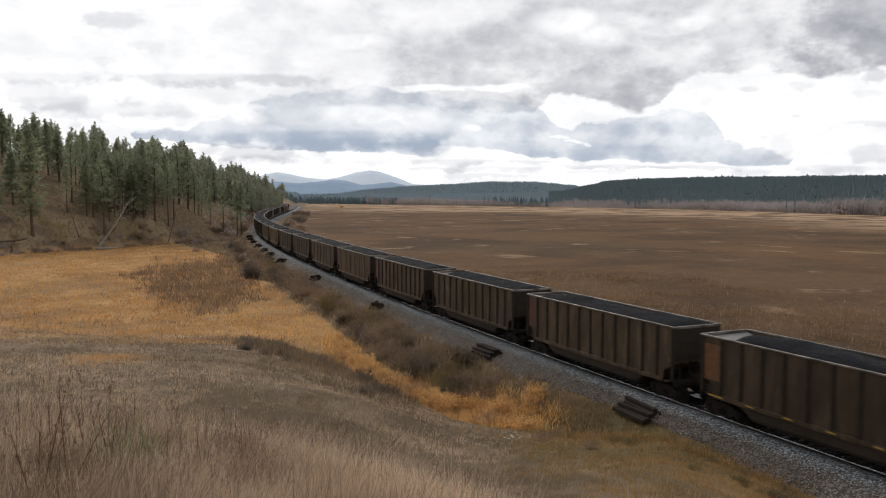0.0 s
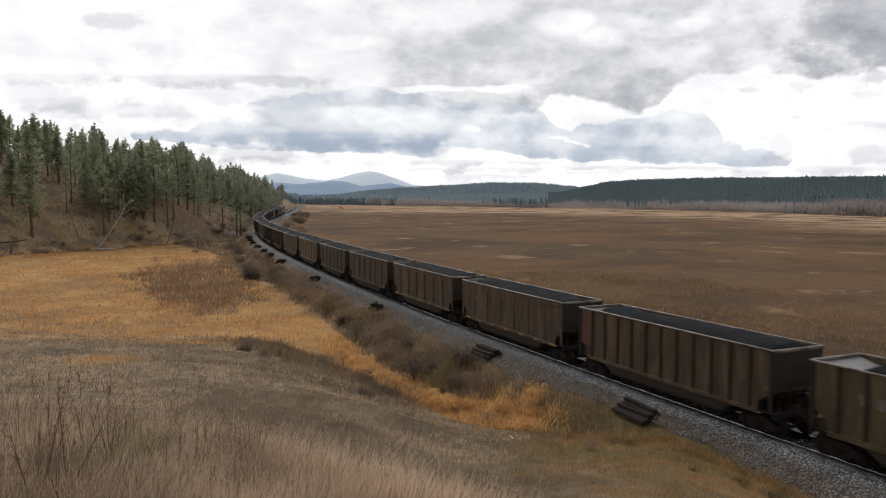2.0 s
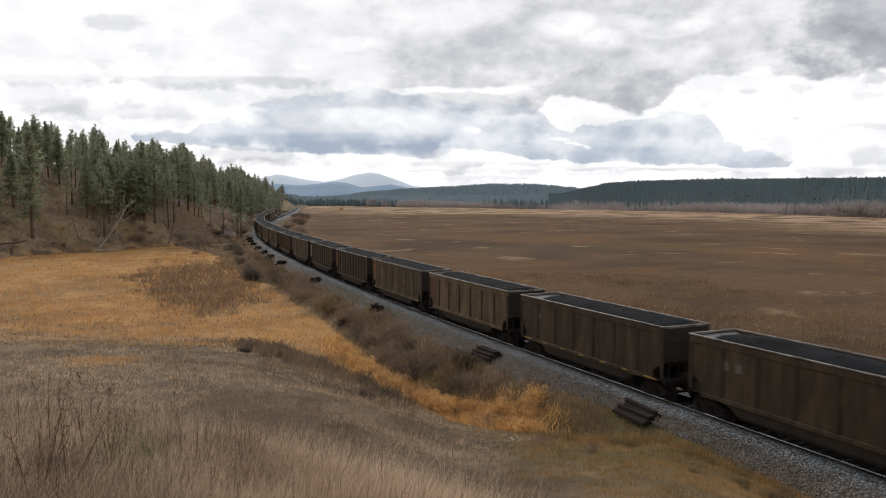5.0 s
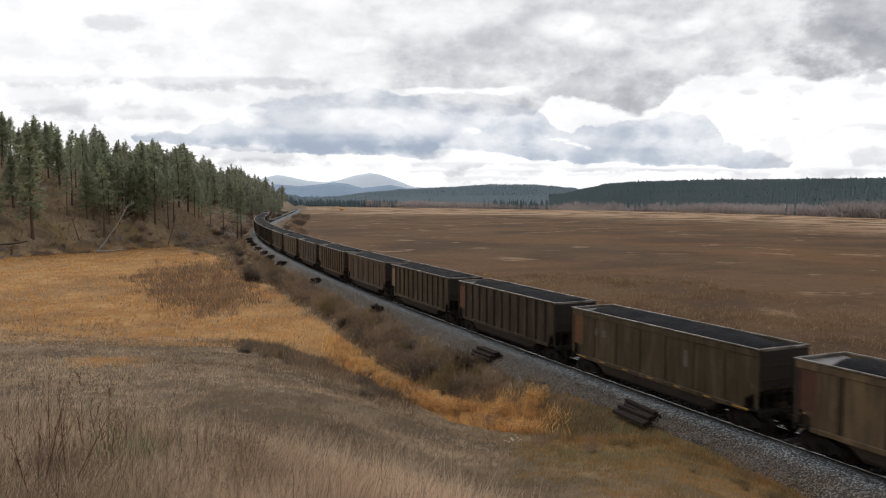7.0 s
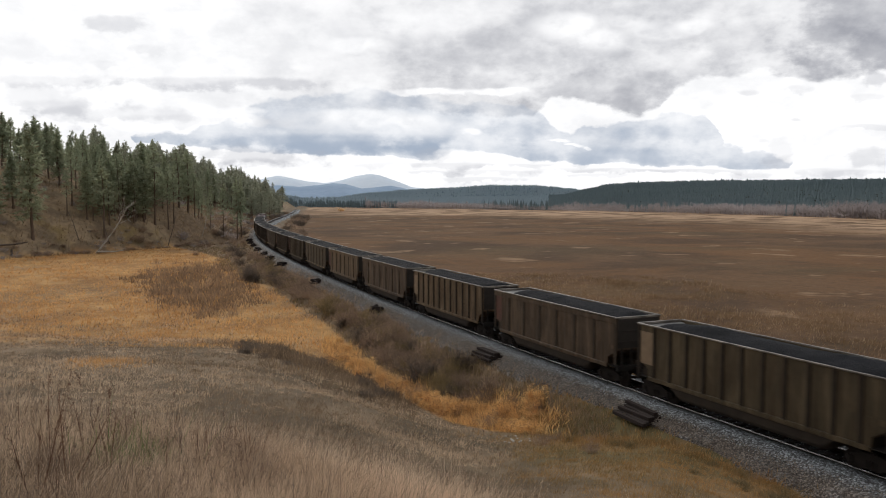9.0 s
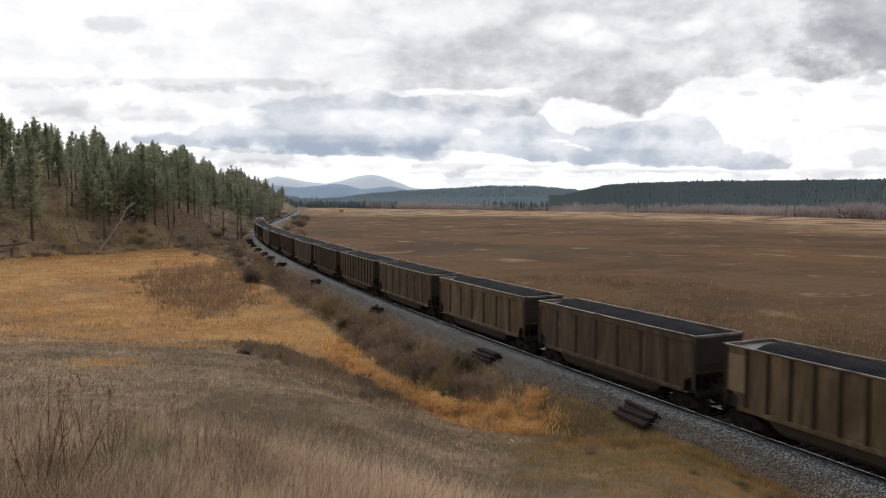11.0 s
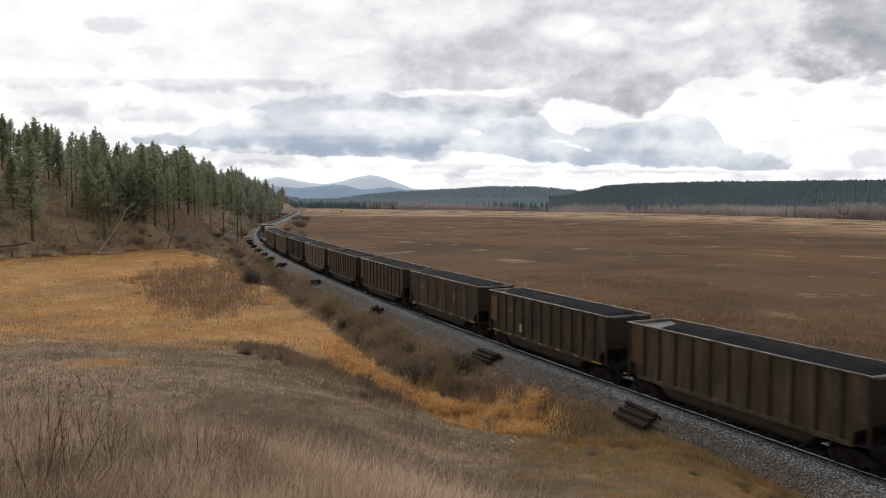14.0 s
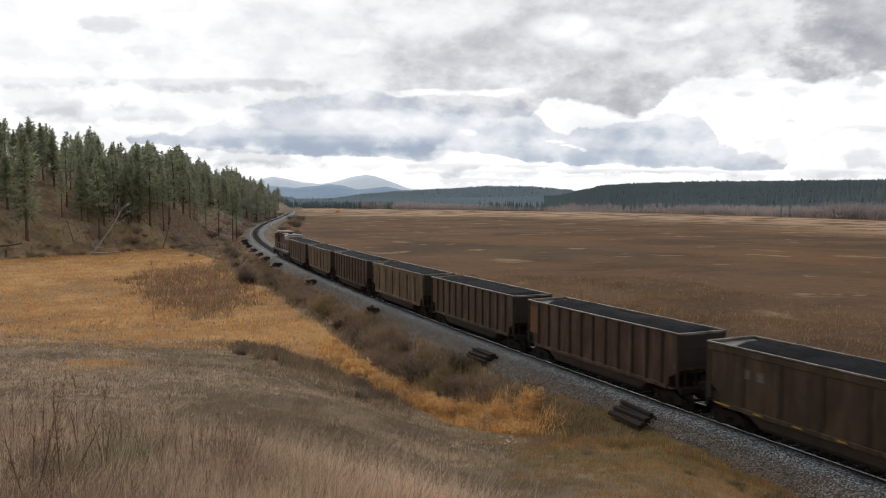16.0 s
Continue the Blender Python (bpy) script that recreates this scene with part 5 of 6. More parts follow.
        if beside(x, y)[0][0] < -24 and x / y > -0.46:
            pine(rng.choice((0, 4, 7, 7)), x, y, min(pine_height(x, y, 0.5, 0.85), rng.uniform(10, 19)), "dense dark green pine on the wooded hillside", rng.uniform(0.8, 1.15))
    for _ in range(48):                                   # broad firs that reach down to the foot of the slope
        along, q = rng.uniform(30, 112), rng.uniform(6, 17)
        x, y = -95 + 0.507 * along - 0.862 * q, 155 + 0.862 * along + 0.507 * q
        if beside(x, y)[0][0] < -26 and x / y > -0.44:
            pine(rng.choice((7, 4, 7)), x, y, min(pine_height(x, y, 0.55, 0.9), rng.uniform(9, 17)), "dense dark green pine on the wooded hillside", rng.uniform(1.1, 1.45))
    for _ in range(46):                                   # slender open ranks on the crest
        d = rng.uniform(208, 250)
        x = rng.uniform(-0.581, -0.474) * d
        pine(rng.choice((1, 3, 5, 5)), x, d, max(8.0, pine_height(x, d, 0.72, 1.06)), "slender pine with a bare lower trunk on the hill crest", rng.uniform(0.8, 1.15))
    # single trees that stand out at the edge of the wood
    for u, d, h, kind, sp in ((-0.5132, 175, 25.5, 7, 0.95), (-0.5360, 181, 13, 7, 1.45), (-0.5050, 196, 15, 7, 1.3), (-0.5480, 200, 14, 7, 1.3), (-0.4780, 200, 13, 7, 1.3), (-0.5590, 172, 13, 7, 1.1), (-0.3593, 205, 20, 3, 0.9), (-0.4630, 192, 18, 5, 0.8), (-0.4038, 196, 17, 5, 0.8), (-0.3289, 222, 24, 2, 1.1), (-0.3176, 224, 27, 4, 1.2), (-0.4910, 204, 27, 7, 1.0), (-0.5270, 192, 24, 7, 1.0)):
        if u > -0.384 or d > 200 or d == 192 and u < -0.5:
            h = pine_height(u * d, d, 0.97, 1.0)
        pine(kind, u * d, d, h, "young bushy green fir at the edge of the meadow" if h < 15 else "lone tall pine at the edge of the wood", sp)

    crowns = [thinned(*arrays(c)) for _, _, c in PINES]
    trunks = [arrays(a) for a, _, _ in PINES]
    V, T = joined([(placed(crowns[k][0], m), crowns[k][1]) for k, m in FAR_PINES])
    tagged(new("far_pine_wood", tri_mesh("far_pine_wood", V, T, HAZEPINE)), "dense green pines above the far bend of the track, paled for haze", "forest", kind="stuff")
    V, T = joined([(placed(trunks[k][0], m), trunks[k][1]) for k, m in FAR_PINES])
    tagged(new("far_pine_trunks", tri_mesh("far_pine_trunks", V, T, BARK)), "brown trunks of the distant pine wood", "forest", kind="stuff")


build_pines()


# ---- grass ----
def blades(name, x, y, h, w, mat, label, lean=(0.22, 0.0), tuft=1, spread=0.05, bend=0.3, category="grass", seg=2):
    """Grass as single bent blades standing on the ground; tuft blades to each place."""
    rng = np.random.default_rng(len(x) + int(h[0] * 1000))
    if tuft > 1:
        x, y, h, w = (np.repeat(v, tuft) for v in (x, y, h, w))
        x, y = x + rng.normal(size=len(x)) * spread, y + rng.normal(size=len(x)) * spread
        h = h * rng.uniform(0.55, 1.15, len(h))
    z = land(x, y)[0]
    n = len(x)
    way = unit(np.stack([rng.normal(size=n) * 0.34 + lean[0] + 0.35 * bumps(x, y + 11, 1.1, 2), rng.normal(size=n) * 0.34 + lean[1] + 0.3 * bumps(x + 23, y, 1.1, 2), np.ones(n)], 1))
    foot = np.stack([x, y, z - 0.03], 1)
    near = np.hypot(x, y) < 20
    bits = []
    for m, sg, k in ((near, seg, 1.0), (~near, 1, 1.3)):
        if m.any():
            V, T, _, _ = ribbons(foot[m], way[m], h[m], w[m] * k, rng, bend, sg)
            bits.append((V, T))
    V, T = joined(bits)
    tagged(new(name, tri_mesh(name, V, T, mat)), label, category, kind="stuff")


def scatter(n, az0, az1, r0, r1, seed, power=0.0):
    """Places spread evenly by bearing and by the logarithm of distance."""
    rng = np.random.default_rng(seed)
    a = np.radians(rng.uniform(az0, az1, n))
    r = r0 * (r1 / r0) ** (rng.random(n) ** (1 + power))
    return r * np.sin(a), r * np.cos(a), r, rng


def build_grass():
    # near slope
    x, y, r, rng = scatter(76000, -33, 33, 3.6, 82, 1, -0.25)
    _, k = land(x, y)
    ok = k["hill"] & (k["w"] < 0.995) & (k["n"] < -3.0 - 0.8 * bumps(x, y, 1.8, 2))
    patch = bumps(x, y, 3.2, 3)
    x, y, r, patch = x[ok], y[ok], r[ok], patch[ok]
    n = len(x)
    w = np.maximum(0.0040, 0.00044 * r) * rng.uniform(0.7, 1.3, n)
    clump = bumps(x, y, 0.8, 2)
    h = rng.uniform(0.14, 0.40, n) * (1 + 0.35 * patch + 0.45 * clump) * (1 - 0.40 * step(12, 22, r))
    pale = (0.6 * patch + rng.normal(size=n) * 0.3 + 2.4 * step(12.8, 11.2, r + 1.5 * bumps(x, y, 5, 2)) - 1.1 - 1.7 * step(-12, -22, np.degrees(np.arctan2(x, y)))) > 0.0
    azd = np.degrees(np.arctan2(x, y))
    verge = azd + 5 * bumps(x, y, 4, 3) + 1.6 * rng.normal(size=n) > np.where(r < 24, 8.5, 5.5)
    pale &= ~verge & (clump > -0.38)
    dark = ~pale & ~verge & (0.8 * bumps(x + 40, y, 5.5, 3) + 0.5 * bumps(x, y + 70, 1.6, 2) + 0.25 * rng.normal(size=n) > 0.26 - 0.36 * step(-16, -9, azd) - 0.6 * step(-17, -24, azd) * step(10, 7, r)) | (~pale & ~verge & (clump < -0.4))
    h = np.where(dark, h * 0.8, h)
    for name, m, mat, lab in (("dark_grass", dark, DARKBLADE, "low brown weathered grass and stubble on the slope"), ("dry_grass", ~pale & ~verge & ~dark, BLADE, "grey-brown dry bunch grass on the slope"), ("bleached_grass", pale, PALEBLADE, "pale bleached grass on the near slope"), ("verge_grass", verge, VERGEBLADE, "olive and rust grass beside the ballast")):
        blades(name, x[m], y[m], h[m], w[m], mat, lab, tuft=8, spread=0.09)
    # seed stalks rising over the near grass
    x, y, r, rng = scatter(3400, -33, 33, 3.8, 18, 2)
    _, k = land(x, y)
    ok = k["w"] < 0.9
    x, y, r = x[ok], y[ok], r[ok]
    blades("seed_stalks", x, y, rng.uniform(0.3, 0.62, len(x)), np.maximum(0.0045, 0.0005 * r), PALEBLADE, "thin bleached grass stalks gone to seed", (0.3, 0), 1, 0, 0.35, seg=3)
    # dark seed heads on wiry stems in the near grass
    x, y, r, rng = scatter(2200, -33, 8, 4.6, 17, 12)
    keep = rng.random(len(x)) < 0.35 + 0.9 * step(-2, -18, np.degrees(np.arctan2(x, y))) * (bumps(x, y, 2.5, 2) > -0.2)
    x, y, r = x[keep], y[keep], r[keep]
    n = len(x)
    foot = np.stack([x, y, land(x, y)[0] - 0.03], 1)
    way = unit(np.stack([rng.normal(size=n) * 0.16 + 0.12, rng.normal(size=n) * 0.16, np.ones(n)], 1))
    V, T, tip, _ = ribbons(foot, way, rng.uniform(0.3, 0.62, n), np.maximum(0.003, 0.0005 * r), rng, 0.2, 3, 0.6)
    bits = [(V, T)]
    for _ in range(4):
        at = tip + rng.normal(size=tip.shape) * 0.022
        V, T, _, _ = ribbons(at, unit(rng.normal(size=tip.shape)), rng.uniform(0.007, 0.016, n), np.maximum(0.006, 0.0009 * r), rng, 0.2, 2, 0.9)
        bits.append((V, T))
    V, T = joined(bits)
    tagged(new("seed_heads", tri_mesh("seed_heads", V, T, DARKTWIG)), "dark dried seed heads on wiry stems in the grass", "weed", kind="stuff")
    # a tongue of gold on the slope
    rng = np.random.default_rng(31)
    a, r = np.radians(-23.2 + 1.3 * rng.normal(size=420)), 46 + 2.0 * rng.normal(size=420)
    blades("gold_tussocks", r * np.sin(a), r * np.cos(a), rng.uniform(0.12, 0.32, 420), 0.0007 * r, GOLDBLADE, "golden tussocks on the grey slope", (0.15, 0), 3, 0.2)
    # dark rank grass along the brow above the gully
    rng = np.random.default_rng(77)
    hump = rng.random(5200) < 0.68
    a, w = np.where(hump, -11.3 + 1.9 * rng.normal(size=5200), -2.0 - 11.0 * rng.random(5200)), 0.99 - np.where(hump, 0.12, 0.30) * rng.random(5200) ** 1.2
    r = w * np.interp(a, FOOT_AZ, FOOT_R)
    x, y = r * np.sin(np.radians(a)), r * np.cos(np.radians(a))
    m = bumps(x, y, 3.5, 2) + 0.4 * rng.normal(size=len(x)) > np.where(hump, -0.2, 0.25)
    x, y, r = x[m], y[m], r[m]
    blades("brow_grass", x, y, rng.uniform(0.3, 0.75, len(x)) * (1 + 0.5 * bumps(x, y, 3.5, 2)), 0.0006 * r, DARKBLADE, "dark rank grass along the brow of the slope", (0.1, 0), 4, 0.16)
    # a tuft of green leaves near the camera
    rng = np.random.default_rng(44)
    x, y = -3.05 + 0.2 * rng.normal(size=150), 7.6 + 0.2 * rng.normal(size=150)
    blades("green_weed", x, y, rng.uniform(0.2, 0.5, 150), np.full(150, 0.014), GREENBLADE, "small green weed among the dry grass", (0.1, 0), 1, 0, 0.4, "weed")
    # golden meadow
    x, y, r, rng = scatter(60000, -33, 10, 40, 235, 3)
    _, k = land(x, y)
    wob = 1.5 * bumps(x, y, 6, 2)
    band = np.interp(k["az"], BAND_AZ, BAND_W) + 0.05 * bumps(x, y, 3, 2)
    ok = (k["w"] > np.where(k["az"] < -10, 0.94 + 0.16 * bumps(x, y, 6, 3) + 0.06 * rng.normal(size=len(x)), 0.985)) & (k["w"] < band) & (k["n"] < -np.interp(y, [55, 110, 140], [5.4, 7.0, 9.4]) + 1.4 * wob) & (k["q"] < 2 + 2 * wob)
    x, y, r = x[ok], y[ok], r[ok]
    cat = ((x + 36 + 0.33 * (y - 115)) / 8.5) ** 2 + ((y - 119) / 30) ** 2 + 1.2 * bumps(x, y, 5, 3) + 0.25 * rng.normal(size=len(x)) < 1
    m = ~cat | (rng.random(len(x)) < 0.5)
    cat &= rng.random(len(x)) < 0.75
    blades("meadow_grass", x[m], y[m], rng.uniform(0.14, 0.36, m.sum()) * (1 + 0.7 * bumps(x[m], y[m], 5, 3)), (0.0007 * r * rng.uniform(0.7, 1.3, len(r)))[m], GOLDBLADE, "golden autumn sedge in the wet meadow", (0.15, 0), 3, 0.22)
    blades("brown_reed_bed", x[cat], y[cat], rng.uniform(0.5, 1.1, cat.sum()), (0.0008 * r)[cat], CATTAIL, "brown reed bed in the golden meadow", (0.05, 0), 4, 0.35, 0.15)
    # grey tussocks straying from the slope into the meadow
    rng = np.random.default_rng(91)
    a, w = rng.uniform(-33, -9.5, 9000), 0.93 + 0.55 * rng.random(9000) ** 2.2
    r = w * np.interp(a, FOOT_AZ, FOOT_R)
    x, y = r * np.sin(np.radians(a)), r * np.cos(np.radians(a))
    m = bumps(x, y, 7, 3) + 0.3 * rng.normal(size=len(x)) > 0.05 + 0.9 * (w - 0.95) + 0.3 * step(-16, -12, a)
    x, y, r = x[m], y[m], r[m]
    blades("stray_tussocks", x, y, rng.uniform(0.15, 0.4, len(x)), 0.0006 * r, BLADE, "grey-brown tussocks at the edge of the meadow", (0.15, 0), 4, 0.2)
    # gully below the slope
    x, y, r, rng = scatter(14000, -8.5, 9.0, 40, 72, 4)
    _, k = land(x, y)
    ok = (k["w"] > 0.99) & (k["w"] < np.interp(k["az"], BAND_AZ, BAND_W) + 0.06 * bumps(x, y, 3, 2)) & (k["n"] < np.interp(k["az"], [-1, 3], [-6.6, -4.3])) & (bumps(x, y, 2.4, 2) > -0.45)
    x, y, r = x[ok], y[ok], r[ok]
    blades("gully_sedge", x, y, rng.uniform(0.25, 0.65, len(x)), 0.0007 * r, GOLDLEAF, "bright orange-gold sedge filling the gully", (0.12, 0), 4, 0.16, 0.45)
    # embankment
    x, y, r, rng = scatter(40000, -18, 12, 38, 210, 5)
    _, k = land(x, y)
    ok = (k["n"] < -3.3) & ((k["n"] > -np.interp(y, [60, 110, 140], [5.4, 7.0, 11.0]) + 1.3 * bumps(x, y, 5, 2)) | ((k["w"] > np.interp(k["az"], BAND_AZ, BAND_W) + 0.02) & (k["n"] > -22))) & (k["w"] > 0.98)
    x, y, r = x[ok], y[ok], r[ok]
    half = rng.random(len(x)) < 0.5
    blades("bank_grass", x[half], y[half], rng.uniform(0.3, 0.7, half.sum()), 0.0008 * r[half], BANKBLADE, "grey-brown rank grass on the railway bank", (0.1, 0), 4, 0.2)
    blades("bank_sedge", x[~half], y[~half], rng.uniform(0.25, 0.55, (~half).sum()), 0.0008 * r[~half], BANKOLIVE, "olive rank grass on the railway bank", (0.1, 0), 3, 0.2)
    # ragged grass where the slope meets the ballast
    x, y, r, rng = scatter(11000, 6, 33, 21, 48, 15)
    _, k = land(x, y)
    ok = (k["n"] < -2.75 - 0.7 * bumps(x, y, 1.6, 3)) & (k["n"] > -7.5) & (k["w"] > 0.93)
    x, y, r = x[ok], y[ok], r[ok]
    blades("shoulder_grass", x, y, rng.uniform(0.12, 0.4, len(x)) * (1 + 0.5 * bumps(x, y, 1.6, 2)), 0.0007 * r, VERGEBLADE, "ragged olive and rust grass along the ballast edge", (0.1, 0), 4, 0.12)
    # marsh beyond the train
    x, y, r, rng = scatter(85000, -14, 31, 40, 125, 6)
    _, k = land(x, y)
    fade = rng.random(len(x)) > step(42, 72, r)
    fringe = (k["n"] < 46 + 20 * bumps(x, y, 9, 2)) & (0.9 * bumps(x, y, 5, 3) + 0.6 * rng.normal(size=len(x)) > 0.10 + 0.016 * k["n"])
    ok = k["n"] > 5.5
    m = ok & fringe
    blades("reed_fringe", x[m], y[m], rng.uniform(0.2, 0.5, m.sum()) * (1 + 0.5 * bumps(x[m], y[m], 5, 3)), 0.00042 * r[m], REED, "pale dry reeds beside the far side of the track", (0.1, 0), 10, 0.42)
    m = ok & ~fringe & fade
    blades("marsh_sedge", x[m], y[m], rng.uniform(0.12, 0.32, m.sum()) * (1 + 0.5 * bumps(x[m], y[m], 8, 3)), 0.0007 * r[m], MARSHBLADE, "brown marsh sedge across the wetland", (0.1, 0), 3, 0.5)
    # wood's edge
    x, y, r, rng = scatter(16000, -33, -8, 150, 330, 7)
    _, k = land(x, y)
    ok = (k["q"] > -4) & (k["q"] < 40)
    x, y, r = x[ok], y[ok], r[ok]
    blades("woodland_edge_grass", x, y, rng.uniform(0.3, 0.9, len(x)), 0.0006 * r, BANKBLADE, "brown grass and brush under the pines", (0.05, 0), 3, 0.4)


build_grass()


# ---- shrubs ----
def shrub_mesh(seed, mat, stems=42, spread=0.6, leaf=None, thick=0.022):
    """A bare shrub 1 m high: fans of stems that fork twice."""
    rng = np.random.default_rng(seed)
    st = np.concatenate([rng.normal(size=(stems, 2)) * 0.13, np.full((stems, 1), -0.05)], 1)
    way = unit(np.concatenate([st[:, :2] * 2.2 + rng.normal(size=(stems, 2)) * spread * 0.6, np.ones((stems, 1))], 1))
    ln = rng.uniform(0.5, 0.95, stems)
    V, T, _, d = ribbons(st, way, ln, np.full(stems, thick), rng, 0.16, 2, 0.4)
    bits = [(V, T)]
    twigs = []
    for _ in range(7):
        f = rng.uniform(0.25, 0.98, stems)[:, None]
        at = st + (way * f + d * f * f) * ln[:, None]
        w2 = unit(way + rng.normal(size=(stems, 3)) * 0.6)
        l2 = rng.uniform(0.15, 0.38, stems)
        V, T, e, d2 = ribbons(at, w2, l2, np.full(stems, thick * 0.8), rng, 0.2, 1, 0.4)
        bits.append((V, T))
        twigs.append(at + w2 * l2[:, None] * 0.6)
        for _ in range(3):
            g2 = rng.uniform(0.3, 0.95, stems)[:, None]
            V, T, _, _ = ribbons(at + w2 * g2 * l2[:, None], unit(w2 + rng.normal(size=(stems, 3)) * 0.7), rng.uniform(0.06, 0.2, stems), np.full(stems, thick * 0.55), rng, 0.2, 1, 0.4)
            bits.append((V, T))
    if leaf:
        at = np.concatenate(twigs)
        for _ in range(4):
            p = at + rng.normal(size=at.shape) * 0.05
            V, T, _, _ = ribbons(p, unit(rng.normal(size=at.shape)), rng.uniform(0.05, 0.1, len(p)), np.full(len(p), 0.065), rng, 0.2, 1, 0.9)
            bits.append((V, T))
    V, T = joined(bits)
    return tri_mesh("stems", V, T, mat)


SHRUBS = dict(brown=[shrub_mesh(s, TWIG) for s in (1, 2, 3)], dark=[shrub_mesh(s, DARKTWIG, 60, 0.7, None, 0.024) for s in (4, 5)], gold=[shrub_mesh(s, GOLDLEAF, 30, 0.5, True) for s in (6, 7)], grey=[shrub_mesh(s, GREYWOOD, 26, 0.5) for s in (8, 9)], olive=[shrub_mesh(s, BANKOLIVE, 40, 0.5) for s in (10, 11)])
SHRUB_WORDS = dict(brown="leafless brown shrub on the railway bank", dark="dense dark leafless shrub in dry grass", gold="shrub with golden autumn leaves in the gully", grey="bare grey bush at the wood's edge", olive="olive brown tangled bush on the railway bank")


FAR_BRUSH = []                   # far bushes that merge into one another


def shrub(kind, x, y, h, wide=1.0):
    me = random.choice(SHRUBS[kind])
    if math.hypot(x, y) > 72 and kind != "gold":
        FAR_BRUSH.append((kind, me, Matrix.Translation((x, y, height(x, y) - 0.02)) @ Matrix.Rotation(random.uniform(0, 6.28), 4, "Z") @ Matrix.Diagonal((h * wide, h * wide, h, 1))))
        return
    ob = tagged(new("shrub", me), SHRUB_WORDS[kind], "shrub", f"{kind} shrubs")
    ob.matrix_basis = Matrix.Translation((x, y, height(x, y) - 0.02)) @ Matrix.Rotation(random.uniform(0, 6.28), 4, "Z") @ Matrix.Diagonal((h * wide, h * wide, h, 1))


def build_shrubs():
    rng = random.Random(9)
    for _ in range(190):
        s = 28 * (330 / 28) ** rng.random()
        x, y, _ = on_line(s, -rng.uniform(4.2, float(np.interp(s, [34, 44, 75, 110, 130], [7.0, 5.5, 5.8, 7.0, 11.0]))))
        if rng.random() < 0.35 + 0.5 * (bumps(x, y, 9, 2) > -0.1):
            shrub("brown" if rng.random() < 0.88 else "dark", float(x), float(y), rng.uniform(0.7, 1.8), rng.uniform(0.9, 1.5))
    for _ in range(60):                                   # close thicket on the bank below the line
        s = rng.uniform(36, 118)
        x, y, _ = on_line(s, -rng.uniform(4.2, float(np.interp(s, [36, 44, 75, 110], [7.0, 5.6, 5.8, 7.2]))))
        shrub(rng.choice(("brown", "brown", "dark", "olive", "olive")), float(x), float(y), rng.uniform(0.7, 2.0), rng.uniform(0.9, 1.4))
    for _ in range(16):                                   # dark hump on the brow
        a, w = rng.uniform(-14.2, -8.8), rng.uniform(0.90, 0.985)
        r = w * float(np.interp(a, FOOT_AZ, FOOT_R))
        shrub("dark", r * math.sin(radians(a)), r * math.cos(radians(a)), rng.uniform(0.45, 0.85), rng.uniform(1.3, 1.9))
    for _ in range(24):                                   # low tangles in the verge grass
        a, w = rng.uniform(5, 26), rng.uniform(0.80, 1.0)
        r = w * float(np.interp(a, FOOT_AZ, FOOT_R))
        shrub(rng.choice(("olive", "brown")), r * math.sin(radians(a)), r * math.cos(radians(a)), rng.uniform(0.18, 0.4), rng.uniform(1.6, 2.8))
    for _ in range(14):                                   # dark brush on the brow of the slope
        a, w = -3.5 - 11.5 * rng.random() ** 0.7, rng.uniform(0.74, 0.985)
        r = w * float(np.interp(a, FOOT_AZ, FOOT_R))
        shrub("dark", r * math.sin(radians(a)), r * math.cos(radians(a)), rng.uniform(0.25, 0.85), 1.6)
    for _ in range(60):                                   # brush on the cutting's side at the far bend
        x, y, _ = on_line(rng.uniform(150, 360), -rng.uniform(7, 17))
        shrub(rng.choice(("brown", "brown", "grey")), float(x), float(y), rng.uniform(0.6, 1.6), 1.4)
    for _ in range(26):                                   # thicket on the bank above the gully
        s = rng.uniform(18, 52)
        x, y, _ = on_line(s, -rng.uniform(4.8, 7.0))
        shrub(rng.choice(("brown", "brown", "brown", "dark")), float(x), float(y), rng.uniform(0.7, 1.5), 1.2)
    shrub("gold", -82.5, 651, 3.0, 1.1)
    for _ in range(22):                                   # twiggy low forbs in the near grass
        a, r = rng.uniform(-31, -13), rng.uniform(5.0, 12.0)
        shrub("brown", r * math.sin(radians(a)), r * math.cos(radians(a)), rng.uniform(0.22, 0.42), rng.uniform(0.8, 1.3))
    for x, y, h, wd in ((-28.6, 118, 2.5, 0.8), (-29.4, 119.5, 2.2, 0.8), (-27.6, 117.5, 2.0, 0.8), (-32.5, 133, 1.6, 0.9), (-37, 146, 1.7, 1.0), (-42, 165, 2.0, 1.3), (-47, 180, 2.2, 1.4)):
        shrub("dark", x, y, h, wd)
    for _ in range(100):                                  # low gold-leaved bushes along the gully
        a = rng.uniform(-8, 7.2)
        f = rng.uniform(0.0, 1.0)
        r = float(np.interp(a, FOOT_AZ, FOOT_R)) * (1.005 + f * (float(np.interp(a, BAND_AZ, BAND_W)) - 1.03))
        shrub("gold" if rng.random() < 0.84 else "brown", r * math.sin(radians(a)), r * math.cos(radians(a)), rng.uniform(0.35, 1.0), rng.uniform(0.9, 1.5))
    for _ in range(100):                                  # brown thicket between gully and ballast
        a = rng.uniform(-9, 6.5)
        r0 = float(np.interp(a, FOOT_AZ, FOOT_R)) * float(np.interp(a, BAND_AZ, BAND_W))
        r = r0 + rng.uniform(0.3, 9)
        x, y = r * math.sin(radians(a)), r * math.cos(radians(a))
        n, s = beside(x, y)
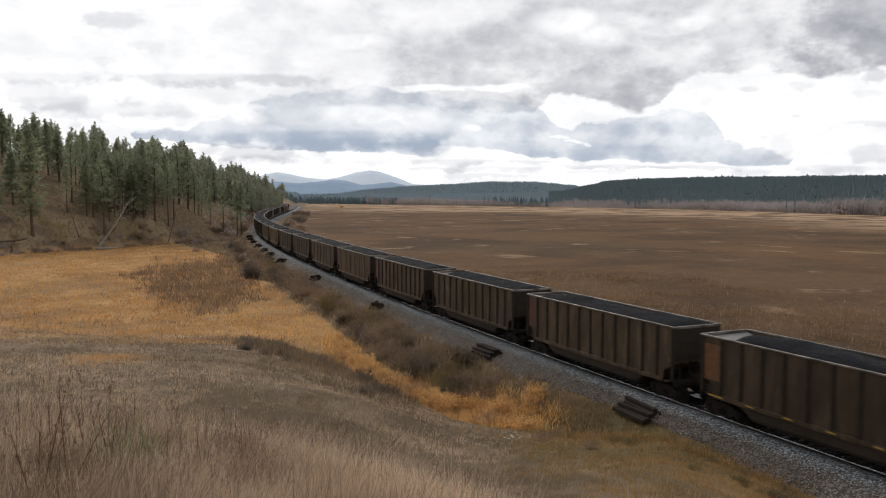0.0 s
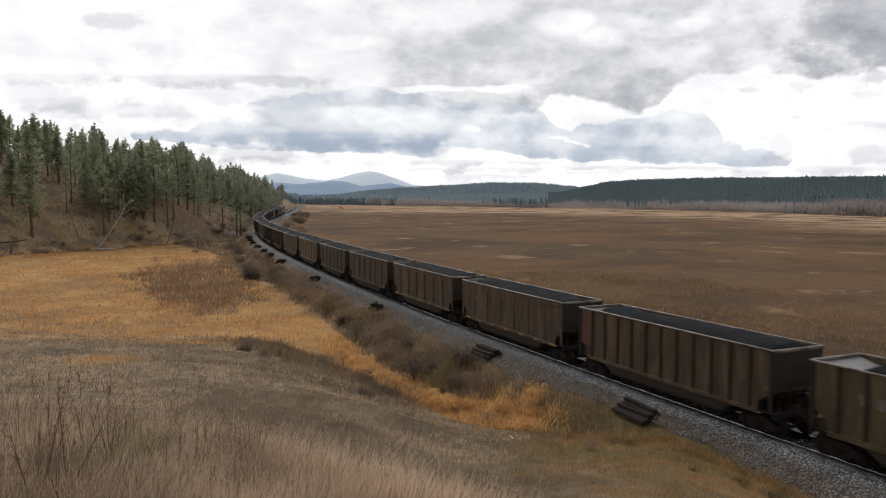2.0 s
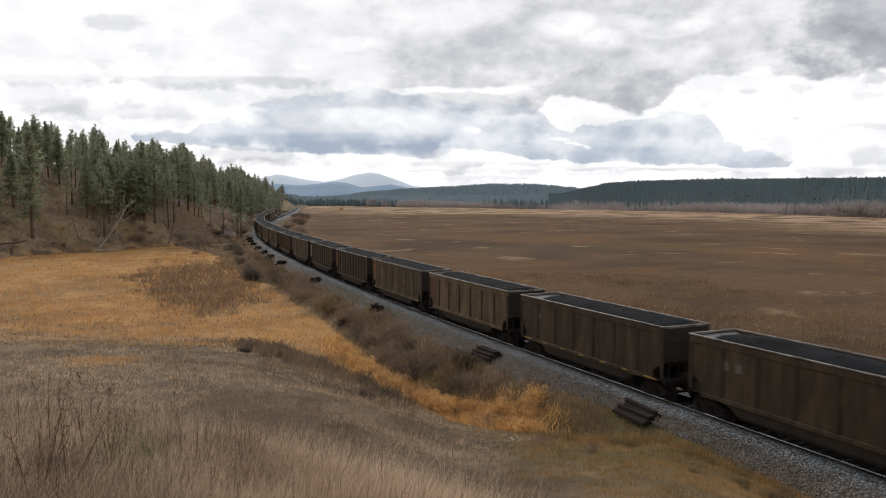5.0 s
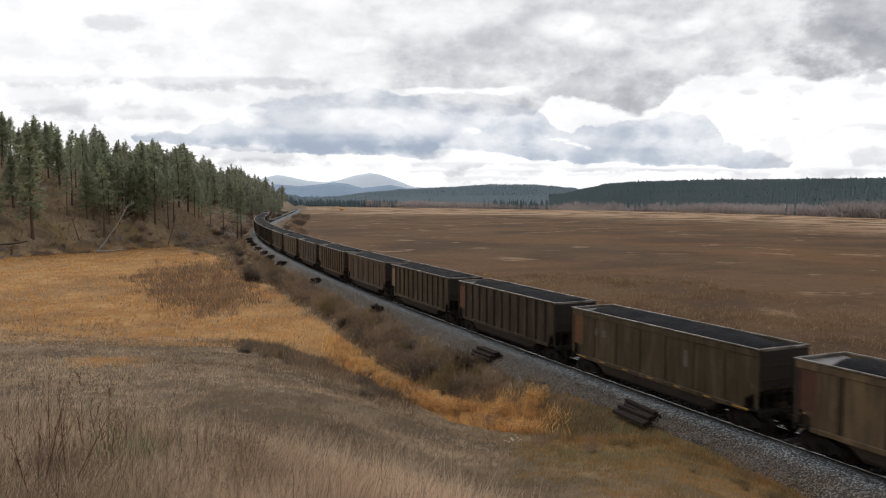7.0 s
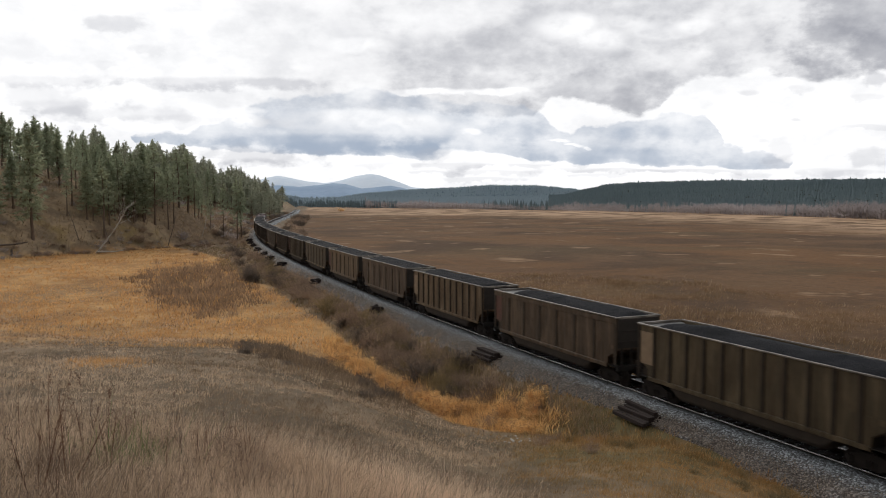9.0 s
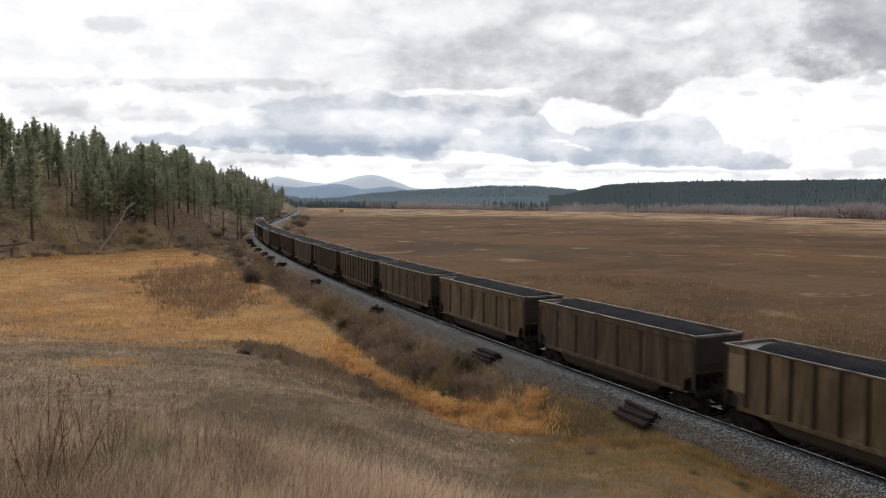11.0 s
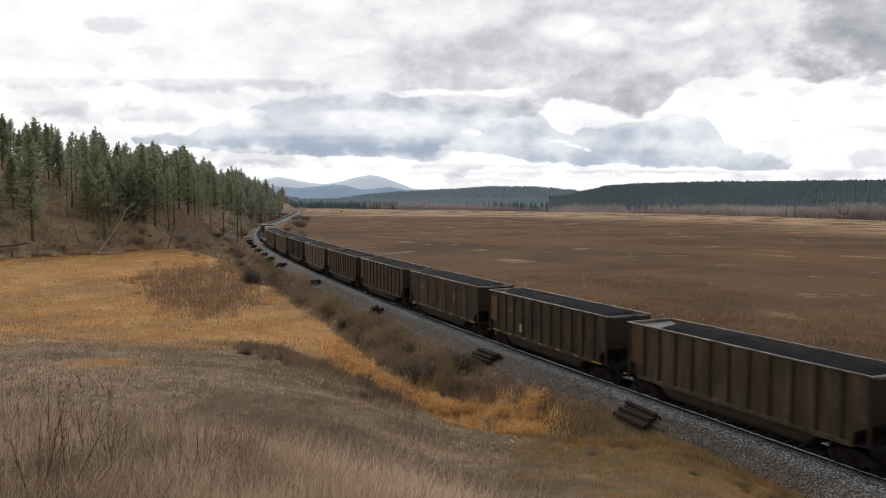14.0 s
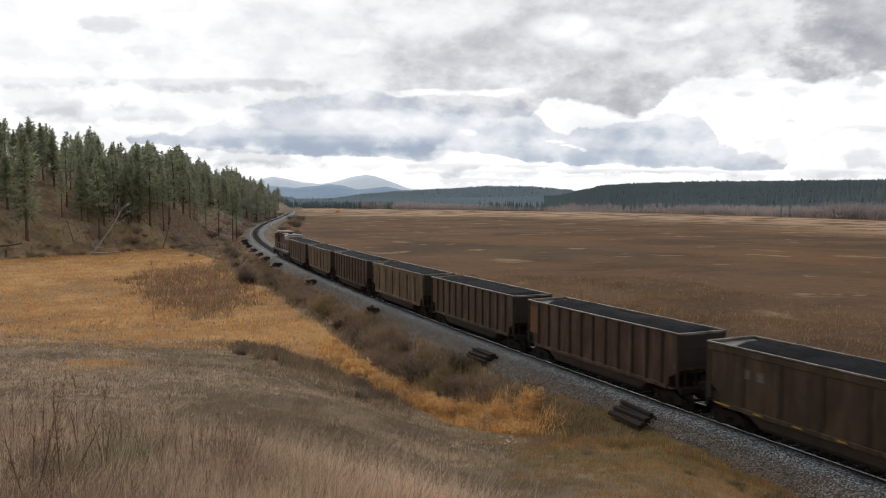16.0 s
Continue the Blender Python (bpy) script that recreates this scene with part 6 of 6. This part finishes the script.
        if -np.interp(s[0], [20, 34, 42, 75], [7.6, 7.2, 5.6, 5.6]) < n[0] < -4.2:
            shrub(rng.choice(("brown", "brown", "olive", "dark", "olive")), x, y, rng.uniform(0.5, 1.8), rng.uniform(0.9, 1.4))
    for _ in range(45):                                   # brush under the pines and beyond the far bend
        y = rng.uniform(170, 330)
        x = -y * rng.uniform(0.20, 0.56)
        n, _ = beside(x, y)
        q, _ = forest_foot(np.array([x]), np.array([y]), n)
        if 0 < q[0] < 30:
            shrub(rng.choice(("grey", "brown")), x, y, rng.uniform(1.0, 2.6), 1.2)
    for _ in range(46):                                   # bushes on the outer side of the far bend
        s = rng.uniform(205, 470)
        x, y, _ = on_line(s, rng.uniform(5.5, 13))
        shrub(rng.choice(("brown", "dark", "brown")), float(x), float(y), rng.uniform(1.2, 3.0), 1.2)
    for _ in range(110):                                  # and on its inner side
        x, y, _ = on_line(rng.uniform(200, 560), -rng.uniform(4.5, 14))
        shrub(rng.choice(("brown", "dark", "grey")), float(x), float(y), rng.uniform(1.0, 2.4), 1.3)
    for _ in range(140):                                  # low brush where meadow and wood meet
        along, q = rng.uniform(-15, 80), rng.uniform(-3, 5)
        shrub(rng.choice(("grey", "brown")), -95 + 0.507 * along - 0.862 * q, 155 + 0.862 * along + 0.507 * q, rng.uniform(0.5, 1.2), 1.5)

    for kind, mat in (("brown", TWIG), ("dark", DARKTWIG), ("grey", GREYWOOD), ("olive", BANKOLIVE)):
        if not any(kd == kind for kd, _, _ in FAR_BRUSH):
            continue
        V, T = joined([(placed(arrays(me)[0], m), arrays(me)[1]) for kd, me, m in FAR_BRUSH if kd == kind])
        tagged(new("far_brush", tri_mesh("far_brush", V, T, mat)), f"leafless {kind} brush along the railway bank and the wood's edge", "brush", kind="stuff")


build_shrubs()


def weed_mesh(seed):
    """A dried tall weed 1 m high: stem, ascending side branches, seed heads."""
    rng = np.random.default_rng(seed)
    m = 3
    st = np.concatenate([rng.normal(size=(m, 2)) * 0.03, np.full((m, 1), -0.05)], 1)
    way = unit(np.concatenate([rng.normal(size=(m, 2)) * 0.16, np.ones((m, 1))], 1))
    ln = rng.uniform(0.65, 1.0, m)
    V, T, _, d = ribbons(st, way, ln, np.full(m, 0.012), rng, 0.06, 3, 0.5)
    bits = [(V, T)]
    for _ in range(10):
        f = rng.uniform(0.35, 1.0, m)[:, None]
        at = st + (way * f + d * f * f) * ln[:, None]
        w2 = unit(way + rng.normal(size=(m, 3)) * 0.28)
        V, T, e, _ = ribbons(at, w2, rng.uniform(0.03, 0.11, m), np.full(m, 0.007), rng, 0.12, 2, 0.5)
        bits.append((V, T))
        for _ in range(3):
            V, T, _, _ = ribbons(e + rng.normal(size=e.shape) * 0.012, unit(rng.normal(size=e.shape)), np.full(m, 0.011), np.full(m, 0.010), rng, 0.2, 2, 0.9)
            bits.append((V, T))
    V, T = joined(bits)
    return tri_mesh("weed", V, T, RED_WEED)


def build_weeds():
    kinds = [weed_mesh(s) for s in (1, 2, 3, 4)]
    rng = random.Random(3)
    spots = [(-27.5, 7.5, 1.0), (-26.6, 9.0, 1.1), (-25.6, 8.2, 1.0), (-24.4, 10, 1.0), (-23.2, 9.2, 0.9), (-28.3, 11, 0.9), (-26, 12.5, 0.9), (-21.5, 11.5, 0.8), (-14.2, 8.6, 0.75), (-13.6, 9.6, 0.7), (-5.5, 11.5, 0.5), (0.3, 12.2, 0.6),
             (-19, 14, 0.8), (-10, 13.5, 0.6), (4.5, 13.5, 0.45), (-17.5, 9.5, 0.6), (-22, 17, 0.8), (-27, 19, 0.8), (-12, 21, 0.6), (-7.5, 18, 0.6)]
    spots = [(a, r * 0.82, h * 0.95) for a, r, h in spots]
    spots += [(rng.uniform(-30, 8), rng.uniform(6, 13), rng.uniform(0.3, 0.65)) for _ in range(26)]
    spots += [(rng.uniform(-31, -15), rng.uniform(5.5, 11), rng.uniform(0.3, 0.6)) for _ in range(14)]
    for a, r, h in spots:
        x, y = r * math.sin(radians(a)), r * math.cos(radians(a))
        ob = tagged(new("dry_weed", rng.choice(kinds)), "tall dried reddish-brown weed among the grass", "weed", "dry weeds")
        ob.matrix_basis = Matrix.Translation((x, y, height(x, y))) @ Matrix.Rotation(rng.uniform(0, 6.28), 4, "Z") @ Matrix.Diagonal((h, h, h, 1))


build_weeds()


# ---- old sleepers beside the track ----
def old_tie(bm):
    box_bm(bm, 0.23, 2.55, 0.18, (0, 0, 0.09), 0.018)


def short_tie(bm):
    box_bm(bm, 0.26, 1.2, 0.22, (0, 0, 0.11), 0.02)


def tie_pile(x, y, z, heading, rows, label, me, tumble=0.0):
    """Old sleepers: a list of layers, each a list of (side, shift, twist)."""
    pile = tagged(new("sleeper_pile"), label, "pile of ties", "old sleepers by the track")
    pile.matrix_basis = pose(x, y, z, 0, 0, heading)
    for j, layer in enumerate(rows):
        for side, shift, twist in layer:
            part("sleeper", me, pile, pose(side, shift, j * 0.185, random.uniform(-1, 1) + tumble * random.uniform(-26, 26), tumble * random.uniform(-30, 30), twist))


def build_piles():
    rng = random.Random(2)
    whole, short = cached("old_sleeper", old_tie, TIE), cached("short_sleeper", short_tie, TIE)
    tie_pile(9.75, 39.2, -0.62, 15, [[(-0.72, -0.32, 7), (-0.46, -0.2, 4), (-0.2, -0.1, 2), (0.06, 0.0, 1), (0.31, 0.05, -1), (0.56, 0.1, -2)], [(-0.3, -0.1, 8), (0.0, 0.02, 3), (0.27, 0.1, 2), (0.52, 0.15, -3)], [(0.16, 0.12, 5)]], "stack of old black sleepers lying on the ballast shoulder", whole)
    tie_pile(3.1, 53.9, -0.62, 24, [[(-0.62, -0.1, 2), (-0.37, 0.1, 0), (-0.12, 0, 1), (0.13, -0.1, 0), (0.38, 0.05, 2)], [(-0.45, 0.1, 2), (-0.2, 0, 0), (0.05, 0.1, 1), (0.3, 0.02, 0)], [(-0.1, 0.1, 1), (0.15, 0.05, 0)]], "stack of old black sleepers lying on the ballast shoulder", whole)
    for s, count in ((50, 3), (77, 5), (105, 5), (119, 4), (130, 5), (143, 4), (157, 4), (168, 3), (179, 5)):
        x, y, h = on_line(s, -3.15)
        turn = -math.degrees(h) + rng.uniform(20, 80)
        low = [((i - count / 2) * 0.26, rng.uniform(-0.2, 0.2), rng.uniform(-15, 15)) for i in range(count)]
        top = [((i - 1) * 0.33, rng.uniform(-0.3, 0.3), rng.uniform(-35, 35)) for i in range(max(2, count - 1))]
        crest = [(rng.uniform(-0.2, 0.2), rng.uniform(-0.2, 0.2), rng.uniform(-60, 60)) for _ in range(2)]
        tie_pile(float(x), float(y), -0.60, turn, [low, top, crest], "heap of discarded dark timber sleepers beside the rails", short, 0.7)


build_piles()


# ---- loose stones on the ballast ----
def build_stones():
    rng = np.random.default_rng(8)
    n = 60000
    s = -14 + 104 * rng.random(n) ** 1.5
    side = np.where(rng.random(n) < 0.75, -rng.uniform(0.95, 3.4, n) * np.interp(s, [-9, -3, 5, 14, 22], [1.32, 1.16, 0.84, 0.86, 0.97]), rng.uniform(-1.4, 1.4, n))
    x, y, h = on_line(s, side)
    z = np.interp(np.abs(side), [0, 0.6, 0.95, 1.9, 2.3, 2.7, 3.1, 3.5, 4.2], [-0.2, -0.2, -0.135, -0.19, -0.34, -0.47, -0.57, -0.72, -0.9])
    size = rng.uniform(0.018, 0.046, n)
    base = np.array([[1, 0, -0.3], [-1, 0, -0.3], [0, 1, -0.3], [0, -1, -0.3], [0, 0, 0.7]], dtype=float)
    faces = np.array([[0, 2, 4], [2, 1, 4], [1, 3, 4], [3, 0, 4]])
    V = base[None] * size[:, None, None] * rng.uniform(0.6, 1.4, (n, 5, 1))
    a = rng.random(n) * 6.28
    c, sn = np.cos(a)[:, None], np.sin(a)[:, None]
    V = np.stack([V[..., 0] * c - V[..., 1] * sn, V[..., 0] * sn + V[..., 1] * c, V[..., 2]], -1) + np.stack([x, y, z + 0.02], 1)[:, None]
    clean = np.abs(side) + 0.22 * rng.normal(size=n) < 1.95
    for name, m, mat, lab in (("ballast_stones", clean, STONE, "clean grey broken stones beside the rails"), ("shoulder_stones", ~clean, SHOULDER, "dusty brown and grey stones on the ballast shoulder")):
        T = (np.arange(m.sum())[:, None, None] * 5 + faces[None]).reshape(-1, 3)
        tagged(new(name, tri_mesh(name, V[m].reshape(-1, 3), T, mat)), lab, "stones", kind="stuff")


build_stones()


# ---- dead wood and scraps ----
def log_mesh(length, r0, r1, mat, seed, bend=0.3, branches=0):
    rng = np.random.default_rng(seed)
    bm = bmesh.new()
    n, m = 8, 9
    rings = []
    for j in range(m):
        f = j / (m - 1)
        r = r0 + (r1 - r0) * f
        cx, cy = bend * math.sin(f * 2.6) + 0.03 * rng.normal(), 0.5 * bend * math.cos(f * 3)
        rings.append([bm.verts.new((cx + r * math.cos(6.283 * i / n) * rng.uniform(0.9, 1.1), cy + r * math.sin(6.283 * i / n), f * length)) for i in range(n)])
    for a, b in zip(rings, rings[1:]):
        for i in range(n):
            bm.faces.new((a[i], a[(i + 1) % n], b[(i + 1) % n], b[i]))
    bm.faces.new(rings[0][::-1]), bm.faces.new(rings[-1])
    for _ in range(branches):
        f = rng.uniform(0.35, 0.95)
        l = rng.uniform(0.4, 1.3)
        w = Vector((rng.normal(), rng.normal(), rng.uniform(0.1, 0.9))).normalized()
        mt = Matrix.Translation((bend * math.sin(f * 2.6), 0.5 * bend * math.cos(f * 3), f * length)) @ w.to_track_quat("Z", "Y").to_matrix().to_4x4()
        bmesh.ops.create_cone(bm, segments=5, radius1=0.05, radius2=0.012, depth=l, matrix=mt @ Matrix.Translation((0, 0, l / 2)))
    me = bpy.data.meshes.new("wood")
    bm.to_mesh(me)
    bm.free()
    me.materials.append(mat)
    me.polygons.foreach_set("use_smooth", np.ones(len(me.polygons), dtype=bool))
    return me


def build_deadwood():
    def stand(name, x, y, length, r, tip, mat, label, cat, tilt, turn, seed, lift=0.0, branches=6, bend=0.3):
        ob = tagged(new(name, log_mesh(length, r, tip, mat, seed, bend, branches)), label, cat)
        ob.matrix_basis = pose(x, y, height(x, y) - 0.1 + lift, 0, tilt, turn)
        return ob
    snag = stand("leaning_snag", -77.6, 178.5, 13.4, 0.21, 0.05, BIRCH, "dead pale birch trunk leaning over the meadow edge", "dead tree", 33, 8, 1, 0, 22, 0.5)
    for i, (at, long, tilt, turn) in enumerate(((7.6, 4.6, 26, 10), (8.8, 4.2, -22, 40), (9.8, 4.4, 34, -30), (10.9, 3.4, -30, 5), (11.8, 3.0, 24, 60))):
        part("limb", log_mesh(long, 0.055, 0.012, BIRCH, 60 + i, 0.35, 7), snag, pose(0, 0, at, 0, tilt, turn))
    stand("fallen_log", -77.2, 178.0, 6.4, 0.2, 0.10, BIRCH, "pale fallen birch log lying in the grass", "log", 86, -6, 2, 0.45, 5, 0.15)
    stand("fallen_pine", -92.5, 164.0, 7.0, 0.22, 0.12, DEADWOOD, "grey fallen pine trunk propped on its branches", "log", 84, 6, 3, 1.2, 14, 0.3)
    stand("stump", -89.5, 165.5, 1.8, 0.24, 0.18, DEADWOOD, "broken grey stump beside a fallen trunk", "stump", 4, 0, 4, 0, 2, 0.05)
    stand("dead_stem", -69, 200, 8.5, 0.1, 0.03, DEADWOOD, "thin bare dead pine stem", "dead tree", 14, 30, 5, 0, 8)
    stand("dead_stem", -83, 182, 7.0, 0.09, 0.03, DEADWOOD, "thin bare dead pine stem", "dead tree", -18, 10, 6, 0, 8)
    stand("dead_stem", -64, 212, 6.0, 0.08, 0.03, BIRCH, "thin pale dead birch stem", "dead tree", 12, 0, 7, 0, 6)
    stand("dead_stem", -78, 187, 9.0, 0.1, 0.04, DEADWOOD, "thin bare dead pine stem", "dead tree", 10, 200, 8, 0, 8)
    rng = random.Random(12)
    for i in range(14):
        bm = bmesh.new()
        bmesh.ops.create_icosphere(bm, subdivisions=1, radius=0.06)
        for v in bm.verts:
            v.co = Vector((v.co.x * rng.uniform(0.5, 1.6), v.co.y * rng.uniform(0.5, 1.5), v.co.z * rng.uniform(0.2, 0.8)))
        me = bpy.data.meshes.new("scrap")
        bm.to_mesh(me)
        bm.free()
        me.materials.append(WHITE)
        x, y = 3.2 + rng.gauss(0, 0.55), 35.2 + rng.gauss(0, 0.8)
        ob = tagged(new("litter_scrap", me), "crumpled white scrap of litter in the grass", "litter", "scraps of litter")
        ob.matrix_basis = pose(x, y, height(x, y) + 0.17, 0, 0, rng.uniform(0, 360))


build_deadwood()

# ---- locomotive pushing at the rear ----
LOCO_BODY = plain("faded_orange_loco_paint", (0.105, 0.056, 0.036), (0.06, 0.035, 0.026), 1.2, 0.6)
LOCO_ROOF = plain("dark_red_loco_roof", (0.075, 0.021, 0.02), (0.05, 0.017, 0.016), 1.0, 0.6)
LOCO_DARK = plain("black_loco_paint", (0.022, 0.021, 0.02), (0.045, 0.042, 0.04), 0.8, 0.6)
LOCO_GREY = plain("pale_grey_loco_paint", (0.44, 0.42, 0.43), (0.33, 0.315, 0.32), 0.8, 0.55)
GLASS = plain("dark_cab_glass", (0.015, 0.018, 0.02), (0.03, 0.033, 0.035), 1.0, 0.12)
LOCO_LEN = 18.2


def locomotive():
    lo = tagged(new("locomotive"), "orange and dark red diesel locomotive pushing the coal train", "locomotive")
    def box(name, mat, sx, sy, sz, at, bevel, label=""):
        bm = bmesh.new()
        if sy > 1:
            sy = sy * 0.815
        at = (at[0], at[1] * 0.815, at[2])
        box_bm(bm, sx, sy, sz, (0, 0, 0), bevel)
        me = bpy.data.meshes.new(name)
        bm.to_mesh(me)
        bm.free()
        me.materials.append(mat)
        return part(name, me, lo, at, label)
    box("underframe", LOCO_DARK, 3.05, 21.0, 0.45, (0, 0, 1.45), 0.05, "black walkway frame")
    box("hood", LOCO_BODY, 1.95, 14.2, 2.3, (0, -2.6, 2.85), 0.12, "faded orange engine hood")
    box("radiator", LOCO_GREY, 2.9, 3.2, 0.8, (0, -7.6, 3.9), 0.14, "pale grey flared radiator housing")
    box("radiator_roof", LOCO_ROOF, 2.6, 3.0, 0.1, (0, -7.6, 4.33), 0.03, "dark red radiator roof")
    box("rear_door", LOCO_GREY, 1.5, 0.06, 1.5, (0, -9.73, 3.0), 0.02, "pale grey rear hood panel")
    box("hood_roof", LOCO_ROOF, 2.0, 9.0, 0.34, (0, -1.0, 4.15), 0.1, "dark red hood roof")
    box("dynamic_brake", LOCO_ROOF, 2.3, 2.6, 0.7, (0, 2.4, 4.15), 0.12, "dark red brake housing")
    box("exhaust_stack", LOCO_DARK, 0.6, 1.1, 0.35, (0, -2.4, 4.45), 0.05)
    cab = box("cab", LOCO_BODY, 3.05, 2.9, 2.75, (0, 6.2, 3.05), 0.18, "orange driver's cab")
    roof = box("cab_roof", WHITE, 2.2, 2.0, 0.16, (0, 6.2, 4.5), 0.06, "white cab roof")
    for sx in (-1, 1):
        for dy in (-0.7, 0.5):
            bm = bmesh.new()
            box_bm(bm, 0.04, 0.85, 0.7, (0, 0, 0), 0.03)
            me = bpy.data.meshes.new("window")
            bm.to_mesh(me)
            bm.free()
            me.materials.append(GLASS)
            part("window", me, cab, (sx * 1.53, dy, 0.65), "dark cab side window")
    box("nose", LOCO_DARK, 2.2, 1.9, 1.75, (0, 8.55, 2.5), 0.2, "black sloped nose")
    box("fuel_tank", LOCO_DARK, 2.7, 6.2, 0.95, (0, 0, 0.85), 0.25)
    for sy in (-1, 1):
        box("pilot", LOCO_DARK, 2.9, 0.3, 1.0, (0, sy * 10.6, 0.9), 0.05)
        box("coupler", IRON, 0.35, 0.7, 0.35, (0, sy * 11.0, 0.88), 0.05)
    for sx in (-1, 1):
        for y in np.linspace(-9.6, 9.6, 9):
            bm = bmesh.new()
            cyl_bm(bm, 0.025, 1.05, "z", (0, 0, 0), 6)
            me = bpy.data.meshes.new("handrail_post")
            bm.to_mesh(me)
            bm.free()
            me.materials.append(LOCO_GREY)
            part("handrail_post", me, lo, (sx * 1.47, float(y) * 0.815, 2.2))
        box("handrail", LOCO_GREY, 0.05, 19.2, 0.05, (sx * 1.47, 0, 2.72), 0.01)
        box("stripe", TAN, 0.02, 20.6, 0.06, (sx * 1.53, 0, 1.5), 0.0, "pale frame stripe")
    for y in (-5.6, 5.6):
        t = new("truck")
        t.parent = lo
        t.matrix_basis = Matrix.Translation((0, y, 0))
        bm = bmesh.new()
        for sx in (-1, 1):
            box_bm(bm, 0.16, 4.9, 0.4, (sx * 1.08, 0, 0.62), 0.06)
        box_bm(bm, 2.0, 1.0, 0.3, (0, 0, 0.75), 0.05)
        me = bpy.data.meshes.new("truck_frame")
        bm.to_mesh(me)
        bm.free()
        me.materials.append(IRON)
        part("truck_frame", me, t)
        for wy in (-2.0, 0.0, 2.0):
            w = part("wheelset", cached("wheelset", wheelset, IRON), t, Matrix.Translation((0, wy, 0.457)))
            SPINNING.append((w, wy, "loco"))
    return lo


LOCO = locomotive()


# ---- what moves ----
LAST = max(CARS)


def middle(k):
    """Where the middle of a car stands on the line at the start."""
    if k == "loco":
        return GAP0 + (LAST + 1) * PITCH + LOCO_LEN / 2 - 0.2
    return GAP0 + (k + 0.5) * PITCH


def car_pose(k, t):
    s, half = middle(k) - SPEED * t, 6.9 if k == "loco" else 6.1
    xa, ya, _ = on_line(s + half)
    xb, yb, _ = on_line(s - half)
    return pose((xa + xb) / 2, (ya + yb) / 2, 0, 0, 0, math.degrees(math.atan2(-(xa - xb), ya - yb)))


def motions():
    beats = np.linspace(0, 16, 33)
    for k, ob in CAR_OBS.items():
        walk(ob, [(t, car_pose(k, t)) for t in beats])
    walk(LOCO, [(t, car_pose("loco", t)) for t in beats])
    # wheels turn while their car is near enough for the turning to be seen
    for w, wy, k in SPINNING:
        far = 140 if k == "loco" else 52
        f0 = max(0, math.ceil((middle(k) - far) / SPEED * FPS))
        f1 = min(480, math.floor((middle(k) + 22) / SPEED * FPS))
        rows = [(0, pose(0, wy, 0.457))] if f0 > 0 else []
        rows += [(f / FPS, pose(0, wy, 0.457, math.degrees(SPEED / FPS / 0.457) * (f - f0))) for f in range(f0, f1 + 1)]
        if f1 < 480 and f1 >= f0:
            rows.append((16.0, rows[-1][1]))
        if len(rows) == 1:
            rows.append((16.0, rows[0][1]))
        walk(w, rows)


motions()
